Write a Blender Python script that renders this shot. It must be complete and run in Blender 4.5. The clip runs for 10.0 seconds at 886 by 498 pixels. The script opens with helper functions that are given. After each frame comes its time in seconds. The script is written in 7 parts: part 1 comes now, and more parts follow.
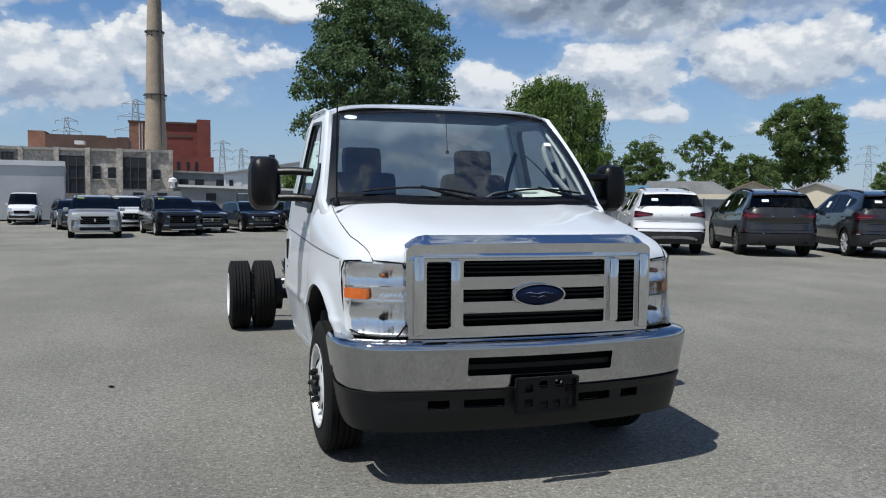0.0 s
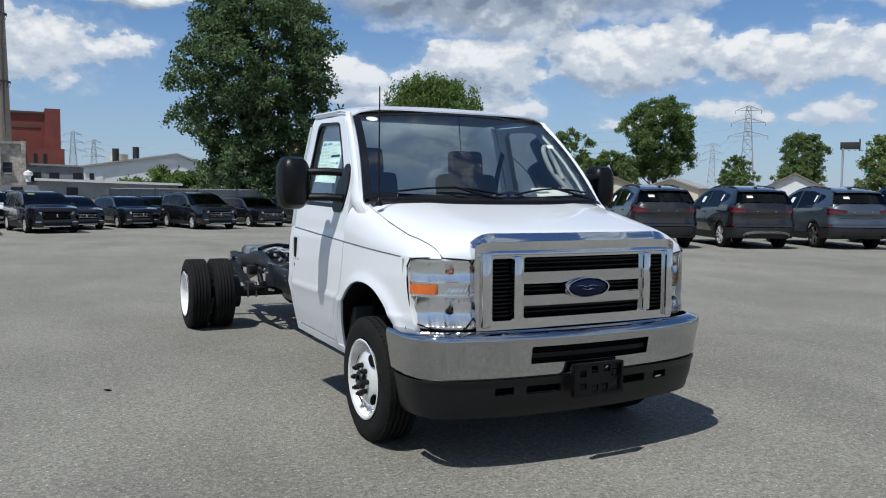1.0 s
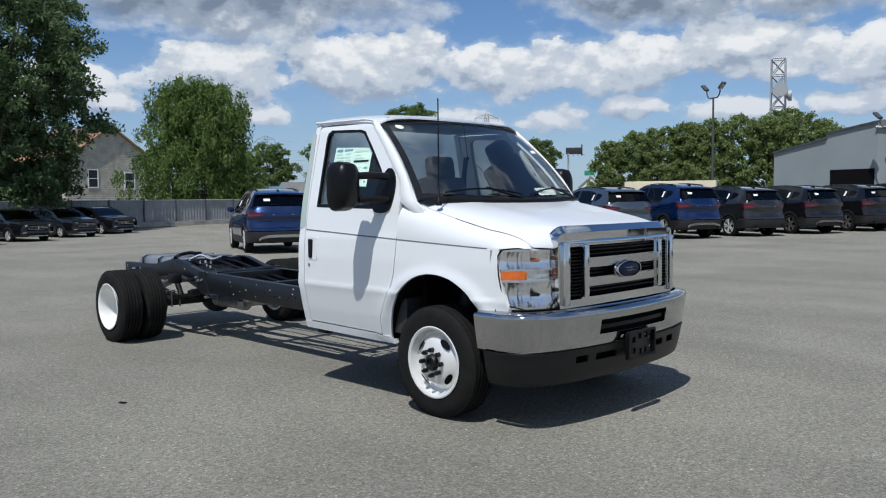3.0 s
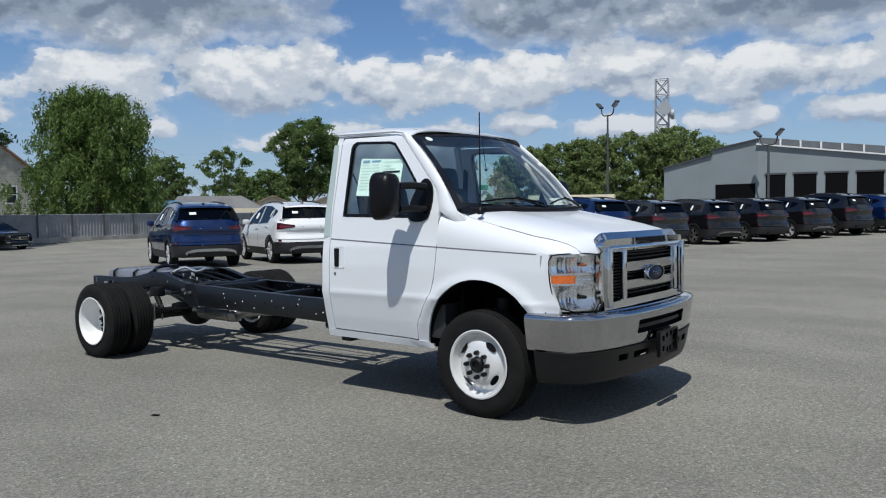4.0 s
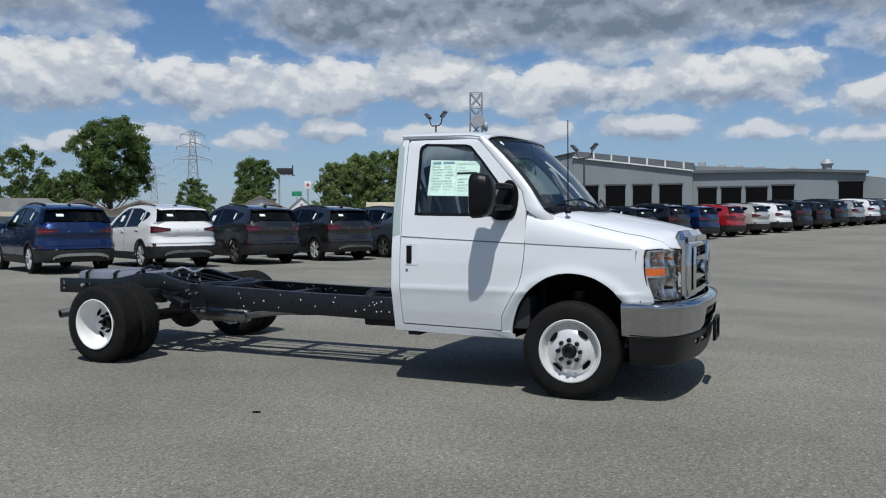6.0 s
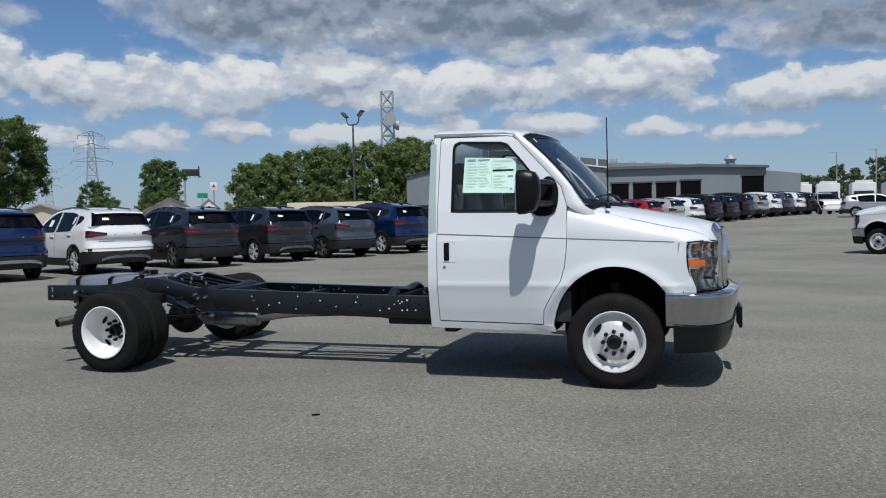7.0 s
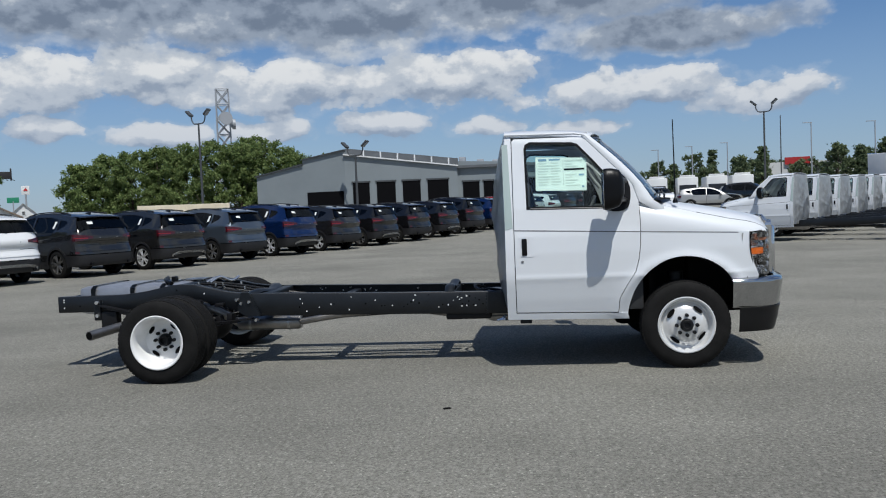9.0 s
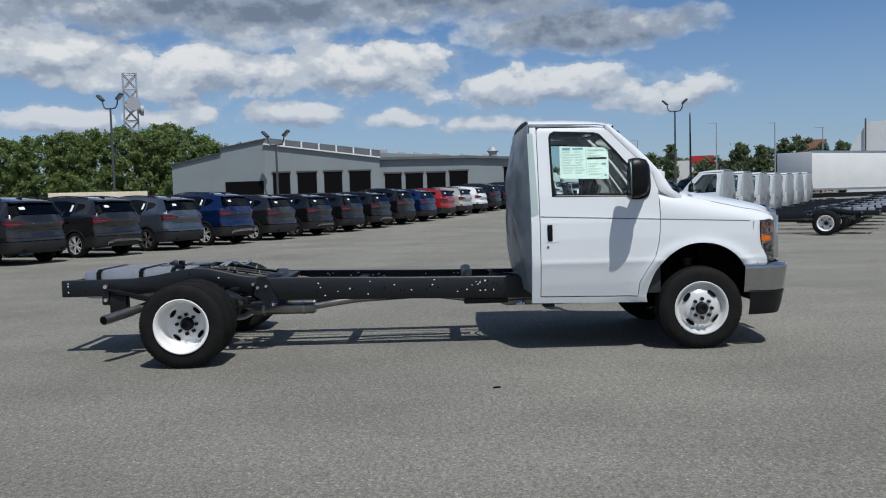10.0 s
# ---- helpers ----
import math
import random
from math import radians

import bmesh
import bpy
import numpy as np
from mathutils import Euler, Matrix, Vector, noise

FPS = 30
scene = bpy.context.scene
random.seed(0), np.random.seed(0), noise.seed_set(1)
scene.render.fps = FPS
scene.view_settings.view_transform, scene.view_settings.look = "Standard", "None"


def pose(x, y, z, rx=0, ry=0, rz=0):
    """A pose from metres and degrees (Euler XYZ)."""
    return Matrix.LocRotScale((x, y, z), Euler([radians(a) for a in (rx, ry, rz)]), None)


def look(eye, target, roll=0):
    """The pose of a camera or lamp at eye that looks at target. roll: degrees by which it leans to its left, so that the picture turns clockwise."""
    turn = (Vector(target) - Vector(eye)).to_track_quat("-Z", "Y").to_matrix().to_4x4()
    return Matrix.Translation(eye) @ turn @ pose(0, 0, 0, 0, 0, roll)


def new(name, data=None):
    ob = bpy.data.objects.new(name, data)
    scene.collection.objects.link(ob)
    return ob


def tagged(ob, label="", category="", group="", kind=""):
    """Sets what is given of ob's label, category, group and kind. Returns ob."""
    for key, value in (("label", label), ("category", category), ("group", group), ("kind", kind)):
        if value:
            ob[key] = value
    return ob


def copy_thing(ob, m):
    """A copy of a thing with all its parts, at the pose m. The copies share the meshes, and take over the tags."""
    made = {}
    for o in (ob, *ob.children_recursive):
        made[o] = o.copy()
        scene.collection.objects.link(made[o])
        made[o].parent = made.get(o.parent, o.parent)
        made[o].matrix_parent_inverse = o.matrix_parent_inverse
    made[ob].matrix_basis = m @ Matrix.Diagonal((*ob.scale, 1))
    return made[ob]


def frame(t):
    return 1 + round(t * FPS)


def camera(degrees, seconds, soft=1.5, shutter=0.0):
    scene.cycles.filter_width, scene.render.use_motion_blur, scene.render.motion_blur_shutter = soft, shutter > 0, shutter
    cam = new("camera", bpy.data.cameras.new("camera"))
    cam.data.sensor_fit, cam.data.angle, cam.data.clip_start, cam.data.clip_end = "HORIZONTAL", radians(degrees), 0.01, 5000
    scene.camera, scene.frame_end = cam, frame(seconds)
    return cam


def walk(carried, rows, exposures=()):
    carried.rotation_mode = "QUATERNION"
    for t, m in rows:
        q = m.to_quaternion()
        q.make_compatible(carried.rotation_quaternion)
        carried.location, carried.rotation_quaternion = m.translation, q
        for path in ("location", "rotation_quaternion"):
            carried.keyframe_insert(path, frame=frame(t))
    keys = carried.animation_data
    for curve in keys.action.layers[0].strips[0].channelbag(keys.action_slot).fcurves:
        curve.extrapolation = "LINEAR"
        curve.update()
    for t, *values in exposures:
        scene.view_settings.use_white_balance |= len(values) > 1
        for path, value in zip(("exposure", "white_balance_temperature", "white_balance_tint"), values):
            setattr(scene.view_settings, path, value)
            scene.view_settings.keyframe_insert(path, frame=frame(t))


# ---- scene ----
cam = camera(57.3, 10.0, soft=1.1)
PATH = [
    (0, (-1.689, -4.52, 1.428), (-1.077, -2.62, 1.302), 0.6),
    (0.5, (-2.23, -4.528, 1.446), (-1.45, -2.69, 1.318), 0.5),
    (1, (-2.706, -4.371, 1.452), (-1.791, -2.598, 1.315), 0.6),
    (1.5, (-3.214, -4.318, 1.408), (-2.172, -2.617, 1.264), 0.5),
    (2, (-3.685, -4.131, 1.392), (-2.507, -2.521, 1.243), 0.2),
    (2.5, (-4.134, -3.923, 1.403), (-2.84, -2.405, 1.264), -0.2),
    (3, (-4.585, -3.726, 1.417), (-3.175, -2.313, 1.294), -0.6),
    (4.5, (-5.79, -2.753, 1.377), (-4.139, -1.627, 1.296), -0.6),
    (5, (-6.165, -2.368, 1.365), (-4.452, -1.339, 1.287), -0.4),
    (5.5, (-6.5, -1.997, 1.347), (-4.728, -1.073, 1.271), -0.1),
    (7, (-7.158, -0.642, 1.344), (-5.255, -0.032, 1.262), -1.2),
    (7.5, (-7.361, -0.178, 1.357), (-5.429, 0.333, 1.275), -1.8),
    (8, (-7.51, 0.266, 1.374), (-5.555, 0.683, 1.292), -2.4),
    (8.5, (-7.582, 0.773, 1.4), (-5.609, 1.09, 1.313), -2.6),
    (9, (-7.809, 1.263, 1.4), (-5.823, 1.477, 1.303), -2.4),
    (9.5, (-7.871, 1.767, 1.395), (-5.877, 1.872, 1.286), -2.0),
    (10, (-8.001, 2.259, 1.372), (-6.004, 2.255, 1.25), -1.6),
]
walk(cam, [(t, look(eye, target, roll)) for t, eye, target, roll in PATH],
     exposures=[(t, e, 6270, 8) for t, e in ((0, -0.10), (2, -0.08), (3, -0.12), (4.5, -0.26), (7, -0.34), (10, -0.32))])

# ---- sun and sky ----
SUN_DIR = Vector((-0.48, -0.20, 1.0)).normalized()
sun = new("sun", bpy.data.lights.new("sun", "SUN"))
sun.data.energy, sun.data.angle, sun.data.color = 5.0, radians(0.5), (1.0, 0.955, 0.89)
sun.matrix_world = look((0, 0, 60), Vector((0, 0, 60)) - SUN_DIR)

world = bpy.data.worlds.new("sky")
scene.world = world
world.use_nodes = True
wn, wl = world.node_tree.nodes, world.node_tree.links
wn.clear()


def wnode(kind, **values):
    n = wn.new(kind)
    for key, v in values.items():
        n.inputs[key.replace("_", " ")].default_value = v
    return n


def wmath(op, a, b=None, clamp=False):
    n = wn.new("ShaderNodeMath")
    n.operation, n.use_clamp = op, clamp
    for slot, v in enumerate((a, b)):
        if v is None:
            continue
        if isinstance(v, (int, float)):
            n.inputs[slot].default_value = v
        else:
            wl.new(v, n.inputs[slot])
    return n.outputs[0]


def wramp(fac, stops):
    n = wn.new("ShaderNodeValToRGB")
    n.color_ramp.interpolation = "EASE"
    while len(n.color_ramp.elements) < len(stops):
        n.color_ramp.elements.new(0.5)
    for e, (at, c) in zip(n.color_ramp.elements, stops):
        e.position, e.color = at, (*c, 1)
    wl.new(fac, n.inputs[0])
    return n.outputs[0]


sky = wn.new("ShaderNodeTexSky")
sky.sky_type, sky.sun_disc = "NISHITA", False
sky.sun_elevation = math.asin(SUN_DIR.z)
sky.sun_rotation = math.atan2(SUN_DIR.x, SUN_DIR.y)
sky.air_density, sky.dust_density, sky.ozone_density = 1.0, 0.1, 2.5
coord = wn.new("ShaderNodeTexCoord")


# summer cumulus: each cell is (azimuth, elevation, half width, half height) in degrees
HEAPS = ((-8, 8, 5.17, 2.88), (0.5, 9.2, 5.17, 2.64), (7, 12.8, 4.6, 0.84), (20.5, 7.6, 2.99, 1.56), (30, 8.2, 6.32, 2.28), (40.5, 9, 6.32, 2.52), (49, 8.9, 5.75, 1.8),
         (57, 9.1, 6.32, 2.04), (66, 9.4, 6.32, 2.16), (74, 8.8, 5.75, 1.92), (84, 9, 8.05, 1.8), (97, 7.6, 8.62, 1.2), (105, 6.5, 4.6, 0.84))
LOW_HEAPS = ((22, 6.6, 2.5, 0.6), (32, 6.0, 2.6, 0.8), (40.5, 5.2, 2.2, 0.8), (46.5, 5.9, 2.0, 0.8), (52.5, 5.4, 2.8, 0.9), (58, 5.8, 2.4, 0.7), (65, 5.7, 3.0, 0.9),
             (72, 5.8, 3.6, 0.8), (80, 6.1, 3.6, 0.8), (87, 5.9, 3.0, 0.6), (93, 5.3, 4.0, 0.6))
DECKS = ((-10, 13.4, 4.5, 1.5), (31, 13.6, 12.0, 2.9), (60, 13.9, 8.0, 2.7), (74, 14.2, 13.0, 3.5), (93, 14.3, 12.0, 2.4), (100, 11.2, 8.0, 1.5))

sep = wn.new("ShaderNodeSeparateXYZ")
wl.new(coord.outputs["Generated"], sep.inputs[0])
height = sep.outputs["Z"]
azimuth = wmath("MULTIPLY", wmath("ARCTAN2", sep.outputs["X"], sep.outputs["Y"]), 57.2958)
elevation = wmath("MULTIPLY", wmath("ARCSINE", height), 57.2958)
dome = wn.new("ShaderNodeCombineXYZ")
wl.new(azimuth, dome.inputs[0]), wl.new(elevation, dome.inputs[1])


def moved(vec, offset=(0, 0, 0), scale=(1, 1, 1)):
    m = wn.new("ShaderNodeMapping")
    m.inputs["Location"].default_value, m.inputs["Scale"].default_value = offset, scale
    wl.new(vec, m.inputs["Vector"])
    return m.outputs[0]


def wnoise(vec, scale, detail, rough):
    n = wnode("ShaderNodeTexNoise", Scale=scale, Detail=detail, Roughness=rough)
    wl.new(vec, n.inputs["Vector"])
    return n


def heaped(vec, cells):
    """1 in the middle of a cell, 0 at its rim, falling on outside."""
    near = None
    for az, el, w, h in cells:
        r = wn.new("ShaderNodeVectorMath")
        r.operation = "LENGTH"
        wl.new(moved(vec, (-az / w, -el / h, 0), (1 / w, 1 / h, 1)), r.inputs[0])
        near = r.outputs["Value"] if near is None else wmath("MINIMUM", near, r.outputs["Value"])
    return wmath("SUBTRACT", 1.0, wmath("MINIMUM", near, 2.0))


def cloud_field(up):
    """Cover of heaps and of the grey deck at a point lifted by some degrees."""
    p = moved(dome.outputs[0], (0, up, 0))
    stir = wn.new("ShaderNodeVectorMath")
    stir.operation = "MULTIPLY_ADD"
    wl.new(wnoise(moved(p, (3, 7, 0)), 0.22, 3, 0.55).outputs["Color"], stir.inputs[0])
    stir.inputs[1].default_value = (6.0, 2.2, 0)
    wl.new(moved(p, (-3.0, -1.1, 0)), stir.inputs[2])
    flat = moved(p, (11, 2, 0), (1, 1.45, 1))
    rough = wnoise(flat, 0.21, 9, 0.58).outputs["Fac"]
    v = wnode("ShaderNodeTexVoronoi", Scale=0.46, Detail=3.0, Roughness=0.5)
    v.feature, v.normalize = "F1", True
    wl.new(flat, v.inputs["Vector"])
    billow = wmath("ADD", wmath("MULTIPLY", wmath("SUBTRACT", rough, 0.5), 2.2), wmath("MULTIPLY", wmath("SUBTRACT", 0.36, v.outputs["Distance"]), 1.1))
    heaps = wmath("MAXIMUM", heaped(stir.outputs[0], HEAPS), heaped(stir.outputs[0], LOW_HEAPS))
    return wmath("ADD", heaps, billow), wmath("ADD", wmath("MULTIPLY", heaped(stir.outputs[0], DECKS), 1.5), wmath("MULTIPLY", billow, 0.8)), billow


heap, deck, billow = cloud_field(0.0)
heap_up, _, billow_up = cloud_field(0.85)
# away from the lot's outlook the sky goes on with the same broken cloud
far_side = wmath("MULTIPLY", wmath("SUBTRACT", wmath("ABSOLUTE", wmath("SUBTRACT", azimuth, 50.0)), 72.0), 0.10, clamp=True)
aloft = wmath("MULTIPLY", wmath("SUBTRACT", elevation, 15.0), 0.20, clamp=True)
broad = wmath("MULTIPLY", wmath("SUBTRACT", wnoise(coord.outputs["Generated"], 2.6, 4, 0.5).outputs["Fac"], 0.50), 6.0)
rest = wmath("ADD", wmath("ADD", broad, wmath("MULTIPLY", billow, 0.8)), wmath("SUBTRACT", wmath("MAXIMUM", wmath("MULTIPLY", far_side, 3.0), wmath("MULTIPLY", aloft, 2.5)), 3.0))
crisp = wramp(wmath("MULTIPLY", wmath("ADD", wmath("MAXIMUM", heap, rest), 0.5), 0.5), [(0.12, (0, 0, 0)), (0.265, (0.20, 0.20, 0.20)), (0.32, (0.82, 0.82, 0.82)), (0.43, (1, 1, 1))])
veil = wramp(wmath("MULTIPLY", wmath("ADD", deck, 0.5), 0.5), [(0.10, (0, 0, 0)), (0.30, (0.62, 0.62, 0.62)), (0.50, (1, 1, 1))])
mask = wmath("MAXIMUM", crisp, veil)
lit = wmath("MULTIPLY", wmath("SUBTRACT", heap, heap_up), 0.42)
relief = wmath("MULTIPLY", wmath("SUBTRACT", billow, billow_up), 0.38)
under = wmath("MULTIPLY", wmath("ADD", wmath("MAXIMUM", deck, wmath("MULTIPLY", rest, 0.6)), 0.42, clamp=True), -0.52)
tone = wmath("ADD", wmath("ADD", lit, relief), wmath("ADD", under, 0.70), clamp=True)
cloud_tone = wramp(tone, [(0.0, (0.21, 0.26, 0.35)), (0.36, (0.36, 0.42, 0.52)), (0.68, (0.64, 0.68, 0.74)), (1.0, (0.97, 0.96, 0.95))])
dim = wn.new("ShaderNodeMix")
dim.data_type = "RGBA"
dim.blend_type = "MULTIPLY"
dim.inputs[0].default_value = 1.0
wl.new(sky.outputs[0], dim.inputs[6])
dim.inputs[7].default_value = (0.074, 0.087, 0.105, 1)
mixed = wn.new("ShaderNodeMix")
mixed.data_type = "RGBA"
wl.new(mask, mixed.inputs[0])
wl.new(dim.outputs[2], mixed.inputs[6])
wl.new(cloud_tone, mixed.inputs[7])
back = wnode("ShaderNodeBackground", Strength=1.0)
# summer haze low over the horizon
haze = wn.new("ShaderNodeMix")
haze.data_type = "RGBA"
low = wmath("MULTIPLY", wmath("SUBTRACT", 0.20, height), 4.0, clamp=True)
wl.new(wmath("MULTIPLY", low, 0.85), haze.inputs[0])
wl.new(mixed.outputs[2], haze.inputs[6])
haze.inputs[7].default_value = (0.35, 0.45, 0.625, 1)
wl.new(haze.outputs[2], back.inputs[0])
wout = wn.new("ShaderNodeOutputWorld")
wl.new(back.outputs[0], wout.inputs[0])


# ---- materials ----
def surface(name, color, rough=0.5, metal=0.0, vary=0.0, scale=4.0, fine=0.0, fine_scale=90.0, bump=0.0, bump_scale=120.0,
            coat=0.0, spec=0.5, second=None, per_piece=0.0, rough_vary=0.0):
    """A principled surface with variation at two scales, optional relief and a clear coat."""
    m = bpy.data.materials.new(name)
    m.use_nodes = True
    n, l = m.node_tree.nodes, m.node_tree.links
    b = n["Principled BSDF"]
    b.inputs["Base Color"].default_value = (*color, 1)
    b.inputs["Roughness"].default_value, b.inputs["Metallic"].default_value = rough, metal
    b.inputs["Coat Weight"].default_value, b.inputs["Specular IOR Level"].default_value = coat, spec
    b.inputs["Coat Roughness"].default_value = 0.03
    tc = n.new("ShaderNodeTexCoord")
    out = None

    def noise_at(s, detail=5.0):
        t = n.new("ShaderNodeTexNoise")
        t.inputs["Scale"].default_value, t.inputs["Detail"].default_value, t.inputs["Roughness"].default_value = s, detail, 0.6
        l.new(tc.outputs["Object"], t.inputs["Vector"])
        return t.outputs["Fac"]

    if vary or second:
        r = n.new("ShaderNodeValToRGB")
        other = second or tuple(c * (1 - vary) for c in color)
        first = color if second else tuple(min(1, c * (1 + vary * 0.6)) for c in color)
        r.color_ramp.elements[0].position, r.color_ramp.elements[0].color = 0.34, (*other, 1)
        r.color_ramp.elements[1].position, r.color_ramp.elements[1].color = 0.66, (*first, 1)
        l.new(noise_at(scale), r.inputs[0])
        out = r.outputs[0]
    if fine:
        mx = n.new("ShaderNodeMix")
        mx.data_type, mx.blend_type = "RGBA", "MULTIPLY"
        mx.inputs[0].default_value = 1
        r = n.new("ShaderNodeValToRGB")
        lo, hi = 1 - fine, 1 + fine * 0.5
        r.color_ramp.elements[0].position, r.color_ramp.elements[0].color = 0.35, (lo, lo, lo, 1)
        r.color_ramp.elements[1].position, r.color_ramp.elements[1].color = 0.68, (hi, hi, hi, 1)
        l.new(noise_at(fine_scale, 3), r.inputs[0])
        if out:
            l.new(out, mx.inputs[6])
        else:
            mx.inputs[6].default_value = (*color, 1)
        l.new(r.outputs[0], mx.inputs[7])
        out = mx.outputs[2]
    if per_piece:
        hs = n.new("ShaderNodeHueSaturation")
        g = n.new("ShaderNodeNewGeometry")
        mr = n.new("ShaderNodeMapRange")
        mr.inputs["To Min"].default_value, mr.inputs["To Max"].default_value = 1 - per_piece, 1 + per_piece
        l.new(g.outputs["Random Per Island"], mr.inputs["Value"])
        l.new(mr.outputs[0], hs.inputs["Value"])
        if out:
            l.new(out, hs.inputs["Color"])
        else:
            hs.inputs["Color"].default_value = (*color, 1)
        out = hs.outputs[0]
    if out:
        l.new(out, b.inputs["Base Color"])
    if rough_vary:
        mr = n.new("ShaderNodeMapRange")
        mr.inputs["To Min"].default_value, mr.inputs["To Max"].default_value = rough - rough_vary, rough + rough_vary
        l.new(noise_at(scale * 2.3), mr.inputs["Value"])
        l.new(mr.outputs[0], b.inputs["Roughness"])
    if bump:
        bp = n.new("ShaderNodeBump")
        bp.inputs["Strength"].default_value, bp.inputs["Distance"].default_value = bump, 0.01
        l.new(noise_at(bump_scale, 4), bp.inputs["Height"])
        l.new(bp.outputs[0], b.inputs["Normal"])
    return m


def pane(name, tint, gloss=1.0, ior=1.5, haze=0.02):
    """A thin sheet of glass: clear to a tint, with the gloss that its angle gives."""
    m = bpy.data.materials.new(name)
    m.use_nodes = True
    n, l = m.node_tree.nodes, m.node_tree.links
    n.clear()
    t, g, mx, f, o = (n.new("ShaderNode" + k) for k in ("BsdfTransparent", "BsdfGlossy", "MixShader", "Fresnel", "OutputMaterial"))
    t.inputs[0].default_value = (*tint, 1)
    g.inputs["Color"].default_value = (gloss, gloss, gloss, 1)
    g.inputs["Roughness"].default_value = haze
    f.inputs[0].default_value = ior
    l.new(f.outputs[0], mx.inputs[0]), l.new(t.outputs[0], mx.inputs[1]), l.new(g.outputs[0], mx.inputs[2]), l.new(mx.outputs[0], o.inputs[0])
    return m


def leafy(name, a, b):
    """Foliage: two greens by leaf, some light passing through."""
    m = bpy.data.materials.new(name)
    m.use_nodes = True
    n, l = m.node_tree.nodes, m.node_tree.links
    p, o = n["Principled BSDF"], n["Material Output"]
    r, g = n.new("ShaderNodeValToRGB"), n.new("ShaderNodeNewGeometry")
    r.color_ramp.elements[0].color, r.color_ramp.elements[1].color = (*a, 1), (*b, 1)
    l.new(g.outputs["Random Per Island"], r.inputs[0])
    l.new(r.outputs[0], p.inputs["Base Color"])
    p.inputs["Roughness"].default_value, p.inputs["Specular IOR Level"].default_value = 0.75, 0.12
    t, mx = n.new("ShaderNodeBsdfTranslucent"), n.new("ShaderNodeMixShader")
    l.new(r.outputs[0], t.inputs[0])
    mx.inputs[0].default_value = 0.38
    l.new(p.outputs[0], mx.inputs[1]), l.new(t.outputs[0], mx.inputs[2]), l.new(mx.outputs[0], o.inputs[0])
    return m


def asphalt(name):
    """Worn lot asphalt: pale aggregate flecks, broad tone patches, rubbed lanes and old stains."""
    m = surface(name, (0.150, 0.146, 0.139), 0.88, spec=0.25)
    n, l = m.node_tree.nodes, m.node_tree.links
    b = n["Principled BSDF"]
    tc = n.new("ShaderNodeTexCoord")

    def noise_ramp(scale, stops, detail=5.0, stretch=(1, 1, 1), rough=0.6):
        mp, t, r = n.new("ShaderNodeMapping"), n.new("ShaderNodeTexNoise"), n.new("ShaderNodeValToRGB")
        mp.inputs["Scale"].default_value = stretch
        t.inputs["Scale"].default_value, t.inputs["Detail"].default_value, t.inputs["Roughness"].default_value = scale, detail, rough
        l.new(tc.outputs["Object"], mp.inputs["Vector"]), l.new(mp.outputs[0], t.inputs["Vector"]), l.new(t.outputs["Fac"], r.inputs[0])
        for e, (at, v) in zip(r.color_ramp.elements, stops):
            e.position, e.color = at, (v, v, v * 0.985, 1)
        return r.outputs[0], t.outputs["Fac"]

    def times(a, c):
        mx = n.new("ShaderNodeMix")
        mx.data_type, mx.blend_type = "RGBA", "MULTIPLY"
        mx.inputs[0].default_value = 1
        if isinstance(a, tuple):
            mx.inputs[6].default_value = a
        else:
            l.new(a, mx.inputs[6])
        l.new(c, mx.inputs[7])
        return mx.outputs[2]

    base = (0.212, 0.206, 0.197, 1)
    out = times(base, noise_ramp(0.22, [(0.36, 0.88), (0.64, 1.14)], 6)[0])
    out = times(out, noise_ramp(0.9, [(0.34, 0.90), (0.66, 1.10)], 9, (1, 0.45, 1))[0])
    out = times(out, noise_ramp(3.2, [(0.30, 0.84), (0.42, 1.0)], 8)[0])
    out = times(out, noise_ramp(21, [(0.38, 0.80), (0.62, 1.18)], 5, rough=0.75)[0])
    grain, height = noise_ramp(48, [(0.37, 0.58), (0.63, 1.40)], 5, rough=0.8)
    out = times(out, grain)
    v, r = n.new("ShaderNodeTexVoronoi"), n.new("ShaderNodeValToRGB")
    v.inputs["Scale"].default_value = 26
    l.new(tc.outputs["Object"], v.inputs["Vector"]), l.new(v.outputs["Distance"], r.inputs[0])
    r.color_ramp.elements[0].position, r.color_ramp.elements[0].color = 0.06, (2.1, 2.1, 2.05, 1)
    r.color_ramp.elements[1].position, r.color_ramp.elements[1].color = 0.20, (1, 1, 1, 1)
    out = times(out, r.outputs[0])
    # pore shade painted dark between the stones, and a thin scatter of scuffs
    v2, r2 = n.new("ShaderNodeTexVoronoi"), n.new("ShaderNodeValToRGB")
    v2.inputs["Scale"].default_value, v2.inputs["Randomness"].default_value = 41, 1.0
    l.new(tc.outputs["Object"], v2.inputs["Vector"]), l.new(v2.outputs["Distance"], r2.inputs[0])
    r2.color_ramp.elements[0].position, r2.color_ramp.elements[0].color = 0.08, (0.42, 0.42, 0.42, 1)
    r2.color_ramp.elements[1].position, r2.color_ramp.elements[1].color = 0.24, (1, 1, 1, 1)
    out = times(out, r2.outputs[0])
    out = times(out, noise_ramp(1.7, [(0.68, 1.0), (0.76, 1.22)], 10, (1, 0.12, 1), 0.7)[0])
    l.new(out, b.inputs["Base Color"])
    bp = n.new("ShaderNodeBump")
    bp.inputs["Strength"].default_value, bp.inputs["Distance"].default_value = 0.85, 0.016
    l.new(height, bp.inputs["Height"]), l.new(bp.outputs[0], b.inputs["Normal"])
    return m


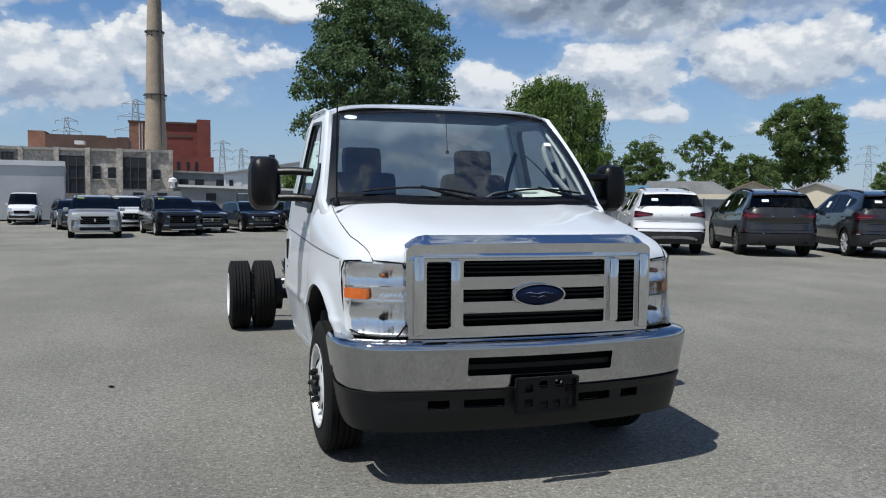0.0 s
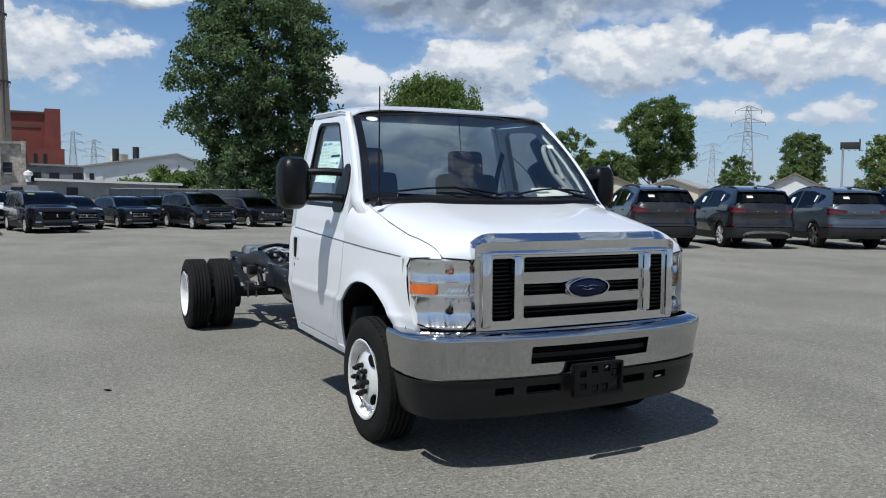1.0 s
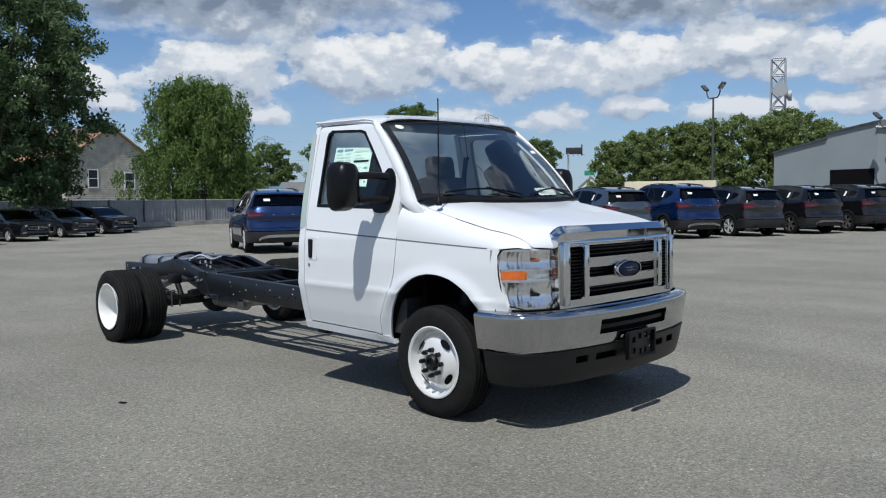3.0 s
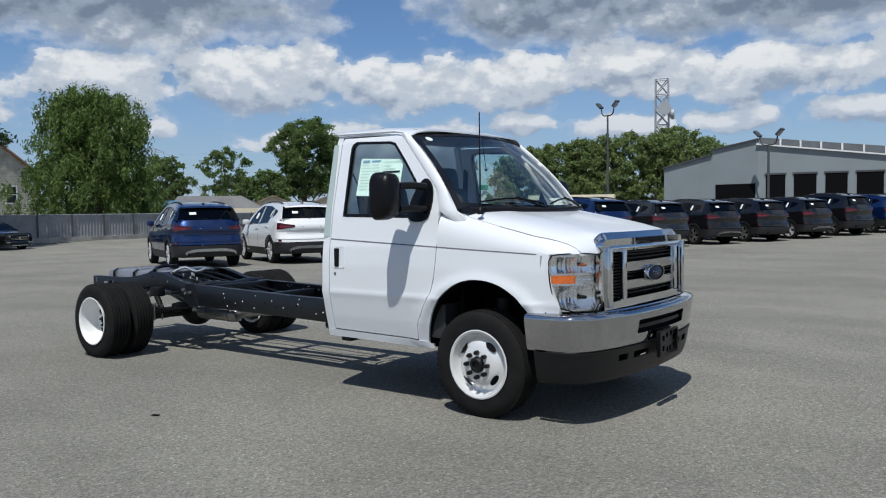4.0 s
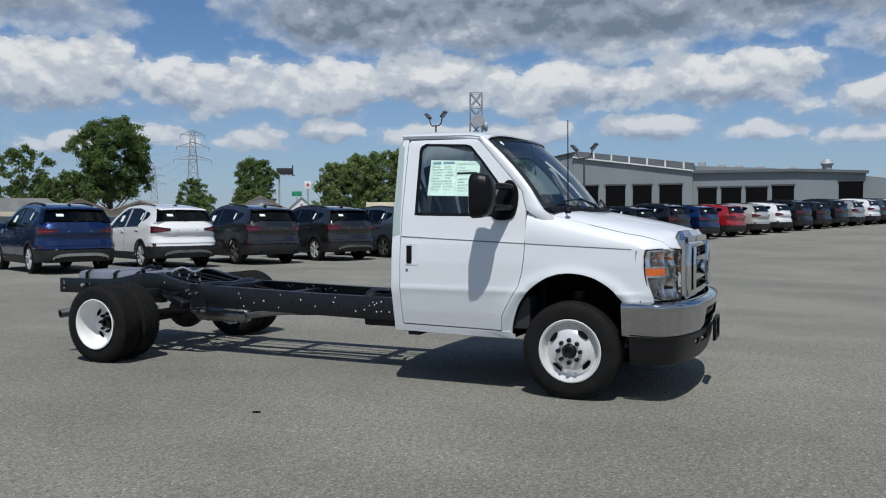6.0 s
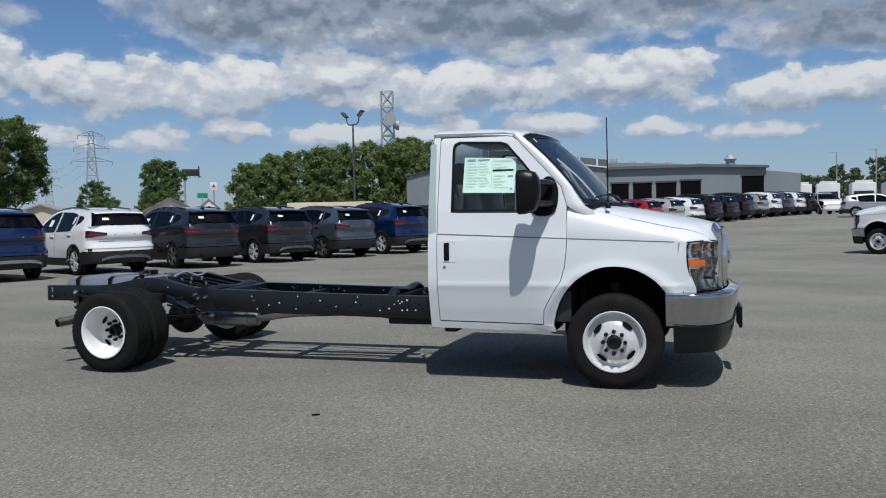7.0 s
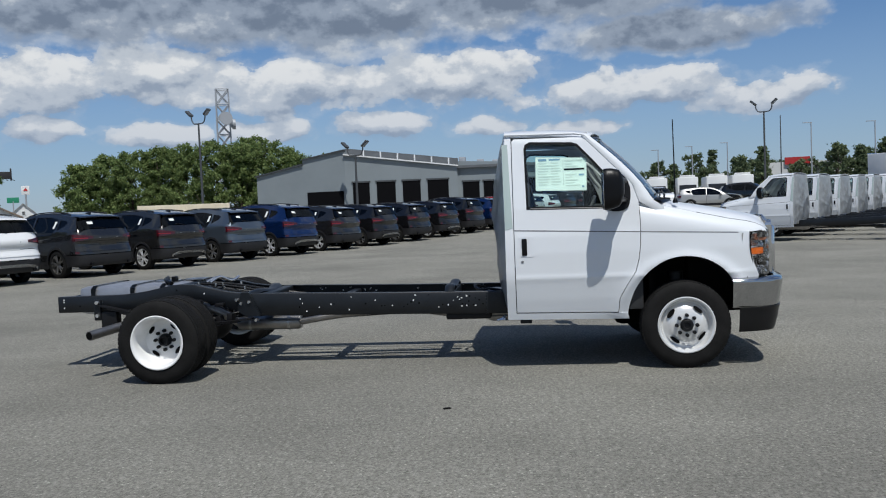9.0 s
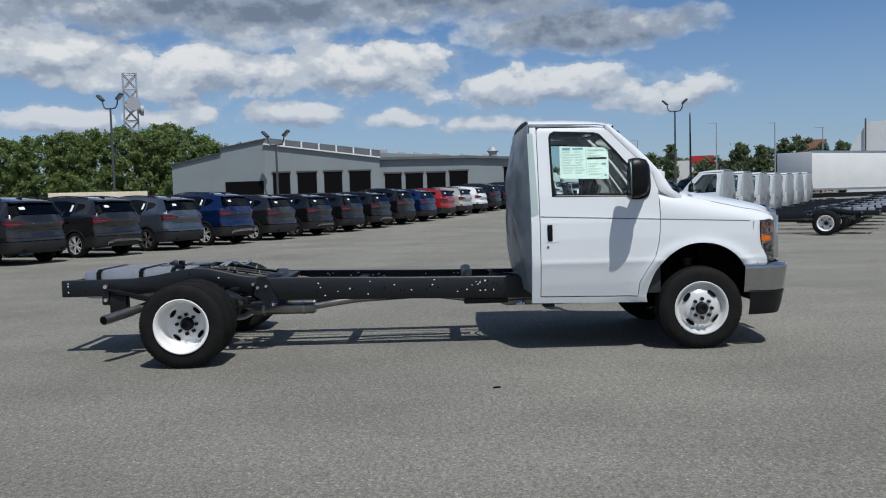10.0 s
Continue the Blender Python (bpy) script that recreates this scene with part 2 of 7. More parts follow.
def film(name):
    """Milky shrink film that lets some daylight through."""
    m = surface(name, (0.70, 0.74, 0.77), 0.16, vary=0.34, scale=7, coat=0.5, bump=0.9, bump_scale=9)
    n, l = m.node_tree.nodes, m.node_tree.links
    p, o = n["Principled BSDF"], n["Material Output"]
    t, mx = n.new("ShaderNodeBsdfTranslucent"), n.new("ShaderNodeMixShader")
    t.inputs[0].default_value = (0.93, 0.95, 0.96, 1)
    mx.inputs[0].default_value = 0.58
    clear, both = n.new("ShaderNodeBsdfTransparent"), n.new("ShaderNodeMixShader")
    clear.inputs[0].default_value = (0.9, 0.92, 0.93, 1)
    both.inputs[0].default_value = 0.10
    l.new(p.outputs[0], mx.inputs[1]), l.new(t.outputs[0], mx.inputs[2])
    l.new(mx.outputs[0], both.inputs[1]), l.new(clear.outputs[0], both.inputs[2]), l.new(both.outputs[0], o.inputs[0])
    return m


M = dict(
    asphalt=asphalt("worn_asphalt"),
    white_paint=surface("white_paint", (0.70, 0.725, 0.755), 0.28, coat=0.6, vary=0.015, scale=2),
    chrome=surface("chrome", (0.66, 0.67, 0.69), 0.045, 1.0, rough_vary=0.015, scale=9),
    bumper_chrome=surface("bumper_chrome", (0.47, 0.475, 0.49), 0.06, 1.0),
    valance=surface("valance_plastic", (0.008, 0.008, 0.009), 0.42, spec=0.35, vary=0.2, scale=6),
    satin_chrome=surface("satin_chrome", (0.58, 0.58, 0.58), 0.16, 1.0),
    black_plastic=surface("black_plastic", (0.004, 0.004, 0.005), 0.36, spec=0.25, vary=0.2, scale=6, bump=0.08, bump_scale=350),
    grey_plastic=surface("dark_grey_plastic", (0.018, 0.018, 0.020), 0.55, spec=0.35, vary=0.15, scale=5),
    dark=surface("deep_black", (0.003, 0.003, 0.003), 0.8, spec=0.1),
    tyre=surface("tyre_rubber", (0.010, 0.0097, 0.0095), 0.80, spec=0.2, vary=0.3, scale=9, fine=0.2, bump=0.15, bump_scale=160),
    wheel_white=surface("white_wheel_enamel", (0.78, 0.78, 0.77), 0.35, vary=0.06, scale=8, coat=0.2),
    frame_paint=surface("black_frame_paint", (0.009, 0.011, 0.014), 0.40, spec=0.4, vary=0.25, scale=5, fine=0.2, fine_scale=60, bump=0.05),
    axle_paint=surface("oily_black_iron", (0.006, 0.006, 0.007), 0.5, spec=0.35, vary=0.3, scale=9, bump=0.2),
    tank=surface("grey_tank_shield", (0.36, 0.37, 0.40), 0.4, 0.6, vary=0.15, scale=5),
    steel=surface("raw_steel", (0.45, 0.45, 0.45), 0.35, 1.0, vary=0.25, scale=14),
    muffler=surface("muffler_steel", (0.30, 0.29, 0.28), 0.38, 0.9, vary=0.25, scale=9),
    bolt=surface("zinc_bolt", (0.72, 0.72, 0.72), 0.25, 0.9),
    white_dot=surface("white_hole_light", (0.7, 0.71, 0.72), 0.5),
    film=film("shrink_film"),
    windscreen=pane("windscreen_glass", (0.84, 0.96, 0.93), ior=2.1),
    door_glass=pane("door_glass", (0.80, 0.92, 0.89), ior=1.6),
    lens=pane("headlamp_lens", (0.93, 0.94, 0.95)),
    reflector=surface("lamp_reflector", (0.93, 0.93, 0.94), 0.20, 1.0),
    lamp_ledge=surface("bright_lamp_bezel", (0.82, 0.83, 0.84), 0.22, 0.35, coat=0.4),
    bulb_amber=surface("amber_bulb", (0.34, 0.10, 0.03), 0.3, coat=0.5),
    amber=surface("amber_lens", (0.62, 0.150, 0.018), 0.18, vary=0.25, scale=40, coat=0.8),
    red_lens=surface("red_lens", (0.050, 0.003, 0.007), 0.10, coat=0.6),
    red_glow=surface("bright_red_lens", (0.20, 0.010, 0.014), 0.2, coat=0.3),
    alloy=surface("machined_alloy", (0.74, 0.74, 0.75), 0.28, 0.55),
    blue_badge=surface("blue_enamel", (0.004, 0.009, 0.035), 0.35, spec=0.2),
    paper=surface("white_paper", (0.80, 0.82, 0.80), 0.75),
    paper_green=surface("pale_green_paper", (0.72, 0.81, 0.78), 0.75),
    paper_blue=surface("blue_print", (0.20, 0.33, 0.46), 0.75),
    ink=surface("grey_print", (0.56, 0.64, 0.62), 0.75),
    seat=surface("charcoal_seat_vinyl", (0.035, 0.036, 0.040), 0.55, vary=0.2, scale=5),
    dash=surface("charcoal_dash", (0.030, 0.031, 0.033), 0.6, vary=0.2, scale=5),
    liner=surface("grey_headliner", (0.35, 0.36, 0.37), 0.9),
    suv_glass=pane("privacy_glass", (0.09, 0.095, 0.10), gloss=0.65),
    crease_shade=surface("painted_crease_shade", (0.14, 0.14, 0.15), 0.6),
    black_gloss=surface("black_ceramic_border", (0.008, 0.008, 0.009), 0.12),
    tape=surface("grey_green_tape", (0.38, 0.46, 0.45), 0.4),
    wheel_front=surface("white_front_wheel", (0.72, 0.72, 0.71), 0.22, 0.25, vary=0.05, scale=8, coat=0.5),
    strip=surface("yellow_green_strip", (0.42, 0.55, 0.16), 0.6),
    lattice=surface("galvanised_lattice", (0.34, 0.36, 0.39), 0.6, 0.2),
    lamp_steel=surface("painted_lamp_steel", (0.06, 0.065, 0.07), 0.5),
    bark=surface("bark", (0.09, 0.07, 0.05), 0.9, vary=0.4, scale=8, bump=0.6, bump_scale=20),
    poplar_leaf=leafy("poplar_leaf", (0.048, 0.088, 0.036), (0.160, 0.225, 0.110)),
    willow_leaf=leafy("willow_leaf", (0.075, 0.132, 0.036), (0.180, 0.255, 0.080)),
    hedge_leaf=leafy("hedge_leaf", (0.100, 0.155, 0.052), (0.250, 0.310, 0.120)),
    far_leaf=leafy("far_leaf", (0.070, 0.122, 0.042), (0.180, 0.245, 0.085)),
    conifer_leaf=leafy("conifer_leaf", (0.085, 0.125, 0.070), (0.190, 0.230, 0.120)),
)
PAINTS = dict(
    white=surface("suv_white", (0.78, 0.79, 0.80), 0.25, coat=1.0),
    blue=surface("suv_blue", (0.005, 0.026, 0.110), 0.25, 0.65, coat=1.0),
    grey=surface("suv_dark_grey", (0.046, 0.046, 0.046), 0.22, 0.75, coat=1.0),
    slate=surface("suv_slate", (0.105, 0.130, 0.160), 0.28, 0.70, coat=1.0),
    black=surface("suv_black", (0.006, 0.006, 0.007), 0.14, coat=0.5),
    red=surface("suv_red", (0.28, 0.012, 0.015), 0.25, coat=1.0),
    silver=surface("suv_silver", (0.42, 0.42, 0.41), 0.30, 0.5, coat=1.0),
    beige=surface("suv_beige", (0.50, 0.48, 0.44), 0.30, 0.3, coat=1.0),
)


# ---- mesh helpers ----
def part(name, bm, material, parent=None, label="", smooth=40):
    """Links a bmesh as one mesh object under a thing or a part."""
    bmesh.ops.recalc_face_normals(bm, faces=bm.faces)
    me = bpy.data.meshes.new(name)
    bm.to_mesh(me)
    bm.free()
    for mat in material if isinstance(material, (list, tuple)) else (material,):
        me.materials.append(mat)
    if smooth:
        me.polygons.foreach_set("use_smooth", [True] * len(me.polygons))
        me.set_sharp_from_angle(angle=radians(smooth))
    ob = new(name, me)
    ob.parent = parent
    if label:
        ob["label"] = label
    return ob


def thing(name, label, category, group="", at=(0, 0, 0), heading=0.0, kind=""):
    ob = new(name)
    ob.empty_display_size = 0.2
    ob.matrix_world = pose(*at, 0, 0, heading)
    return tagged(ob, label, category, group, kind)


def box(bm, centre, size, bevel=0.0, turn=None):
    m = Matrix.Translation(centre) @ (turn or Matrix()) @ Matrix.Diagonal((*size, 1))
    made = bmesh.ops.create_cube(bm, size=1, matrix=m)
    if bevel:
        edges = list({e for v in made["verts"] for e in v.link_edges})
        bmesh.ops.bevel(bm, geom=edges, offset=bevel, segments=2, affect="EDGES", profile=0.6)
    return bm


def boxed(centre, size, bevel=0.0, turn=None):
    return box(bmesh.new(), centre, size, bevel, turn)


def rod(bm, a, b, r, segs=12, r2=None):
    a, b = Vector(a), Vector(b)
    d = b - a
    m = Matrix.Translation((a + b) / 2) @ d.to_track_quat("Z", "Y").to_matrix().to_4x4()
    bmesh.ops.create_cone(bm, cap_ends=True, segments=segs, radius1=r, radius2=r if r2 is None else r2, depth=d.length, matrix=m)
    return bm


def tube(bm, points, r, segs=8, flat=1.0):
    """A round or flattened tube along a line of points."""
    pts = [Vector(p) for p in points]
    rings = []
    for i, p in enumerate(pts):
        d = (pts[min(i + 1, len(pts) - 1)] - pts[max(i - 1, 0)]).normalized()
        side = d.cross(Vector((0, 0, 1)))
        side = side.normalized() if side.length > 1e-4 else Vector((1, 0, 0))
        up = side.cross(d)
        rr = r[i] if isinstance(r, (list, tuple)) else r
        rings.append([bm.verts.new(p + side * rr * math.cos(a) + up * rr * flat * math.sin(a)) for a in (2 * math.pi * k / segs for k in range(segs))])
    for a, b in zip(rings, rings[1:]):
        for k in range(segs):
            bm.faces.new((a[k], a[(k + 1) % segs], b[(k + 1) % segs], b[k]))
    bm.faces.new(rings[0]), bm.faces.new(rings[-1])
    return bm


def lathe(bm, profile, centre, axis="x", segs=32, mats=None):
    """Turns a profile of (along, radius) about an axis through centre."""
    c, rings = Vector(centre), []
    for along, rad in profile:
        ring = []
        for k in range(segs):
            a = 2 * math.pi * k / segs
            u, v = rad * math.cos(a), rad * math.sin(a)
            ring.append(bm.verts.new(c + Vector({"x": (along, u, v), "y": (u, along, v), "z": (u, v, along)}[axis])))
        rings.append(ring)
    for n, (a, b) in enumerate(zip(rings, rings[1:])):
        for k in range(segs):
            f = bm.faces.new((a[k], a[(k + 1) % segs], b[(k + 1) % segs], b[k]))
            if mats:
                f.material_index = mats[n]
    return bm


def curve(points, n):
    """A smooth line (Catmull-Rom) of n points through the given ones."""
    p = [Vector(q) for q in points]
    out = []
    for k in range(n):
        s = k / (n - 1) * (len(p) - 1)
        i = min(int(s), len(p) - 2)
        t = s - i
        a, b, c, d = p[max(i - 1, 0)], p[i], p[i + 1], p[min(i + 2, len(p) - 1)]
        out.append(0.5 * ((2 * b) + (c - a) * t + (2 * a - 5 * b + 4 * c - d) * t * t + (3 * b - a - 3 * c + d) * t ** 3))
    return out


def ease(v, xs, ys):
    return float(np.interp(v, xs, ys))


def inward(b, thick, toward=None):
    """Gives an open skin a thickness away from the side that shows: towards the middle line, or rearward."""
    n, m = Vector(), Vector()
    for f in b.faces:
        n += f.normal * f.calc_area()
        m += f.calc_center_median() / len(b.faces)
    move = Vector((-math.copysign(thick, m.x), 0, 0)) if abs(n.x) > abs(n.y) else Vector((0, thick, 0))
    if abs(n.z) > max(abs(n.x), abs(n.y)):
        move = Vector((0, 0, -thick))
    move = Vector(toward) * thick if toward else move
    faces, rim = b.faces[:], [e for e in b.edges if e.is_boundary]
    twin = {v: b.verts.new(v.co + move) for v in b.verts[:]}
    for f in faces:
        b.faces.new([twin[v] for v in reversed(f.verts)])
    for e in rim:
        p, q = e.verts
        b.faces.new((p, q, twin[q], twin[p]))
    bmesh.ops.recalc_face_normals(b, faces=b.faces)


def sheet(outline, holes, fn, step=(0.08, 0.08), thick=0.0, bm=None):
    """A skin: a flat outline with holes, cut into a fine grid and laid onto a surface by fn(a, b); with a thickness if wanted."""
    b = bmesh.new()
    for loop in (outline, *holes):
        vs = [b.verts.new((p[0], p[1], 0)) for p in loop]
        for i in range(len(vs)):
            b.edges.new((vs[i], vs[(i + 1) % len(vs)]))
    bmesh.ops.triangle_fill(b, edges=b.edges[:], use_beauty=True, use_dissolve=False)
    for axis in (0, 1):
        lo, hi = min(p[axis] for p in outline), max(p[axis] for p in outline)
        n = max(1, int((hi - lo) / step[axis]))
        for k in range(1, n):
            co, no = [0, 0, 0], [0, 0, 0]
            co[axis], no[axis] = lo + (hi - lo) * k / n, 1
            bmesh.ops.bisect_plane(b, geom=b.verts[:] + b.edges[:] + b.faces[:], plane_co=co, plane_no=no)
    bmesh.ops.remove_doubles(b, verts=b.verts, dist=0.0004)
    for v in b.verts:
        v.co = Vector(fn(v.co.x, v.co.y))
    bmesh.ops.recalc_face_normals(b, faces=b.faces)
    if thick:
        inward(b, abs(thick))
    if bm is None:
        return b
    me = bpy.data.meshes.new("tmp")
    b.to_mesh(me)
    b.free()
    bm.from_mesh(me)
    bpy.data.meshes.remove(me)
    return bm


def grid(bm, rows, close=False, mat=0):
    """Faces between rows of points."""
    vs = [[bm.verts.new(p) for p in row] for row in rows]
    for a, b in zip(vs, vs[1:]):
        n = len(a)
        for k in range(n if close else n - 1):
            bm.faces.new((a[k], a[(k + 1) % n], b[(k + 1) % n], b[k])).material_index = mat
    return bm


def rounded(x0, y0, x1, y1, r, n=4):
    """A rectangle's outline with round corners."""
    out = []
    for cx, cy, a0 in ((x1 - r, y1 - r, 0), (x0 + r, y1 - r, 90), (x0 + r, y0 + r, 180), (x1 - r, y0 + r, 270)):
        out += [(cx + r * math.cos(radians(a0 + 90 * k / n)), cy + r * math.sin(radians(a0 + 90 * k / n))) for k in range(n + 1)]
    return out


def soften(loop, n=1):
    """Rounds an outline's corners by cutting them."""
    for _ in range(n):
        out = []
        for i, p in enumerate(loop):
            q = loop[(i + 1) % len(loop)]
            out += [(p[0] * 0.75 + q[0] * 0.25, p[1] * 0.75 + q[1] * 0.25), (p[0] * 0.25 + q[0] * 0.75, p[1] * 0.25 + q[1] * 0.75)]
        loop = out
    return loop


# ---- ground: flat where the truck stands, rising gently towards the far corner of the lot ----
def lift(x, y):
    k, q = min(1.0, max(0.0, (x - 22) / 42)), min(1.0, max(0.0, (y - 5) / 22))
    low = max(0.0, 1 - ((y - 33) / 14) ** 2) * min(1.0, max(0.0, (19 - x) / 5))
    return 0.82 * k * k * (3 - 2 * k) * (1 - q * q * (3 - 2 * q)) - 0.20 * low


bm = bmesh.new()
xs = [-2500, -60, -20, -12, -6] + [4 * k for k in range(0, 24)] + [130, 400, 2500]
ys = [-2500, -400, -90] + [-60 + 4 * k for k in range(0, 27)] + [90, 400, 2500]
rows = [[(x, y, lift(x, y)) for x in xs] for y in ys]
tagged(part("ground", grid(bm, rows), M["asphalt"], smooth=30), "worn grey asphalt of a large open car lot", "ground", kind="structure")

# ---- the cab-chassis truck: front axle at y = 0, nose towards -y ----
def half_width(y, z):
    """Half the cab's width at a place of its side."""
    base = ease(z, [0.40, 0.46, 0.60, 0.74, 0.772, 0.785, 0.815, 1.0, 1.14, 1.20, 1.38, 1.94, 2.0], [0.890, 0.906, 0.940, 0.966, 0.973, 0.980, 0.973, 0.972, 0.962, 0.950, 0.925, 0.800, 0.775])
    base *= 1 - 0.058 * max(0.0, (0.3 - y) / 0.95) ** 2
    r = math.hypot(y, z - 0.36)
    return base + 0.018 * math.exp(-(((r - 0.57) / 0.045) ** 2))


def on_side(s, out=0.0):
    return lambda y, z: (s * (half_width(y, z) + out), y, z)


def crease(y):
    return 1.136 + 0.0446 * y


DOOR_FRONT = [(0.548, 0.483), (0.536, 0.60), (0.47, 0.72), (0.402, 0.824), (0.372, 0.93), (0.357, 1.05), (0.350, 1.20), (0.354, 1.40), (0.402, 1.552), (0.60, 1.765), (0.762, 1.938), (0.80, 1.962)]
WINDOW = [(1.278, 1.375), (1.285, 1.88), (1.275, 1.915), (1.235, 1.937), (0.89, 1.920), (0.842, 1.905), (0.72, 1.77), (0.60, 1.625), (0.53, 1.48), (0.495, 1.36)]
ARCH = [(0.470, 0.42), (0.462, 0.50), (0.435, 0.60), (0.388, 0.69), (0.293, 0.80), (0.153, 0.885), (0.0, 0.912), (-0.164, 0.886), (-0.297, 0.812), (-0.372, 0.731), (-0.392, 0.70)]
ARCH = [(p.y, p.z) for p in curve([(0, y, 0.36 + (z - 0.36) * 1.045 if z > 0.6 else z) for y, z in ARCH], 44)]


def nose_top(y):
    """Height of the bonnet's middle line."""
    run = lambda q: ease(q, [-0.89, -0.79, -0.70, -0.58, -0.45, -0.20, 0.0, 0.40, 0.50], [1.196, 1.228, 1.254, 1.284, 1.311, 1.358, 1.394, 1.470, 1.49])
    return sum(run(y + 0.02 * k) for k in range(-4, 5)) / 9


def nose(x, y):
    """The bonnet and wing tops: crowned, falling over to the side at the crease."""
    w = half_width(y, crease(y))
    u = min(1.0, abs(x) / w)
    v = min(1.0, max(0.0, (y + 0.70) / 1.05))
    p, q = 5.0 + 6.0 * v, 0.62 - 0.22 * min(1.0, v * 1.15)
    top = nose_top(y) - 0.03 * u * u
    return crease(y) + (top - crease(y)) * (1 - u ** p) ** q


def rolled(z, y, lead, foot, span):
    """Rolls a panel's leading edge down to the height foot, like a quarter round."""
    k = min(1.0, max(0.0, 1 - (y - lead) / span))
    return z - max(0.0, z - foot) * (1 - math.sqrt(max(0.0, 1 - k ** 2.4)))


def hood_edge(y):
    return ease(y, [-0.77, -0.69, -0.55, -0.40, -0.15, 0.1, 0.4], [0.795, 0.812, 0.842, 0.862, 0.866, 0.858, 0.83])


def lamp_side(x):
    """0 over the grille, 1 over the lamps."""
    k = min(1.0, max(0.0, (abs(x) - 0.60) / 0.07))
    return k * k * (3 - 2 * k)


def glass_point(u, v):
    """The windscreen's surface: u across from -1 to 1, v from foot to head."""
    foot = Vector((u * 0.878, 0.035 + 0.20 * u * u, 1.395 + 0.030 * u * u))
    head = Vector((u * 0.752, 0.60 + 0.145 * u * u, 2.005 - 0.035 * u * u))
    p = foot.lerp(head, v)
    return p + Vector((0, -0.025, 0.02)) * math.sin(math.pi * v)


def front_y(x):
    """Plan of the nose's face."""
    a = abs(x)
    return ease(a, [0, 0.30, 0.62, 0.70, 0.78, 0.85, 0.90, 0.935], [-0.785, -0.780, -0.755, -0.740, -0.705, -0.655, -0.598, -0.525])


BUMPER_PLAN = curve([(-0.972, -0.39, 0), (-0.972, -0.56, 0), (-0.935, -0.695, 0), (-0.835, -0.79, 0), (-0.60, -0.862, 0), (-0.30, -0.900, 0), (0, -0.912, 0),
                     (0.30, -0.900, 0), (0.60, -0.862, 0), (0.835, -0.79, 0), (0.935, -0.695, 0), (0.972, -0.56, 0), (0.972, -0.39, 0)], 97)
BUMPER_RUN = [0.0]
for _a, _b in zip(BUMPER_PLAN, BUMPER_PLAN[1:]):
    BUMPER_RUN.append(BUMPER_RUN[-1] + (_b - _a).length)
BUMPER_HALF = BUMPER_RUN[-1] / 2


def on_bumper(out):
    """Lays (run along the bumper from its middle, z) on the bumper's plan; out(z) is the swell."""
    def fn(s, z):
        run = s + BUMPER_HALF
        x, y = ease(run, BUMPER_RUN, [p.x for p in BUMPER_PLAN]), ease(run, BUMPER_RUN, [p.y for p in BUMPER_PLAN])
        e = 0.02
        dx = ease(run + e, BUMPER_RUN, [p.x for p in BUMPER_PLAN]) - ease(run - e, BUMPER_RUN, [p.x for p in BUMPER_PLAN])
        dy = ease(run + e, BUMPER_RUN, [p.y for p in BUMPER_PLAN]) - ease(run - e, BUMPER_RUN, [p.y for p in BUMPER_PLAN])
        k = out(z) / max(1e-6, math.hypot(dx, dy))
        return x + dy * k, y - dx * k, z
    return fn


def tyre_mesh(width, radius, rim):
    """A tyre with bulged walls and grooved tread, about x."""
    h = width / 2
    prof = [(-h * 0.72, rim), (-h * 0.95, rim + 0.02), (-h, rim + 0.075), (-h * 0.95, radius - 0.045), (-h * 0.86, radius - 0.016), (-h * 0.74, radius - 0.004)]
    for g in (-0.44, -0.14, 0.14, 0.44):
        prof += [(h * (g - 0.055), radius), (h * (g - 0.045), radius - 0.012), (h * (g + 0.045), radius - 0.012), (h * (g + 0.055), radius)]
    prof += [(-a, r) for a, r in reversed(prof[:6])]
    bm = lathe(bmesh.new(), prof, (0, 0, 0), "x", 64)
    # shoulder lugs
    for s in (-1, 1):
        for k in range(60):
            a = 2 * math.pi * k / 60
            turn = Matrix.Rotation(a, 4, "X")
            box(bm, turn @ Vector((s * h * 0.70, 0, radius - 0.0062)), (h * 0.20, 0.026, 0.009), 0, turn)
    return bm


def bolt(bm, x, a, ring, r, length):
    """A wheel nut with its stud, turned about the hub."""
    c = Vector((x, ring * math.cos(a), ring * math.sin(a)))
    prof = [(0, r), (length, r), (length, r * 0.62), (length * 1.45, r * 0.6), (length * 1.5, 0.0)]
    return lathe(bm, prof, c, "x", 8)


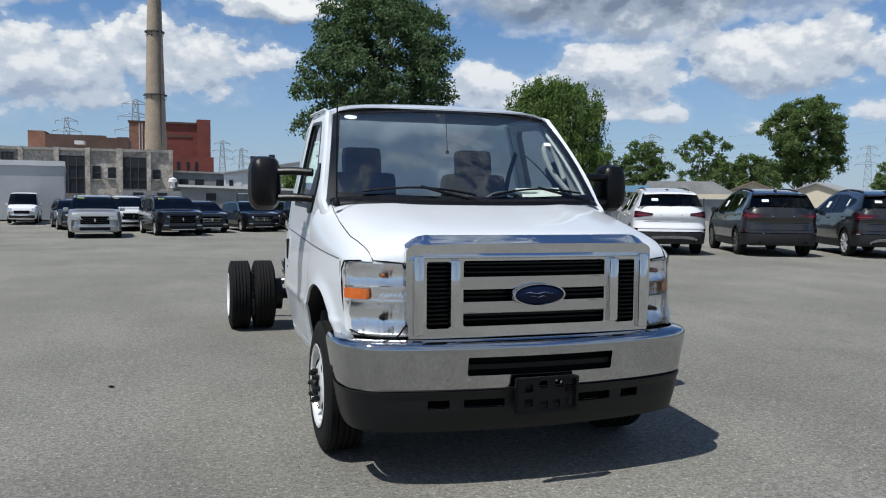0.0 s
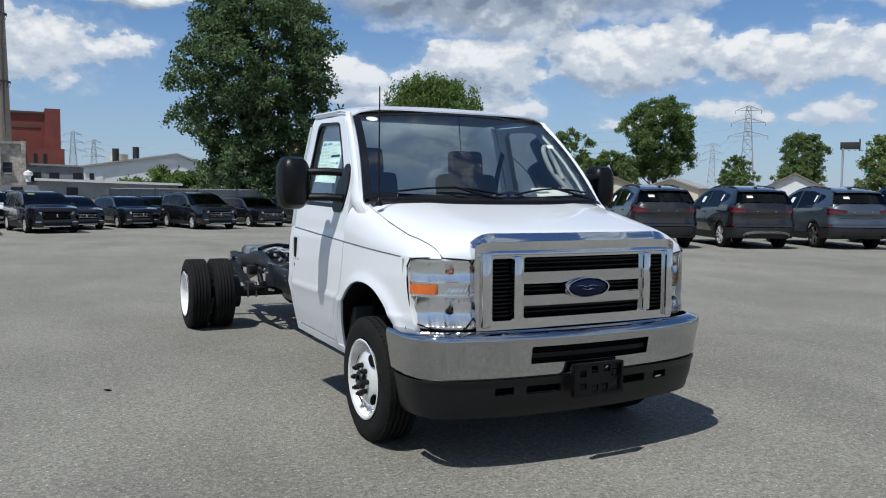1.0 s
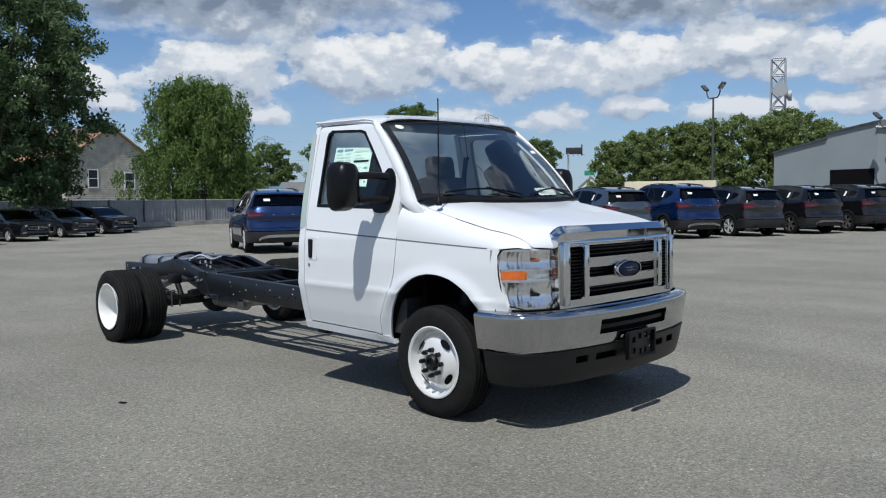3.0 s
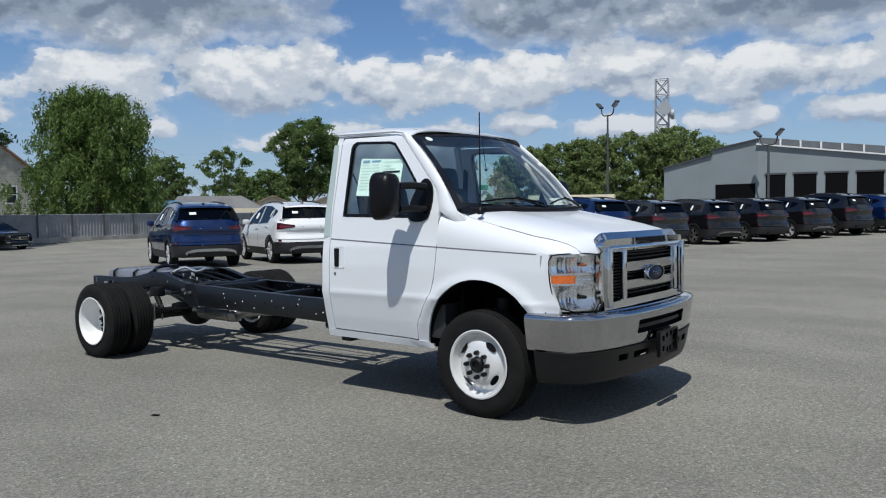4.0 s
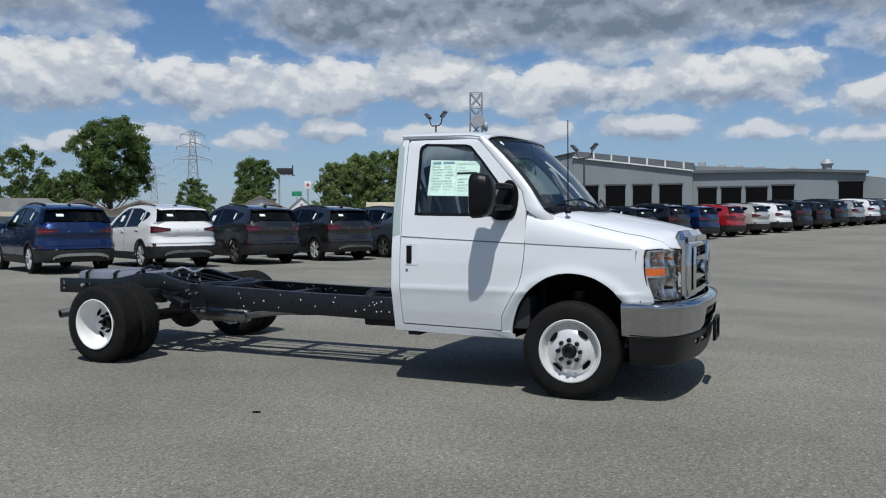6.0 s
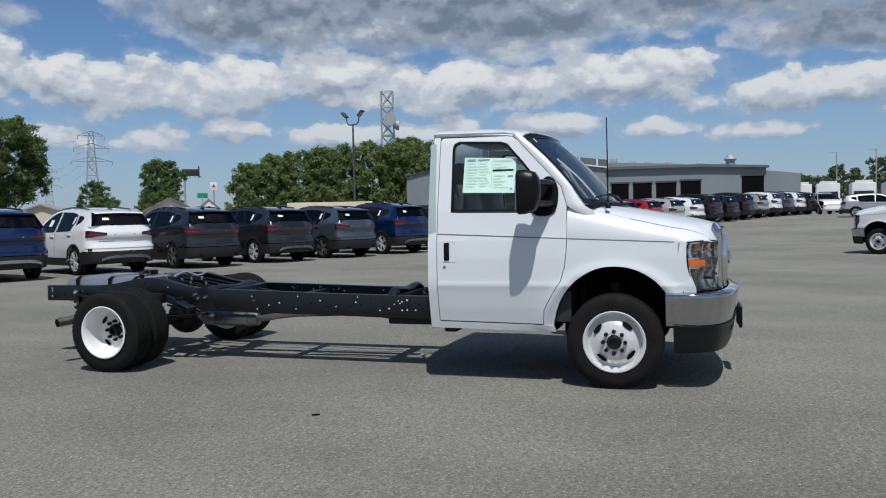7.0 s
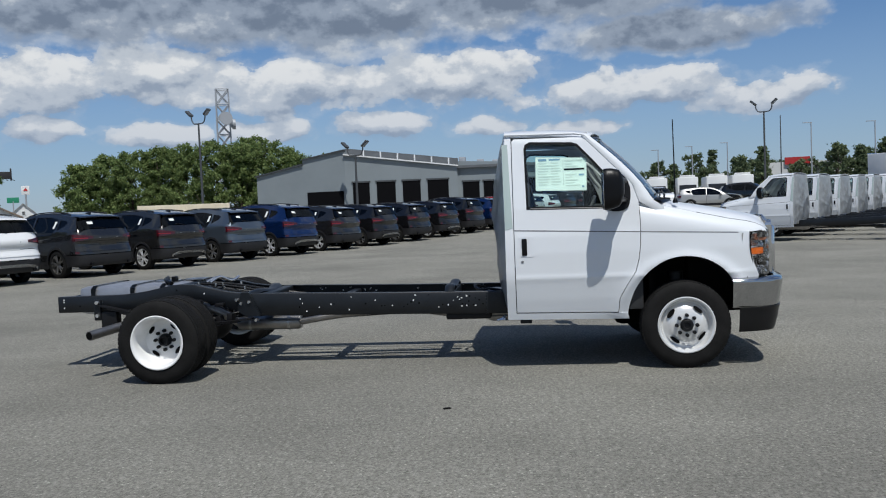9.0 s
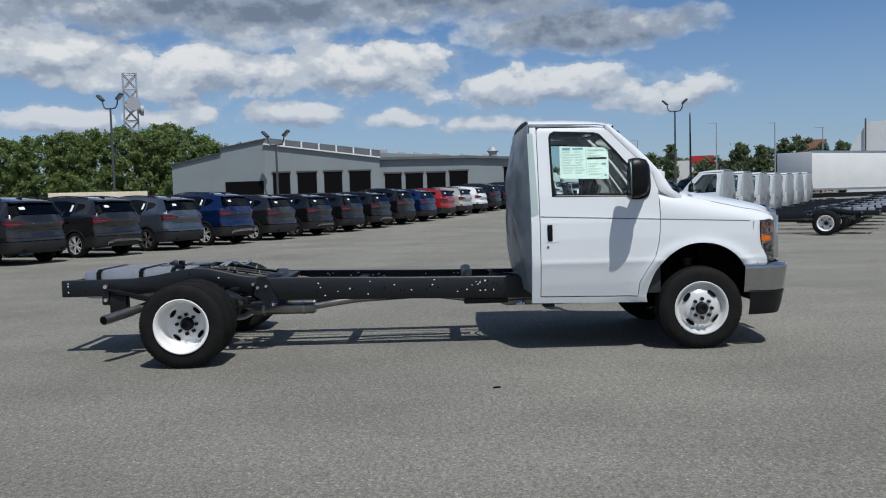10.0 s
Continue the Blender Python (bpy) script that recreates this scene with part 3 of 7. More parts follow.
def wheel(parent, x, y, face, dual, material, label):
    """A steel truck wheel; face is the outward side, dual the deep dish of a rear pair's outer wheel."""
    hub = new("wheel")
    hub.parent, hub.location = parent, (x, y, 0.363)
    if face > 0:
        hub.rotation_euler = (0, 0, math.pi)
    hub["label"] = label
    part("tyre", tyre_mesh(0.222, 0.365, 0.222), M["tyre"], hub, "black ribbed truck tyre")
    bm = bmesh.new()
    if dual:
        prof = [(-0.108, 0.222), (-0.116, 0.236), (-0.119, 0.228), (-0.112, 0.214), (-0.09, 0.203), (-0.03, 0.198), (0.035, 0.192), (0.055, 0.175), (0.060, 0.14), (0.058, 0.06)]
        bottom, slot_r, nut_x = 0.060, 0.146, 0.058
    else:
        prof = [(-0.100, 0.222), (-0.110, 0.236), (-0.113, 0.228), (-0.106, 0.214), (-0.075, 0.204), (-0.055, 0.196), (-0.052, 0.186), (-0.085, 0.150), (-0.105, 0.115), (-0.110, 0.055)]
        bottom, slot_r, nut_x = -0.085, 0.160, -0.108
    lathe(bm, prof, (0, 0, 0), "x", 56)
    lathe(bm, [(0.10, 0.222), (0.108, 0.234), (0.10, 0.214), (0.04, 0.196)], (0, 0, 0), "x", 40)
    part("rim", bm, material, hub)
    for k in range(4):
        bm = bmesh.new()
        a = radians(38 + 90 * k)
        m = Matrix.Rotation(a, 4, "X") @ Matrix.Translation((bottom - 0.004 if dual else -0.0815, 0, 0.150 if not dual else slot_r)) @ (Matrix() if dual else Matrix.Rotation(radians(-53), 4, "Y"))
        outline = [(0.018 * math.cos(t), 0.040 * math.sin(t)) for t in (2 * math.pi * i / 18 for i in range(18))]
        top = [bm.verts.new(m @ Vector((-0.006, q, p))) for p, q in outline] if dual else [bm.verts.new(m @ Vector((p * 1.15, q * 1.15, 0.011))) for p, q in outline]
        bm.faces.new(top)
        part("vent_hole", bm, M["dark"], hub, smooth=0)
    for k in range(8):
        part("lug_nut", bolt(bmesh.new(), nut_x, 2 * math.pi * k / 8, 0.083, 0.0155, -0.028), M["axle_paint"], hub)
    bm = bmesh.new()
    depth = -0.05 if dual else -0.030
    lathe(bm, [(nut_x, 0.056), (nut_x + depth * 0.6, 0.053), (nut_x + depth, 0.042), (nut_x + depth, 0.028), (nut_x + depth * 0.5, 0.024), (nut_x + depth * 0.5, 0.0)], (0, 0, 0), "x", 24)
    part("hub", bm, M["axle_paint"], hub)
    return hub


def cab_truck():
    t = thing("cab_chassis_truck", "white cab chassis truck with bare black frame and dual rear wheels", "truck")
    white = M["white_paint"]

    # roof cap
    bm = bmesh.new()
    rows = []
    for j in range(17):
        v = j / 16
        row = []
        for i in range(25):
            u = -1 + 2 * i / 24
            front, rear = 0.585 + 0.15 * u * u, 1.455
            y = front + (rear - front) * v
            crown = ease(y, [0.58, 0.66, 0.76, 0.93, 1.12, 1.46], [2.008, 2.030, 2.050, 2.068, 2.078, 2.082])
            z = crown - 0.030 * u * u - 0.055 * abs(u) ** 10
            row.append((u * 0.775, y, z))
        rows.append(row)
    grid(bm, rows)
    bmesh.ops.recalc_face_normals(bm, faces=bm.faces)
    inward(bm, 0.010)
    roof = part("roof", bm, white, t)
    for s in (-1, 1):
        bm = tube(bmesh.new(), [(s * 0.785, y, ease(y, [0.72, 0.85, 1.45], [1.972, 2.000, 2.012])) for y in np.linspace(0.73, 1.455, 12)], [0.003, 0.007] + [0.011] * 10, 8)
        part("drip_rail", bm, white, roof)
    # pillars beside the windscreen
    for s in (-1, 1):
        bm = bmesh.new()
        rows = []
        for k in range(14):
            v = -0.04 + 1.06 * k / 13
            p = glass_point(s, v)
            edge = Vector((s * half_width(0.5, p.z), ease(p.z, [1.40, 1.552, 1.765, 1.938, 2.02], [0.350, 0.398, 0.596, 0.758, 0.83]) - 0.004, p.z))
            mid = (p + edge) / 2 + Vector((s * 0.018, -0.022, 0.008))
            inn = p + Vector((-s * 0.03, 0.05, -0.03))
            rows.append([inn, p + Vector((s * 0.002, 0.0, 0.0)), p.lerp(mid, 0.55) + Vector((s * 0.006, -0.010, 0.003)), mid, mid.lerp(edge, 0.6) + Vector((s * 0.008, -0.004, 0)), edge, edge + Vector((-s * 0.06, 0.03, 0))])
        rows.insert(0, [p + Vector((-s * 0.004, -0.075, -0.050)) for p in rows[0]])
        rows.insert(0, [p + Vector((-s * 0.020, -0.030, -0.060)) for p in rows[0]])
        grid(bm, rows)
        part("windscreen_pillar", bm, white, t)

    # doors
    outline = [(1.392, 0.498), (1.392, 1.955), (1.375, 1.975), (0.84, 1.968)] + DOOR_FRONT[::-1]
    for s in (-1, 1):
        bm = sheet(outline, [WINDOW], on_side(s), (0.07, 0.018), 0.045)
        door = part("door", bm, white, t)
        ring_in = [(1.0 + (y - 1.0) * 0.955, 1.66 + (z - 1.66) * 0.95) for y, z in WINDOW]
        bm = sheet([(1.0 + (y - 1.0) * 1.02, 1.66 + (z - 1.66) * 1.025) for y, z in WINDOW], [ring_in], on_side(s, 0.002), (0.2, 0.2), 0.02)
        part("window_seal", bm, M["black_plastic"], door, "black rubber window seal")
        bm = sheet(WINDOW, [], on_side(s, -0.022), (0.15, 0.12))
        part("window_glass", bm, M["door_glass"], door).visible_shadow = False
        # bright waist moulding at the glass foot
        bm = tube(bmesh.new(), [(s * (half_width(y, 1.372) - 0.002), y, 1.372 - 0.02 * (1.25 - y)) for y in np.linspace(0.53, 1.25, 9)], 0.008, 6)
        part("waist_moulding", bm, M["black_plastic"], door)
        # handle well with paddle and lock
        cup = rounded(1.235, 0.972, 1.348, 1.142, 0.012)
        bm = sheet(cup, [rounded(1.243, 0.980, 1.340, 1.134, 0.010)], on_side(s, 0.003), (0.3, 0.3), 0.008)
        part("handle_bezel", bm, white, door)
        bm = sheet(rounded(1.243, 0.980, 1.340, 1.134, 0.010), [], lambda y, z: (s * (half_width(y, z) + 0.0015), y, z), (0.3, 0.3))
        part("handle_cup", bm, white, door)
        bm = boxed((s * (half_width(1.32, 1.06) + 0.005), 1.312, 1.055), (0.018, 0.044, 0.142), 0.007)
        part("door_handle", bm, M["black_plastic"], door, "black pull door handle")
        bm = rod(bmesh.new(), (s * 0.94, 1.332, 0.932), (s * (half_width(1.33, 0.93) + 0.004), 1.332, 0.932), 0.011, 14)
        part("door_lock", bm, M["steel"], door)
        # inner trim
        bm = sheet([(1.36, 0.52), (1.36, 1.34), (0.50, 1.34), (0.42, 1.1), (0.45, 0.85), (0.56, 0.6), (0.57, 0.52)], [], on_side(s, -0.065), (0.3, 0.3), 0.02)
        part("door_trim", bm, M["dash"], door)
        # rear post, sill and wing
        bm = sheet([(1.399, 0.47), (1.399, 1.985), (1.452, 1.99), (1.468, 1.5), (1.472, 0.9), (1.472, 0.47)], [], on_side(s), (0.06, 0.08), 0.05)
        part("rear_post", bm, white, t)
        bm = sheet([(0.455, 0.420), (1.472, 0.436), (1.472, 0.490), (0.540, 0.474), (0.468, 0.472)], [], on_side(s, 0.002), (0.2, 0.05), 0.06)
        part("sill", bm, white, t)
        wing = [(y - 0.006, z) for y, z in DOOR_FRONT[:6]] + [(0.346, crease(0.346))]
        wing += [(y, crease(y)) for y in (0.2, 0.0, -0.2, -0.4)] + [(-0.528, crease(-0.528)), (-0.530, 1.05), (-0.533, 0.975), (-0.560, 0.86), (-0.596, 0.765), (-0.596, 0.735), (-0.40, 0.722)]
        wing += ARCH[::-1] + [(0.545, 0.472)]
        bm = sheet(wing, [], on_side(s), (0.022, 0.022), 0.03)
        part("front_wing", bm, white, t)
        # arch lining
        bm = bmesh.new()
        grid(bm, [[(s * (half_width(y, z) - d), y * k, 0.36 + (z - 0.36) * k) for y, z in ARCH] for d, k in ((0.012, 0.992), (0.07, 0.99), (0.40, 0.985))])
        part("arch_lining", bm, M["black_plastic"], t)
        # wing top beside the bonnet
        rows = []
        for v in np.linspace(0, 1, 30) ** 1.25:
            row = []
            for q in np.linspace(0, 1, 16):
                f = 1 - (1 - q) ** 2.4
                lead = front_y(0.80 + 0.136 * f) - 0.004
                y = lead + (0.347 - lead) * v
                e, w = hood_edge(y) + 0.005, half_width(y, crease(y))
                x = e + (w - e) * f
                z = nose(x, y)
                row.append((s * x, y, rolled(z, y, lead, 1.116, 0.22)))
            rows.append(row)
        bm = grid(bmesh.new(), rows)
        part("wing_top", bm, white, t)
        gap = []
        for y in np.linspace(-0.704, -0.12, 30):
            x = hood_edge(y) + 0.0025
            gap.append((s * x, y, rolled(nose(x, y), y, front_y(0.80), 1.117, 0.22) + 0.0008))
        part("bonnet_gap", tube(bmesh.new(), gap, 0.0018, 6), M["dark"], t)
        # thin grey strip paints the shade line along the body crease
        bm = sheet([(-0.44, crease(-0.44) - 0.006), (1.39, crease(1.39) - 0.007), (1.39, crease(1.39) + 0.003), (-0.44, crease(-0.44) + 0.001)], [], on_side(s, 0.0012), (0.08, 0.1))
        part("crease_line", bm, M["crease_shade"], t)
    # bonnet
    rows = []
    for k in range(30):
        v = k / 29
        row = []
        for i in range(41):
            u = -1 + 2 * i / 40
            back = 0.07 + 0.20 * u * u
            lead = front_y(0.80 * abs(u)) + 0.022 * (1 - lamp_side(0.80 * abs(u)))
            y = lead + (back - lead) * v
            x = u * hood_edge(y)
            drop = 0.035 * max(0.0, 1 - (y - lead) / 0.05) ** 2
            rise = 0.004 * math.exp(-(((abs(u) - 0.62) / 0.10) ** 2)) * min(1, v * 3)
            z = nose(x, y) - drop * (1 - lamp_side(0.80 * abs(u))) + rise
            row.append((x, y, z + lamp_side(0.80 * abs(u)) * (rolled(z, y, lead, 1.118, 0.22) - z)))
        rows.append(row)
    bm = grid(bmesh.new(), rows)
    bmesh.ops.recalc_face_normals(bm, faces=bm.faces)
    inward(bm, 0.012)
    part("bonnet", bm, white, t)

    # cowl grille, windscreen, seal, wipers, aerial
    rows = [[(u * 0.86, glass_point(u, 0).y - d - 0.010, 0.010 + nose(u * 0.80, glass_point(u, 0).y - d) + h) for u in np.linspace(-1, 1, 33)] for d, h in ((0.075, -0.012), (0.055, 0.004), (0.0, 0.010), (-0.05, 0.004))]
    cowl = part("cowl_panel", grid(bmesh.new(), rows), M["black_plastic"], t, "black slotted cowl panel")
    bm = bmesh.new()
    for u in np.linspace(-0.92, 0.92, 70):
        y = glass_point(u, 0).y - 0.040
        box(bm, (u * 0.86, y, nose(u * 0.8, y) + 0.018), (0.006, 0.055, 0.012))
    part("cowl_rib", bm, M["grey_plastic"], cowl)
    us, vs = np.linspace(-1, 1, 31), np.linspace(0, 1, 13)
    glass = part("windscreen", grid(bmesh.new(), [[glass_point(u, v) for u in us] for v in vs]), M["windscreen"], t, "clear windscreen with black border")
    glass.visible_shadow = False
    bm = bmesh.new()
    lift = Vector((0, -0.004, 0.003))
    def band(run):
        grid(bm, [[glass_point(u, v) + lift for u, v in pts] for pts in run])
    band([[(u, v) for u in us] for v in (-0.02, 0.055)])
    band([[(u, v) for u in us] for v in (0.955, 1.01)])
    for s in (-1, 1):
        band([[(s * (1.0 - d), v) for v in vs] for d in (0.0, 0.055)])
    part("windscreen_border", bm, M["black_gloss"], glass, smooth=60)
    bm = lathe(bmesh.new(), [(-0.002, 0.0), (-0.002, 0.026)], (0, 0, 0), "y", 20)
    p = glass_point(-0.86, 0.905)
    bmesh.ops.scale(bm, vec=(1.6, 1, 0.75), verts=bm.verts)
    bmesh.ops.rotate(bm, verts=bm.verts, cent=(0, 0, 0), matrix=Matrix.Rotation(radians(-42), 3, "X"))
    bmesh.ops.translate(bm, vec=p + Vector((0, -0.008, 0.005)), verts=bm.verts)
    part("glass_sticker", bm, M["paper_green"], glass)
    p = glass_point(0.80, 0.62)
    bm = boxed((0, 0, 0), (0.05, 0.002, 0.03), 0, None)
    bmesh.ops.rotate(bm, verts=bm.verts, cent=(0, 0, 0), matrix=Matrix.Rotation(radians(-42), 3, "X"))
    bmesh.ops.translate(bm, vec=p + Vector((0, -0.008, 0.005)), verts=bm.verts)
    part("glass_sticker", bm, M["paper"], glass)
    for u0, u1 in ((-0.78, -0.02), (0.10, 0.86)):
        bm = bmesh.new()
        tube(bm, [glass_point(u, 0.05 + 0.055 * math.sin(math.pi * k / 8)) + Vector((0, -0.022, 0.018)) for k, u in enumerate(np.linspace(u0, u1, 9))], 0.007, 6)
        mid = glass_point((u0 + u1) / 2, 0.105) + Vector((0, -0.034, 0.026))
        tube(bm, [glass_point(u1 + 0.10 if u1 < 0.5 else u1 + 0.04, -0.04) + Vector((0, -0.03, 0.02)), glass_point(u0 * 0.3 + u1 * 0.7, 0.045) + Vector((0, -0.04, 0.03)), mid], 0.009, 6)
        part("wiper", bm, M["black_plastic"], t, "black windscreen wiper")
    bm = bmesh.new()
    lathe(bm, [(0, 0.022), (0.02, 0.020), (0.04, 0.010), (0.05, 0.004)], (-0.855, 0.045, 1.375), "z", 14)
    tube(bm, [(-0.855, 0.045, 1.40), (-0.853, 0.047, 1.75), (-0.850, 0.050, 2.07)], [0.006, 0.005, 0.004], 6)
    part("aerial", bm, M["black_plastic"], t, "thin black whip aerial")

    # grille
    chrome = M["chrome"]
    def face(out):
        return lambda x, z: (x, front_y(x) - out - 0.02 * max(0.0, (1.0 - z)) * 0.6, z)
    grille_out = [(-0.655, 0.745), (0.655, 0.745), (0.668, 0.95), (0.668, 1.17), (0.66, 1.185), (0.63, 1.20), (0.30, 1.205), (0, 1.205), (-0.30, 1.205), (-0.63, 1.20), (-0.66, 1.185), (-0.668, 1.17), (-0.668, 0.95)]
    mid_hole = rounded(-0.385, 0.800, 0.385, 1.122, 0.012)
    side_l, side_r = rounded(-0.568, 0.792, -0.452, 1.118, 0.012), rounded(0.452, 0.792, 0.568, 1.118, 0.012)
    bm = sheet(grille_out, [mid_hole, side_l, side_r], face(0.030), (0.05, 0.05), 0.05)
    grille = part("grille_surround", bm, chrome, t, "bright chrome grille surround")
    # swept crown over the openings
    rows = []
    for x in np.linspace(-0.662, 0.662, 41):
        k = max(0.0, (abs(x) - 0.56) / 0.10)
        low = 1.134 - 0.01 * k
        top = 1.246 - 0.045 * k * k
        y = front_y(x)
        rows.append([(x, y + 0.030 - d, low + (top - low) * f) for d, f in ((-0.012, 0.98), (-0.004, 1.0), (0.004, 0.985), (0.028, 0.70), (0.048, 0.42), (0.062, 0.18), (0.066, 0.09), (0.066, 0.04), (0.060, 0.0), (0.04, -0.04))])
    for end, k in ((0, 0), (-1, len(rows) + 1)):
        rows.insert(k, [(x, front_y(x) + 0.035, z) for x, y, z in rows[end]])
    part("grille_crown", grid(bmesh.new(), rows), chrome, grille)
    for a, b in (((-0.432, 0.80), (-0.432, 1.13)), ((0.432, 0.80), (0.432, 1.13)), ((-0.612, 0.76), (-0.612, 1.15)), ((0.612, 0.76), (0.612, 1.15))):
        y = front_y(a[0]) - 0.036
        bm = boxed((a[0], y - 0.004, (a[1] + b[1]) / 2), (0.052, 0.036, b[1] - a[1]), 0.014)
        part("grille_post", bm, chrome, grille)
    for z, h in ((1.012, 0.062), (0.892, 0.056)):
        bm = sheet([(-0.41, z - h / 2), (0.41, z - h / 2), (0.41, z + h / 2), (-0.41, z + h / 2)], [], face(0.036), (0.06, 0.03), -0.03)
        bmesh.ops.bevel(bm, geom=[e for e in bm.edges if e.is_manifold and e.calc_face_angle(0) > 1.0], offset=0.006, segments=2, affect="EDGES")
        part("grille_bar", bm, M["satin_chrome"], grille)
    bm = sheet([(-0.60, 0.77), (0.60, 0.77), (0.60, 1.14), (-0.60, 1.14)], [], lambda x, z: (x, front_y(x) + 0.035, z), (0.2, 0.2))
    part("grille_backing", bm, M["dark"], grille)
    for z in np.linspace(0.815, 1.112, 15):
        for lo, hi in ((-0.565, -0.455), (0.455, 0.565)):
            bm = boxed(((lo + hi) / 2, front_y(lo) - 0.006, z), (hi - lo, 0.02, 0.007))
            part("grille_slat", bm, M["black_plastic"], grille)
    for z in (0.828, 0.850, 0.940, 0.962, 1.062, 1.088, 1.106):
        bm = sheet([(-0.385, z - 0.004), (0.385, z - 0.004), (0.385, z + 0.004), (-0.385, z + 0.004)], [], face(-0.005), (0.1, 0.1), -0.02)
        part("grille_slat", bm, M["black_plastic"], grille)
    badge = [(0.146 * math.cos(a), 0.952 + 0.058 * math.sin(a)) for a in (2 * math.pi * k / 40 for k in range(40))]
    inner = [(0.128 * math.cos(a), 0.952 + 0.046 * math.sin(a)) for a in (2 * math.pi * k / 40 for k in range(40))]
    bm = grid(bmesh.new(), [[(x * k, -0.825 - d, 0.952 + (z - 0.952) * k) for x, z in badge] for d, k in ((0.0, 1.0), (0.022, 1.0), (0.030, 0.96), (0.030, 0.90))], close=True)
    emblem = part("emblem", bm, chrome, grille, "oval blue and chrome emblem")
    bm = grid(bmesh.new(), [[(x * k, -0.825 - d, 0.952 + (z - 0.952) * k) for x, z in inner] for d, k in ((0.020, 1.06), (0.026, 0.95), (0.031, 0.6), (0.033, 0.05))], close=True)
    part("emblem_field", bm, M["blue_badge"], emblem)
    bm = bmesh.new()
    for z, w in ((0.962, 0.075), (0.944, 0.055)):
        tube(bm, [(w * (k / 6 - 1), -0.8595, z + 0.004 * math.sin(k)) for k in range(13)], [0.002, 0.004] + [0.006] * 9 + [0.004, 0.002], 6, 0.5)
    part("emblem_flourish", bm, chrome, emblem)

    # headlamps
    for s in (-1, 1):
        lamp_out = [(0.640, 0.742), (0.905, 0.748), (0.925, 0.86), (0.934, 0.975), (0.934, 1.105), (0.90, 1.118), (0.79, 1.120), (0.640, 1.106)]

        def inside(depth, wave=None):
            return lambda x, z: (s * x, front_y(x) + depth + (wave(x, z) if wave else 0.0), z)
        lamp = part("headlamp", sheet(lamp_out, [], inside(0.060), (0.03, 0.05)), M["reflector"], t, "clear headlamp with amber marker")
        # lower bowl with upright flutes, upper bowl with pillow facets, band between them
        def bowl(zc, deep):
            return lambda x, z: 0.030 - deep * ((x - 0.775) ** 2 + 2.2 * (z - zc) ** 2) + 0.0008 * math.cos(2 * math.pi * x / 0.024) + 0.0022 * noise.noise(Vector((x * 23, z * 31, zc)))
        ripple = lambda x, z: 0.0010 * math.cos(2 * math.pi * (x + 0.6 * z) / 0.021) + 0.002 * noise.noise(Vector((x * 19, z * 40, 3)))
        for (x0, z0, x1, z1), wave in (((0.650, 0.762, 0.905, 0.915), bowl(0.84, 1.9)), ((0.650, 0.992, 0.918, 1.098), bowl(1.046, 1.7)), ((0.650, 0.922, 0.918, 0.984), ripple)):
            rows = [[inside(0.030, wave)(x, z) for x in np.linspace(x0, x1, 48)] for z in np.linspace(z0, z1, 14)]
            part("lamp_bowl", grid(bmesh.new(), rows), M["reflector"], lamp, smooth=70)
        for (x0, z0, x1, z1) in ((0.648, 0.750, 0.900, 0.762), (0.648, 0.913, 0.918, 0.923), (0.648, 0.983, 0.920, 0.993), (0.648, 1.097, 0.918, 1.108)):
            bm = sheet([(x0, z0), (x1, z0), (x1, z1), (x0, z1)], [], inside(0.010), (0.03, 0.05), 0.045)
            part("lamp_ledge", bm, M["reflector"], lamp)
        for zc, mat in ((0.838, M["dark"]), (1.046, M["bulb_amber"])):
            bm = lathe(bmesh.new(), [(-0.004, 0.0), (0.0, 0.008), (0.012, 0.012), (0.05, 0.013)], (s * 0.760, front_y(0.76) + 0.008, zc), "y", 14)
            part("bulb", bm, mat, lamp)
        bm = sheet(rounded(0.835, 0.928, 0.924, 0.980, 0.008), [], inside(0.004), (0.03, 0.05), 0.012)
        part("marker_lens", bm, M["amber"], lamp, "amber side marker")
        part("lamp_lens", sheet(lamp_out, [], inside(-0.006), (0.02, 0.06)), M["lens"], lamp).visible_shadow = False
        ring = [Vector(inside(-0.004)(x, z)) for x, z in soften(lamp_out, 1)]
        part("lamp_surround", tube(bmesh.new(), ring + ring[:1], 0.0045, 6), M["dark"], lamp)
        # pad between lamp and bumper
    bm = sheet([(-0.93, 0.66), (0.93, 0.66), (0.93, 0.75), (-0.93, 0.75)], [], lambda x, z: (x, front_y(x) + 0.03, z), (0.05, 0.05), 0.03)
    part("stone_guard", bm, M["black_plastic"], t)

    # bumper
    swell = lambda z: ease(z, [0.488, 0.50, 0.53, 0.60, 0.66, 0.69, 0.712, 0.728, 0.738, 0.742], [-0.034, -0.020, -0.012, -0.001, 0.009, 0.014, 0.015, 0.006, -0.014, -0.05])
    slot = rounded(-0.388, 0.572, 0.388, 0.664, 0.008, 3)
    bm = sheet([(-BUMPER_HALF, 0.488), (BUMPER_HALF, 0.488), (BUMPER_HALF, 0.742), (-BUMPER_HALF, 0.742)], [slot], on_bumper(swell), (0.035, 0.0125), 0.012)
    bumper = part("front_bumper", bm, M["bumper_chrome"], t, "chrome front bumper with centre slot", smooth=55)
    part("slot_lining", sheet(rounded(-0.40, 0.56, 0.40, 0.676, 0.008, 3), [], on_bumper(lambda z: -0.045), (0.05, 0.06)), M["dark"], bumper)
    part("slot_mesh", sheet(rounded(-0.39, 0.60, 0.39, 0.625, 0.004, 2), [], on_bumper(lambda z: -0.02), (0.05, 0.06), 0.01), M["black_plastic"], bumper)
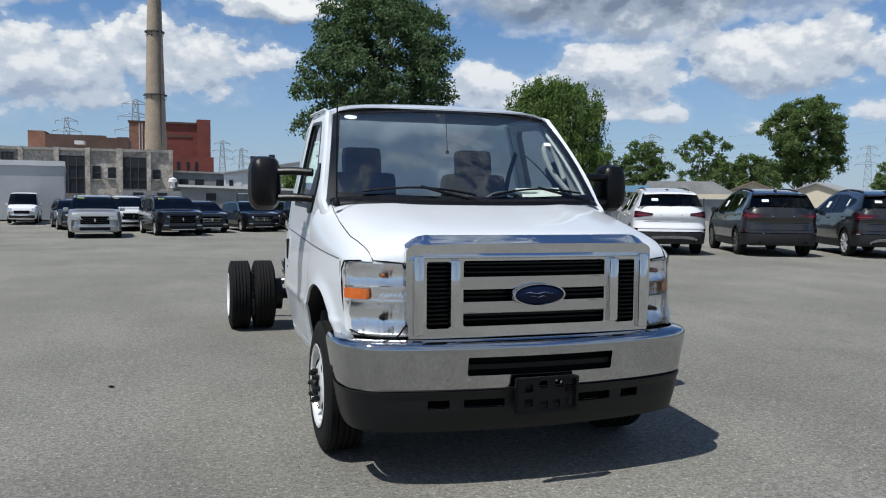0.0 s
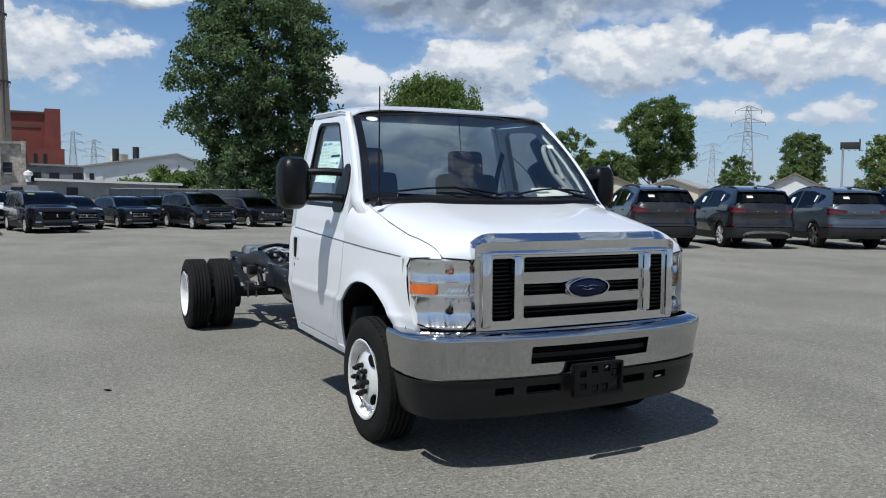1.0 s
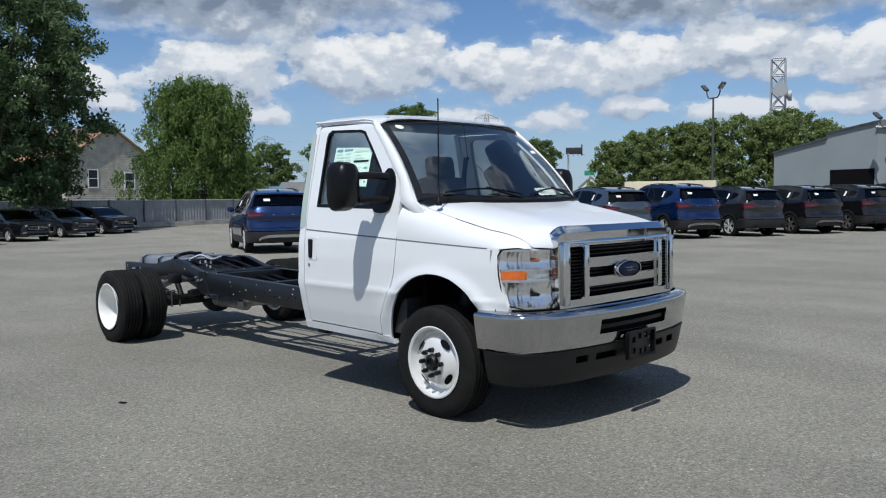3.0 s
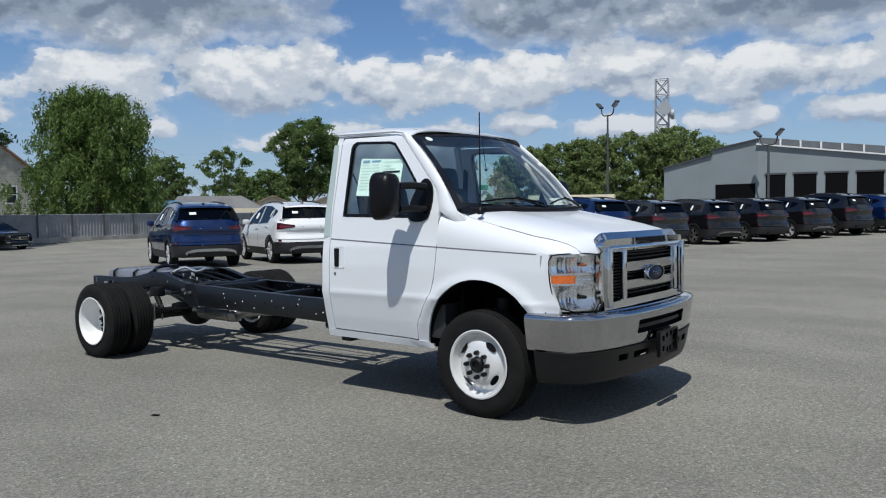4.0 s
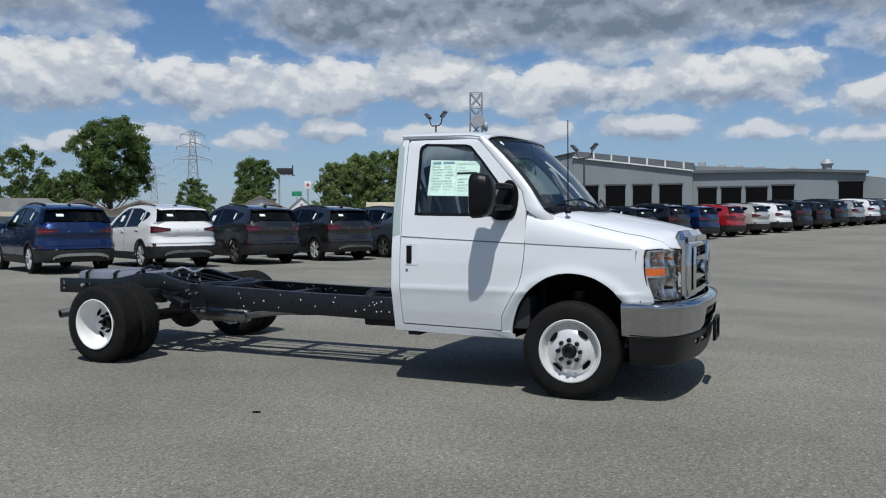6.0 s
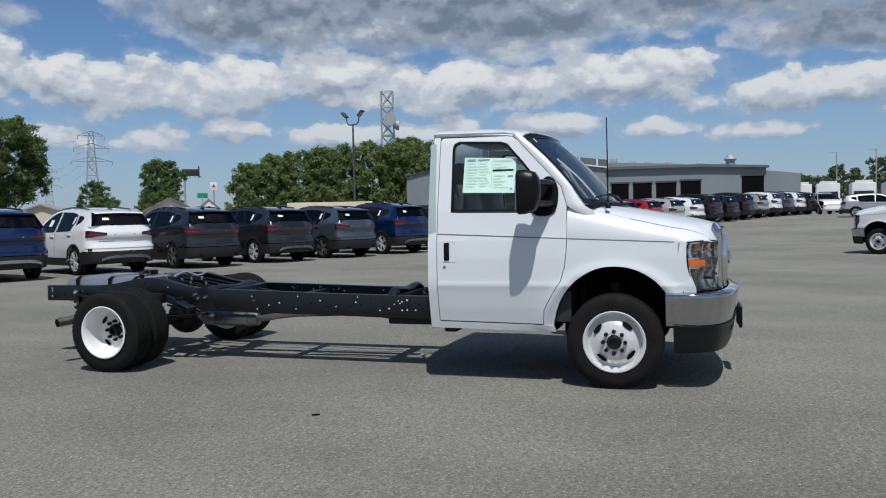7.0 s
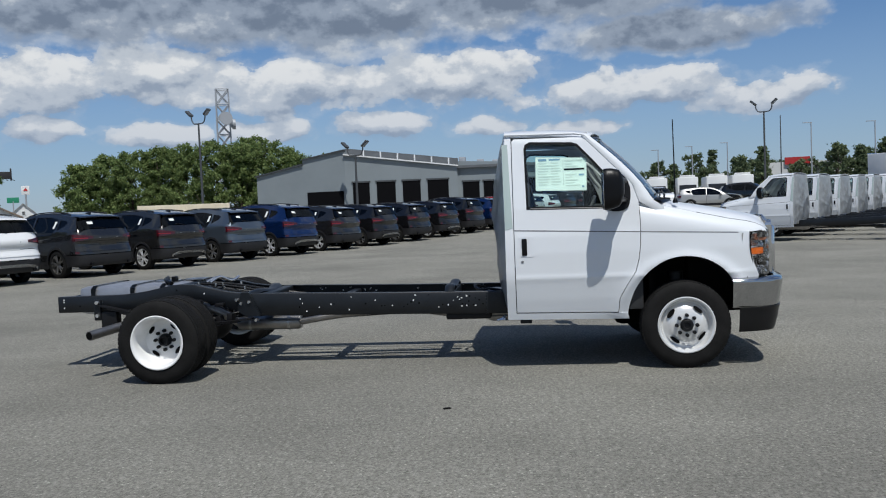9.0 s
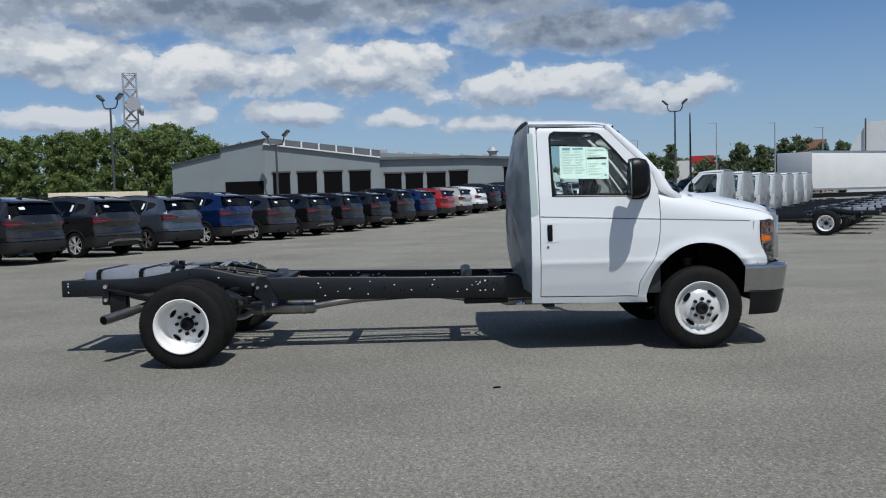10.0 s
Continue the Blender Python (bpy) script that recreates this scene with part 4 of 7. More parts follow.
    low = lambda z: ease(z, [0.275, 0.30, 0.40, 0.46, 0.485, 0.495], [-0.075, -0.055, -0.030, -0.022, -0.012, -0.012])
    cuts = [rounded(a, 0.408, b, 0.452, 0.006, 2) for a, b in ((-0.58, -0.47), (-0.40, -0.19), (0.20, 0.40), (0.47, 0.58))]
    end = BUMPER_HALF - 0.06
    bm = sheet([(-end, 0.495), (-end, 0.285), (-1.0, 0.292), (0, 0.285), (1.0, 0.292), (end, 0.285), (end, 0.495)], cuts, on_bumper(low), (0.04, 0.03), 0.02)
    valance = part("bumper_valance", bm, M["valance"], t, "black plastic lower valance", smooth=50)
    part("valance_backing", sheet([(-0.65, 0.40), (0.65, 0.40), (0.65, 0.46), (-0.65, 0.46)], [], on_bumper(lambda z: -0.09), (0.06, 0.06)), M["dark"], valance)
    # licence plate holder with square cut-outs
    cells = [rounded(a, b, a + 0.045, b + 0.038, 0.004, 2) for a, b in ((-0.125, 0.485), (-0.045, 0.50), (0.045, 0.50), (0.10, 0.475), (-0.125, 0.415), (-0.04, 0.40), (0.03, 0.40), (0.105, 0.41))]
    bm = sheet(rounded(-0.162, 0.385, 0.162, 0.552, 0.010), cells, lambda x, z: (x + 0.012, -0.935 + 0.012 * math.sin(x * 9), z), (0.1, 0.1), 0.014)
    holder = part("plate_holder", bm, M["black_plastic"], t, "empty black licence plate holder")
    part("holder_rim", sheet(rounded(-0.168, 0.379, 0.168, 0.558, 0.012), [rounded(-0.155, 0.392, 0.155, 0.545, 0.010)], lambda x, z: (x + 0.012, -0.942, z), (0.2, 0.2), 0.02), M["black_plastic"], holder)

    # mirrors
    for s in (-1, 1):
        arm = new("door_mirror")
        arm.parent = t
        arm["label"] = "black towing door mirror on twin arms"
        bm = bmesh.new()
        rows = []
        for k in range(13):
            v = k / 12
            y = 0.50 + 0.165 * v
            # housing: rounded head, blunt nose forward, flat glass side rearward
            g = ease(v, [0, 0.08, 0.25, 0.6, 0.9, 1.0], [0.25, 0.60, 0.86, 0.98, 1.0, 0.97])
            rows.append([(s * (1.200 + 0.100 * g * q[0]), y, 1.505 + 0.166 * g * q[1] + 0.012 * (1 - v)) for q in rounded(-1, -1, 1, 1, 0.62, 6)])
        grid(bm, rows, close=True)
        bm.faces.new(bm.verts[-len(rows[0]):]), bm.faces.new(bm.verts[:len(rows[0])])
        part("mirror_shell", bm, M["black_plastic"], arm)
        part("mirror_glass", sheet(rounded(-0.078, -0.135, 0.078, 0.135, 0.03), [], lambda x, z: (s * (1.205 + x), 0.668, 1.505 + z), (0.3, 0.3), 0.004), M["chrome"], arm)
        for z in (1.575, 1.415):
            tube_pts = [(s * 0.925, 0.470, z), (s * 1.02, 0.505, z + 0.006), (s * 1.12, 0.545, z + 0.004)]
            part("mirror_arm", tube(bmesh.new(), curve(tube_pts, 8), 0.030, 10, 0.85), M["black_plastic"], arm)
        bm = sheet(soften([(0.62, 1.325), (0.63, 1.43), (0.575, 1.57), (0.50, 1.655), (0.42, 1.57), (0.415, 1.42), (0.455, 1.325)], 2), [], on_side(s, 0.012), (0.1, 0.1), 0.05)
        part("mirror_foot", bm, M["black_plastic"], arm)

    # cabin
    cabin = new("cabin")
    cabin.parent = t
    bm = bmesh.new()
    rows = [[(u * 0.84, glass_point(u, 0).y + d, h - 0.03 * abs(u) ** 3) for u in np.linspace(-1, 1, 15)] for d, h in ((0.0, 1.375), (0.18, 1.365), (0.36, 1.335), (0.42, 1.27), (0.42, 0.95))]
    part("dashboard", grid(bm, rows), M["dash"], cabin)
    part("cluster_hood", boxed((0.40, 0.55, 1.345), (0.42, 0.18, 0.10), 0.04), M["dash"], cabin)
    bm = bmesh.new()
    bmesh.ops.create_circle(bm, segments=8, radius=0.016)
    ring = []
    for k in range(32):
        a = 2 * math.pi * k / 32
        ring.append([Vector(((0.19 + 0.015 * math.cos(b)) * math.cos(a), (0.19 + 0.015 * math.cos(b)) * math.sin(a), 0.015 * math.sin(b))) for b in (2 * math.pi * j / 8 for j in range(8))])
    bm.free()
    bm = grid(bmesh.new(), ring + ring[:1], close=True)
    for a in (0.5, math.pi - 0.5, -math.pi / 2):
        rod(bm, (0, 0, -0.03), (0.185 * math.cos(a), 0.185 * math.sin(a), 0), 0.014, 8)
    rod(bm, (0, 0, -0.06), (0, 0, 0.01), 0.06, 16)
    bmesh.ops.transform(bm, matrix=Matrix.Translation((0.40, 0.70, 1.30)) @ Matrix.Rotation(radians(-62), 4, "X"), verts=bm.verts)
    part("steering_wheel", bm, M["dash"], cabin)
    for x in (-0.44, 0.42):
        seat = new("seat")
        seat.parent = cabin
        part("cushion", boxed((x, 0.98, 0.98), (0.52, 0.52, 0.18), 0.05), M["seat"], seat)
        part("backrest", boxed((x, 1.26, 1.30), (0.50, 0.16, 0.62), 0.06, Matrix.Rotation(radians(-12), 4, "X")), M["seat"], seat)
        part("headrest", boxed((x, 1.315, 1.68), (0.29, 0.11, 0.22), 0.05, Matrix.Rotation(radians(-10), 4, "X")), M["seat"], seat)
    part("floor_pan", boxed((0, 0.9, 0.62), (1.78, 1.14, 0.25), 0.02), M["dash"], cabin)
    part("firewall", boxed((0, 0.25, 0.95), (1.6, 0.04, 0.75)), M["dark"], cabin)
    part("headliner", boxed((0, 1.10, 2.005), (1.36, 0.72, 0.02), 0.005), M["liner"], cabin)
    # unseen black fillers, added to stop sun leaking through into the nose's shadow
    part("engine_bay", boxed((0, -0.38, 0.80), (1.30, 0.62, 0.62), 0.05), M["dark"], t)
    bm = bmesh.new()
    bm.faces.new([bm.verts.new((p.x * 0.955, p.y * 0.955, 0.655)) for p in BUMPER_PLAN if p.y < -0.50])
    bmesh.ops.solidify(bm, geom=bm.faces[:], thickness=0.01)
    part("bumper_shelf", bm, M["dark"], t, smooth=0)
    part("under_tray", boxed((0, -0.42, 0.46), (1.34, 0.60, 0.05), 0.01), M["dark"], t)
    bm = rod(bmesh.new(), (-0.03, 0.60, 1.98), (-0.03, 0.56, 1.73), 0.003, 6)
    box(bm, (-0.03, 0.56, 1.725), (0.02, 0.012, 0.02))
    part("hanging_cord", bm, M["dark"], cabin)
    rows = [[glass_point(u + 0.05 * (0.19 - v), v) + Vector((0, 0.035, -0.028)) for u in np.linspace(0.38, 0.74, 8)] for v in (0.045, 0.12, 0.185)]
    part("dash_paper", grid(bmesh.new(), rows), M["paper"], cabin, "white papers on the dash")
    rows = [[glass_point(u, v) + Vector((0, 0.028, -0.022)) for u in np.linspace(0.34, 0.52, 4)] for v in (0.14, 0.175)]
    part("dash_paper", grid(bmesh.new(), rows), M["paper"], cabin, "white papers on the dash")
    for s in (-1, 1):
        part("seat_belt", tube(bmesh.new(), curve([(s * 0.80, 1.36, 1.80), (s * 0.70, 1.30, 1.55), (s * 0.62, 1.24, 1.15)], 8), 0.022, 6, 0.12), M["dash"], cabin)
    part("curtain_trim", tube(bmesh.new(), curve([(0.78, 0.42, 1.48), (0.70, 0.52, 1.62), (0.68, 0.60, 1.76), (0.74, 0.66, 1.80), (0.79, 0.62, 1.70), (0.80, 0.52, 1.56)], 20), 0.018, 8), M["liner"], cabin, "pale grey grab handle")

    # price sheet on the passenger window
    label = new("window_sticker")
    label.parent = t
    label["label"] = "pale green price sheet taped in the window"
    part("sheet", sheet([(1.200, 1.525), (0.772, 1.512), (0.762, 1.790), (1.192, 1.812)], [], on_side(-1, -0.028), (0.3, 0.3), 0.001), M["paper_green"], label)
    def bar(y0, z0, y1, z1, mat):
        part("print", sheet([(y0, z0), (y1, z0), (y1, z1), (y0, z1)], [], on_side(-1, -0.0255), (0.5, 0.5)), mat, label, smooth=0)
    bar(1.17, 1.775, 1.10, 1.795, M["paper_blue"])
    bar(1.08, 1.778, 0.985, 1.792, M["paper_blue"])
    bar(0.95, 1.765, 0.80, 1.780, M["ink"])
    bar(0.955, 1.690, 0.785, 1.705, M["dark"])
    bar(0.965, 1.560, 0.960, 1.780, M["ink"])
    bar(0.83, 1.640, 0.79, 1.655, M["paper_blue"])
    bar(0.81, 1.540, 0.79, 1.555, M["paper_blue"])
    for k in range(9):
        z = 1.752 - 0.023 * k
        bar(1.175, z, 1.175 - 0.075 - 0.012 * (k * 7 % 4), z + 0.009, M["ink"])
        bar(1.065, z, 1.065 - 0.06 - 0.008 * (k * 5 % 4), z + 0.009, M["ink"])
        if k not in (2, 3):
            bar(0.945, z - 0.012, 0.945 - 0.06 - 0.015 * (k * 3 % 5), z - 0.004, M["ink"])

    # film over the cab's open back
    rows = []
    for j in range(44):
        v = j / 43
        z = 0.52 + 1.50 * v
        row = []
        for i in range(53):
            u = -1 + 2 * i / 52
            w = half_width(1.4, z) - 0.012
            puff = (1 - abs(u) ** 3.0) * (math.sin(math.pi * min(1, v * 0.96 + 0.05)) ** 0.6)
            fold = noise.noise(Vector((u * 3.2, z * 5.0, 1.7))) * 0.022 + 0.016 * (0.4 - abs(noise.noise(Vector((u * 5.5 + 2.2 * z, z * 6.5 - 2 * u, 5.1))))) + 0.010 * math.sin(9 * u + 7 * z) * puff
            row.append((u * w, 1.462 + 0.125 * puff + fold * (0.25 + puff), z))
        rows.append(row)
    wrap = part("back_film", grid(bmesh.new(), rows), M["film"], t, "crinkled silver-grey film over the cab's open back", smooth=70)
    for s in (-1, 1):
        bm = sheet([(1.405, 1.22), (1.47, 1.20), (1.478, 1.93), (1.43, 1.93)], [], on_side(s, 0.004), (0.1, 0.1), 0.003)
        part("film_tape", bm, M["tape"], wrap)
    return t


def chassis(t):
    """Rails, cross members, axle, springs, tank, exhaust and the six wheels."""
    black = M["frame_paint"]
    frame_ob = new("chassis_frame")
    frame_ob.parent = t
    frame_ob["label"] = "black steel ladder frame"
    # rail line: (y, top, bottom)
    line = [(0.9, 0.628, 0.425), (1.55, 0.637, 0.432), (2.5, 0.652, 0.452), (3.6, 0.680, 0.470), (3.86, 0.684, 0.476), (3.98, 0.690, 0.500), (4.14, 0.712, 0.560), (4.30, 0.752, 0.610),
            (4.45, 0.786, 0.640), (4.60, 0.792, 0.645), (4.72, 0.778, 0.620), (4.95, 0.735, 0.580), (5.15, 0.712, 0.562), (5.40, 0.708, 0.556), (5.82, 0.708, 0.554)]
    for s in (-1, 1):
        bm = bmesh.new()
        outer = 0.435
        rows = []
        for y, zt, zb in line:
            rows.append([(s * (outer - d), y, z) for d, z in ((0.07, zb), (0.07, zb + 0.008), (0.012, zb + 0.010), (0.010, zt - 0.010), (0.07, zt - 0.008), (0.07, zt), (0.006, zt), (0, zt - 0.008), (0, zb + 0.008), (0.006, zb))])
        grid(bm, rows, close=True)
        bm.faces.new(bm.verts[:10]), bm.faces.new(bm.verts[-10:])
        rail = part("frame_rail", bm, black, frame_ob)
        # flat discs for punched holes: daylight and bolts painted white, empty holes black
        random.seed(5 if s < 0 else 9)
        spots = [(3.42, 0.62), (3.40, 0.58), (3.43, 0.545), (3.10, 0.565), (2.80, 0.56), (2.65, 0.535), (2.62, 0.535), (2.55, 0.535), (2.30, 0.55), (2.08, 0.53), (2.03, 0.525), (1.98, 0.565),
                 (1.92, 0.62), (1.92, 0.565), (1.90, 0.53), (1.87, 0.525), (1.84, 0.555), (1.80, 0.52), (3.90, 0.545), (4.62, 0.74), (4.35, 0.70)]
        spots += [(random.uniform(1.5, 1.95), random.uniform(0.50, 0.61)) for _ in range(16)]
        spots += [(random.uniform(1.9, 3.4), random.uniform(0.50, 0.63)) for _ in range(14)]
        for _ in range(26):
            y, r = random.uniform(1.55, 3.9), random.uniform(0.005, 0.009)
            bm = lathe(bmesh.new(), [(-s * 0.0015, 0.0), (-s * 0.0015, r)], (s * (outer - 0.012), y, random.uniform(0.56, 0.61) + 0.012 * y), "x", 8)
            part("punched_hole", bm, M["white_dot"], rail, smooth=0)
        for y, z in spots:
            bm = bmesh.new()
            r = random.uniform(0.005, 0.0085)
            lathe(bm, [(s * 0.0015, 0.0), (s * 0.0015, r)], (s * outer, y, z), "x", 10)
            part("punched_hole", bm, M["white_dot"] if random.random() < 0.62 else M["dark"], rail, smooth=0)
        for y, z in ((5.76, 0.68), (5.76, 0.655), (5.76, 0.60), (5.60, 0.615)):
            bm = lathe(bmesh.new(), [(s * 0.0015, 0.0), (s * 0.0015, 0.007)], (s * outer, y, z), "x", 10)
            part("punched_hole", bm, M["white_dot"] if y > 5.7 else M["dark"], rail, smooth=0)
        # riveted joint plate and step bracket in front of the axle hump
        bm = boxed((s * 0.440, 1.58, 0.535), (0.012, 0.20, 0.195), 0.004)
        part("joint_plate", bm, black, rail)
        bm = bmesh.new()
        grid(bm, [[(s * x, y, z) for y, z in ((3.98, 0.70), (3.90, 0.70), (3.86, 0.60), (3.80, 0.48), (3.93, 0.47), (4.02, 0.53))] for x in (0.437, 0.475)], close=True)
        bm.faces.new(bm.verts[:6]), bm.faces.new(bm.verts[-6:])
        part("spring_hanger", bm, black, frame_ob)
        for y, z in ((4.02, 0.632), (3.98, 0.60), (3.84, 0.44), (3.90, 0.612)):
            part("bolt", rod(bmesh.new(), (s * 0.43, y, z), (s * 0.492, y, z), 0.014, 8), M["bolt"], frame_ob)
        # leaf spring with shackle
        leaf_line = [(s * 0.515, 3.86, 0.455), (s * 0.515, 4.15, 0.43), (s * 0.515, 4.47, 0.425), (s * 0.515, 4.85, 0.50), (s * 0.515, 5.15, 0.575), (s * 0.515, 5.36, 0.62)]
        for k in range(4):
            pts = curve(leaf_line, 30)[k * 3: 30 - k * 3]
            rows = [[(p.x + dx, p.y, p.z - 0.014 * k + dz) for dx, dz in ((-0.035, 0), (0.035, 0), (0.035, 0.011), (-0.035, 0.011))] for p in pts]
            bm = grid(bmesh.new(), rows, close=True)
            part("leaf_spring", bm, M["axle_paint"], frame_ob)
        bm = boxed((s * 0.50, 5.38, 0.58), (0.05, 0.07, 0.20), 0.015)
        part("shackle", bm, black, frame_ob)
        for z in (0.652, 0.53):
            part("bolt", rod(bmesh.new(), (s * 0.46, 5.37, z), (s * 0.552, 5.37, z), 0.018, 8), M["bolt"], frame_ob)
        bm = boxed((s * 0.47, 5.27, 0.47), (0.10, 0.16, 0.19), 0.02)
        part("spring_bracket", bm, M["axle_paint"], frame_ob)
        part("shock_absorber", rod(bmesh.new(), (s * 0.38, 4.75, 0.70), (s * 0.36, 4.55, 0.34), 0.030, 12), M["axle_paint"], frame_ob)
        part("bump_stop", boxed((s * 0.515, 4.42, 0.60), (0.09, 0.16, 0.10), 0.02), M["axle_paint"], frame_ob)
        part("u_bolt", tube(bmesh.new(), [(s * 0.47, 4.41, 0.30), (s * 0.47, 4.41, 0.46), (s * 0.56, 4.41, 0.46), (s * 0.56, 4.41, 0.30)], 0.010, 6), M["steel"], frame_ob)
        part("u_bolt", tube(bmesh.new(), [(s * 0.47, 4.53, 0.30), (s * 0.47, 4.53, 0.46), (s * 0.56, 4.53, 0.46), (s * 0.56, 4.53, 0.30)], 0.010, 6), M["steel"], frame_ob)
    # cross members
    for y, z, h, w in ((2.02, 0.60, 0.09, 0.10), (3.05, 0.58, 0.09, 0.09), (3.78, 0.62, 0.12, 0.11), (4.62, 0.74, 0.08, 0.10), (5.20, 0.66, 0.09, 0.08), (5.78, 0.63, 0.13, 0.05)):
        part("cross_member", boxed((0, y, z), (0.80, w, h), 0.015), black, frame_ob)
    # arched member seen proud of the rails
    arch_pts = curve([(-0.40, 2.02, 0.63), (-0.28, 2.02, 0.685), (0, 2.02, 0.66), (0.28, 2.02, 0.685), (0.40, 2.02, 0.63)], 20)
    part("cross_member", tube(bmesh.new(), arch_pts, 0.045, 8, 0.45), black, frame_ob)
    arch_pts = curve([(-0.41, 3.92, 0.66), (-0.28, 3.88, 0.69), (0, 3.84, 0.67), (0.28, 3.88, 0.69), (0.41, 3.92, 0.66)], 20)
    part("cross_member", tube(bmesh.new(), arch_pts, 0.06, 8, 0.45), black, frame_ob)
    # hoses and looms along the frame
    random.seed(3)
    for k in range(4):
        x0 = -0.24 + 0.15 * k
        pts = [(x0, 1.5, 0.55), (x0 + random.uniform(-.05, .05), 2.0, 0.56), (x0 + random.uniform(-.08, .08), 2.6, 0.53), (x0 + random.uniform(-.08, .08), 3.3, 0.57), (x0, 3.9, 0.66), (x0 + random.uniform(-.1, .1), 4.4, 0.74), (x0 * 0.7, 4.75, 0.76)]
        part("hose", tube(bmesh.new(), curve(pts, 40), random.uniform(0.008, 0.016), 6), M["black_plastic"], frame_ob)
    part("wiring_loom", tube(bmesh.new(), curve([(-0.36, 1.45, 0.61), (-0.33, 1.62, 0.65), (-0.24, 1.75, 0.64), (-0.10, 1.80, 0.67), (0.1, 1.72, 0.63)], 24), 0.013, 6), M["black_plastic"], frame_ob)
    # drive shaft, gearbox, axle
    part("drive_shaft", rod(bmesh.new(), (0.02, 1.9, 0.47), (0.0, 4.2, 0.38), 0.045, 16), M["axle_paint"], frame_ob)
    part("gearbox", boxed((0.02, 1.25, 0.47), (0.36, 0.9, 0.30), 0.06), M["muffler"], frame_ob)
    part("engine_sump", boxed((0, 0.15, 0.42), (0.45, 0.7, 0.30), 0.06), M["dark"], frame_ob)
    part("axle_tube", rod(bmesh.new(), (-0.95, 4.47, 0.363), (0.95, 4.47, 0.363), 0.058, 16), M["axle_paint"], frame_ob)
    bm = bmesh.new()
    bmesh.ops.create_uvsphere(bm, u_segments=20, v_segments=12, radius=0.19, matrix=Matrix.Translation((0, 4.45, 0.37)) @ Matrix.Diagonal((0.95, 1.0, 0.95, 1)))
    part("differential", bm, M["axle_paint"], frame_ob)
    part("front_axle", boxed((0, 0.02, 0.30), (1.5, 0.11, 0.10), 0.02), M["axle_paint"], frame_ob)
    for s in (-1, 1):
        part("brake_drum", lathe(bmesh.new(), [(-0.02, 0.05), (-0.02, 0.17), (0.10, 0.17), (0.10, 0.05)], (s * 0.72 - 0.04, 4.47, 0.363), "x", 28), M["axle_paint"], frame_ob)
        part("brake_disc", lathe(bmesh.new(), [(-0.02, 0.05), (-0.02, 0.16), (0.02, 0.16), (0.02, 0.05)], (s * 0.80, 0, 0.363), "x", 28), M["steel"], frame_ob)
        part("front_spring", rod(bmesh.new(), (s * 0.62, 0.02, 0.35), (s * 0.60, 0.02, 0.78), 0.065, 14), M["axle_paint"], frame_ob)
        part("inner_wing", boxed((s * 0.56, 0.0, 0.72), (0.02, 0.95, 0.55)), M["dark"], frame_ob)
    # fuel tank behind the axle
    tank = new("fuel_tank")
    tank.parent = t
    tank["label"] = "grey shielded fuel tank strapped between the rails"
    part("tank_shell", boxed((0, 5.15, 0.655), (0.70, 1.02, 0.27), 0.06), M["tank"], tank)
    for y in (4.80, 5.10, 5.50):
        bm = grid(bmesh.new(), [[(x, y + d, z) for x, z in ((-0.37, 0.56), (-0.362, 0.77), (-0.31, 0.798), (0.31, 0.798), (0.362, 0.77), (0.37, 0.56))] for d in (-0.022, 0.022)])
        bmesh.ops.solidify(bm, geom=bm.faces[:], thickness=0.004)
        part("tank_strap", bm, black, tank)
    part("tank_cap", lathe(bmesh.new(), [(0, 0.10), (0.012, 0.10), (0.016, 0.085), (0.016, 0.0)], (0.05, 4.95, 0.79), "z", 24), M["steel"], tank)
    part("filler_hose", tube(bmesh.new(), curve([(0.05, 4.95, 0.81), (-0.10, 4.85, 0.835), (-0.26, 4.80, 0.82), (-0.36, 4.70, 0.80)], 16), 0.02, 8), M["black_plastic"], tank)
    part("valve", boxed((-0.02, 4.82, 0.82), (0.07, 0.05, 0.05), 0.012), M["black_plastic"], tank)
    part("tank_plate", boxed((0.16, 4.66, 0.80), (0.22, 0.20, 0.012), 0.004), M["steel"], tank)
    part("hook", tube(bmesh.new(), curve([(-0.40, 4.30, 0.80), (-0.30, 4.24, 0.845), (-0.22, 4.16, 0.80), (-0.12, 4.12, 0.83)], 14), 0.014, 8), M["bolt"], tank)
    part("hook", tube(bmesh.new(), curve([(-0.34, 4.36, 0.80), (-0.24, 4.30, 0.835), (-0.16, 4.24, 0.80)], 12), 0.012, 8), M["bolt"], tank)
    # exhaust
    ex = new("exhaust")
    ex.parent = t
    ex["label"] = "steel exhaust with round muffler and tail pipe"
    part("muffler", lathe(bmesh.new(), [(-0.31, 0.0), (-0.31, 0.055), (-0.29, 0.068), (0.29, 0.068), (0.31, 0.055), (0.31, 0.0)], (-0.20, 3.80, 0.375), "y", 26), M["muffler"], ex)
    for y in (3.60, 3.98):
        part("muffler_band", lathe(bmesh.new(), [(-0.012, 0.070), (-0.012, 0.073), (0.012, 0.073), (0.012, 0.070)], (-0.20, y, 0.375), "y", 26), M["steel"], ex)
    part("flange", boxed((-0.20, 3.49, 0.385), (0.05, 0.02, 0.13), 0.006), M["steel"], ex)
    part("front_pipe", tube(bmesh.new(), curve([(-0.20, 3.50, 0.375), (-0.19, 3.1, 0.43), (-0.12, 2.5, 0.46), (-0.15, 1.9, 0.40), (-0.20, 1.2, 0.42)], 24), 0.032, 12), M["muffler"], ex)
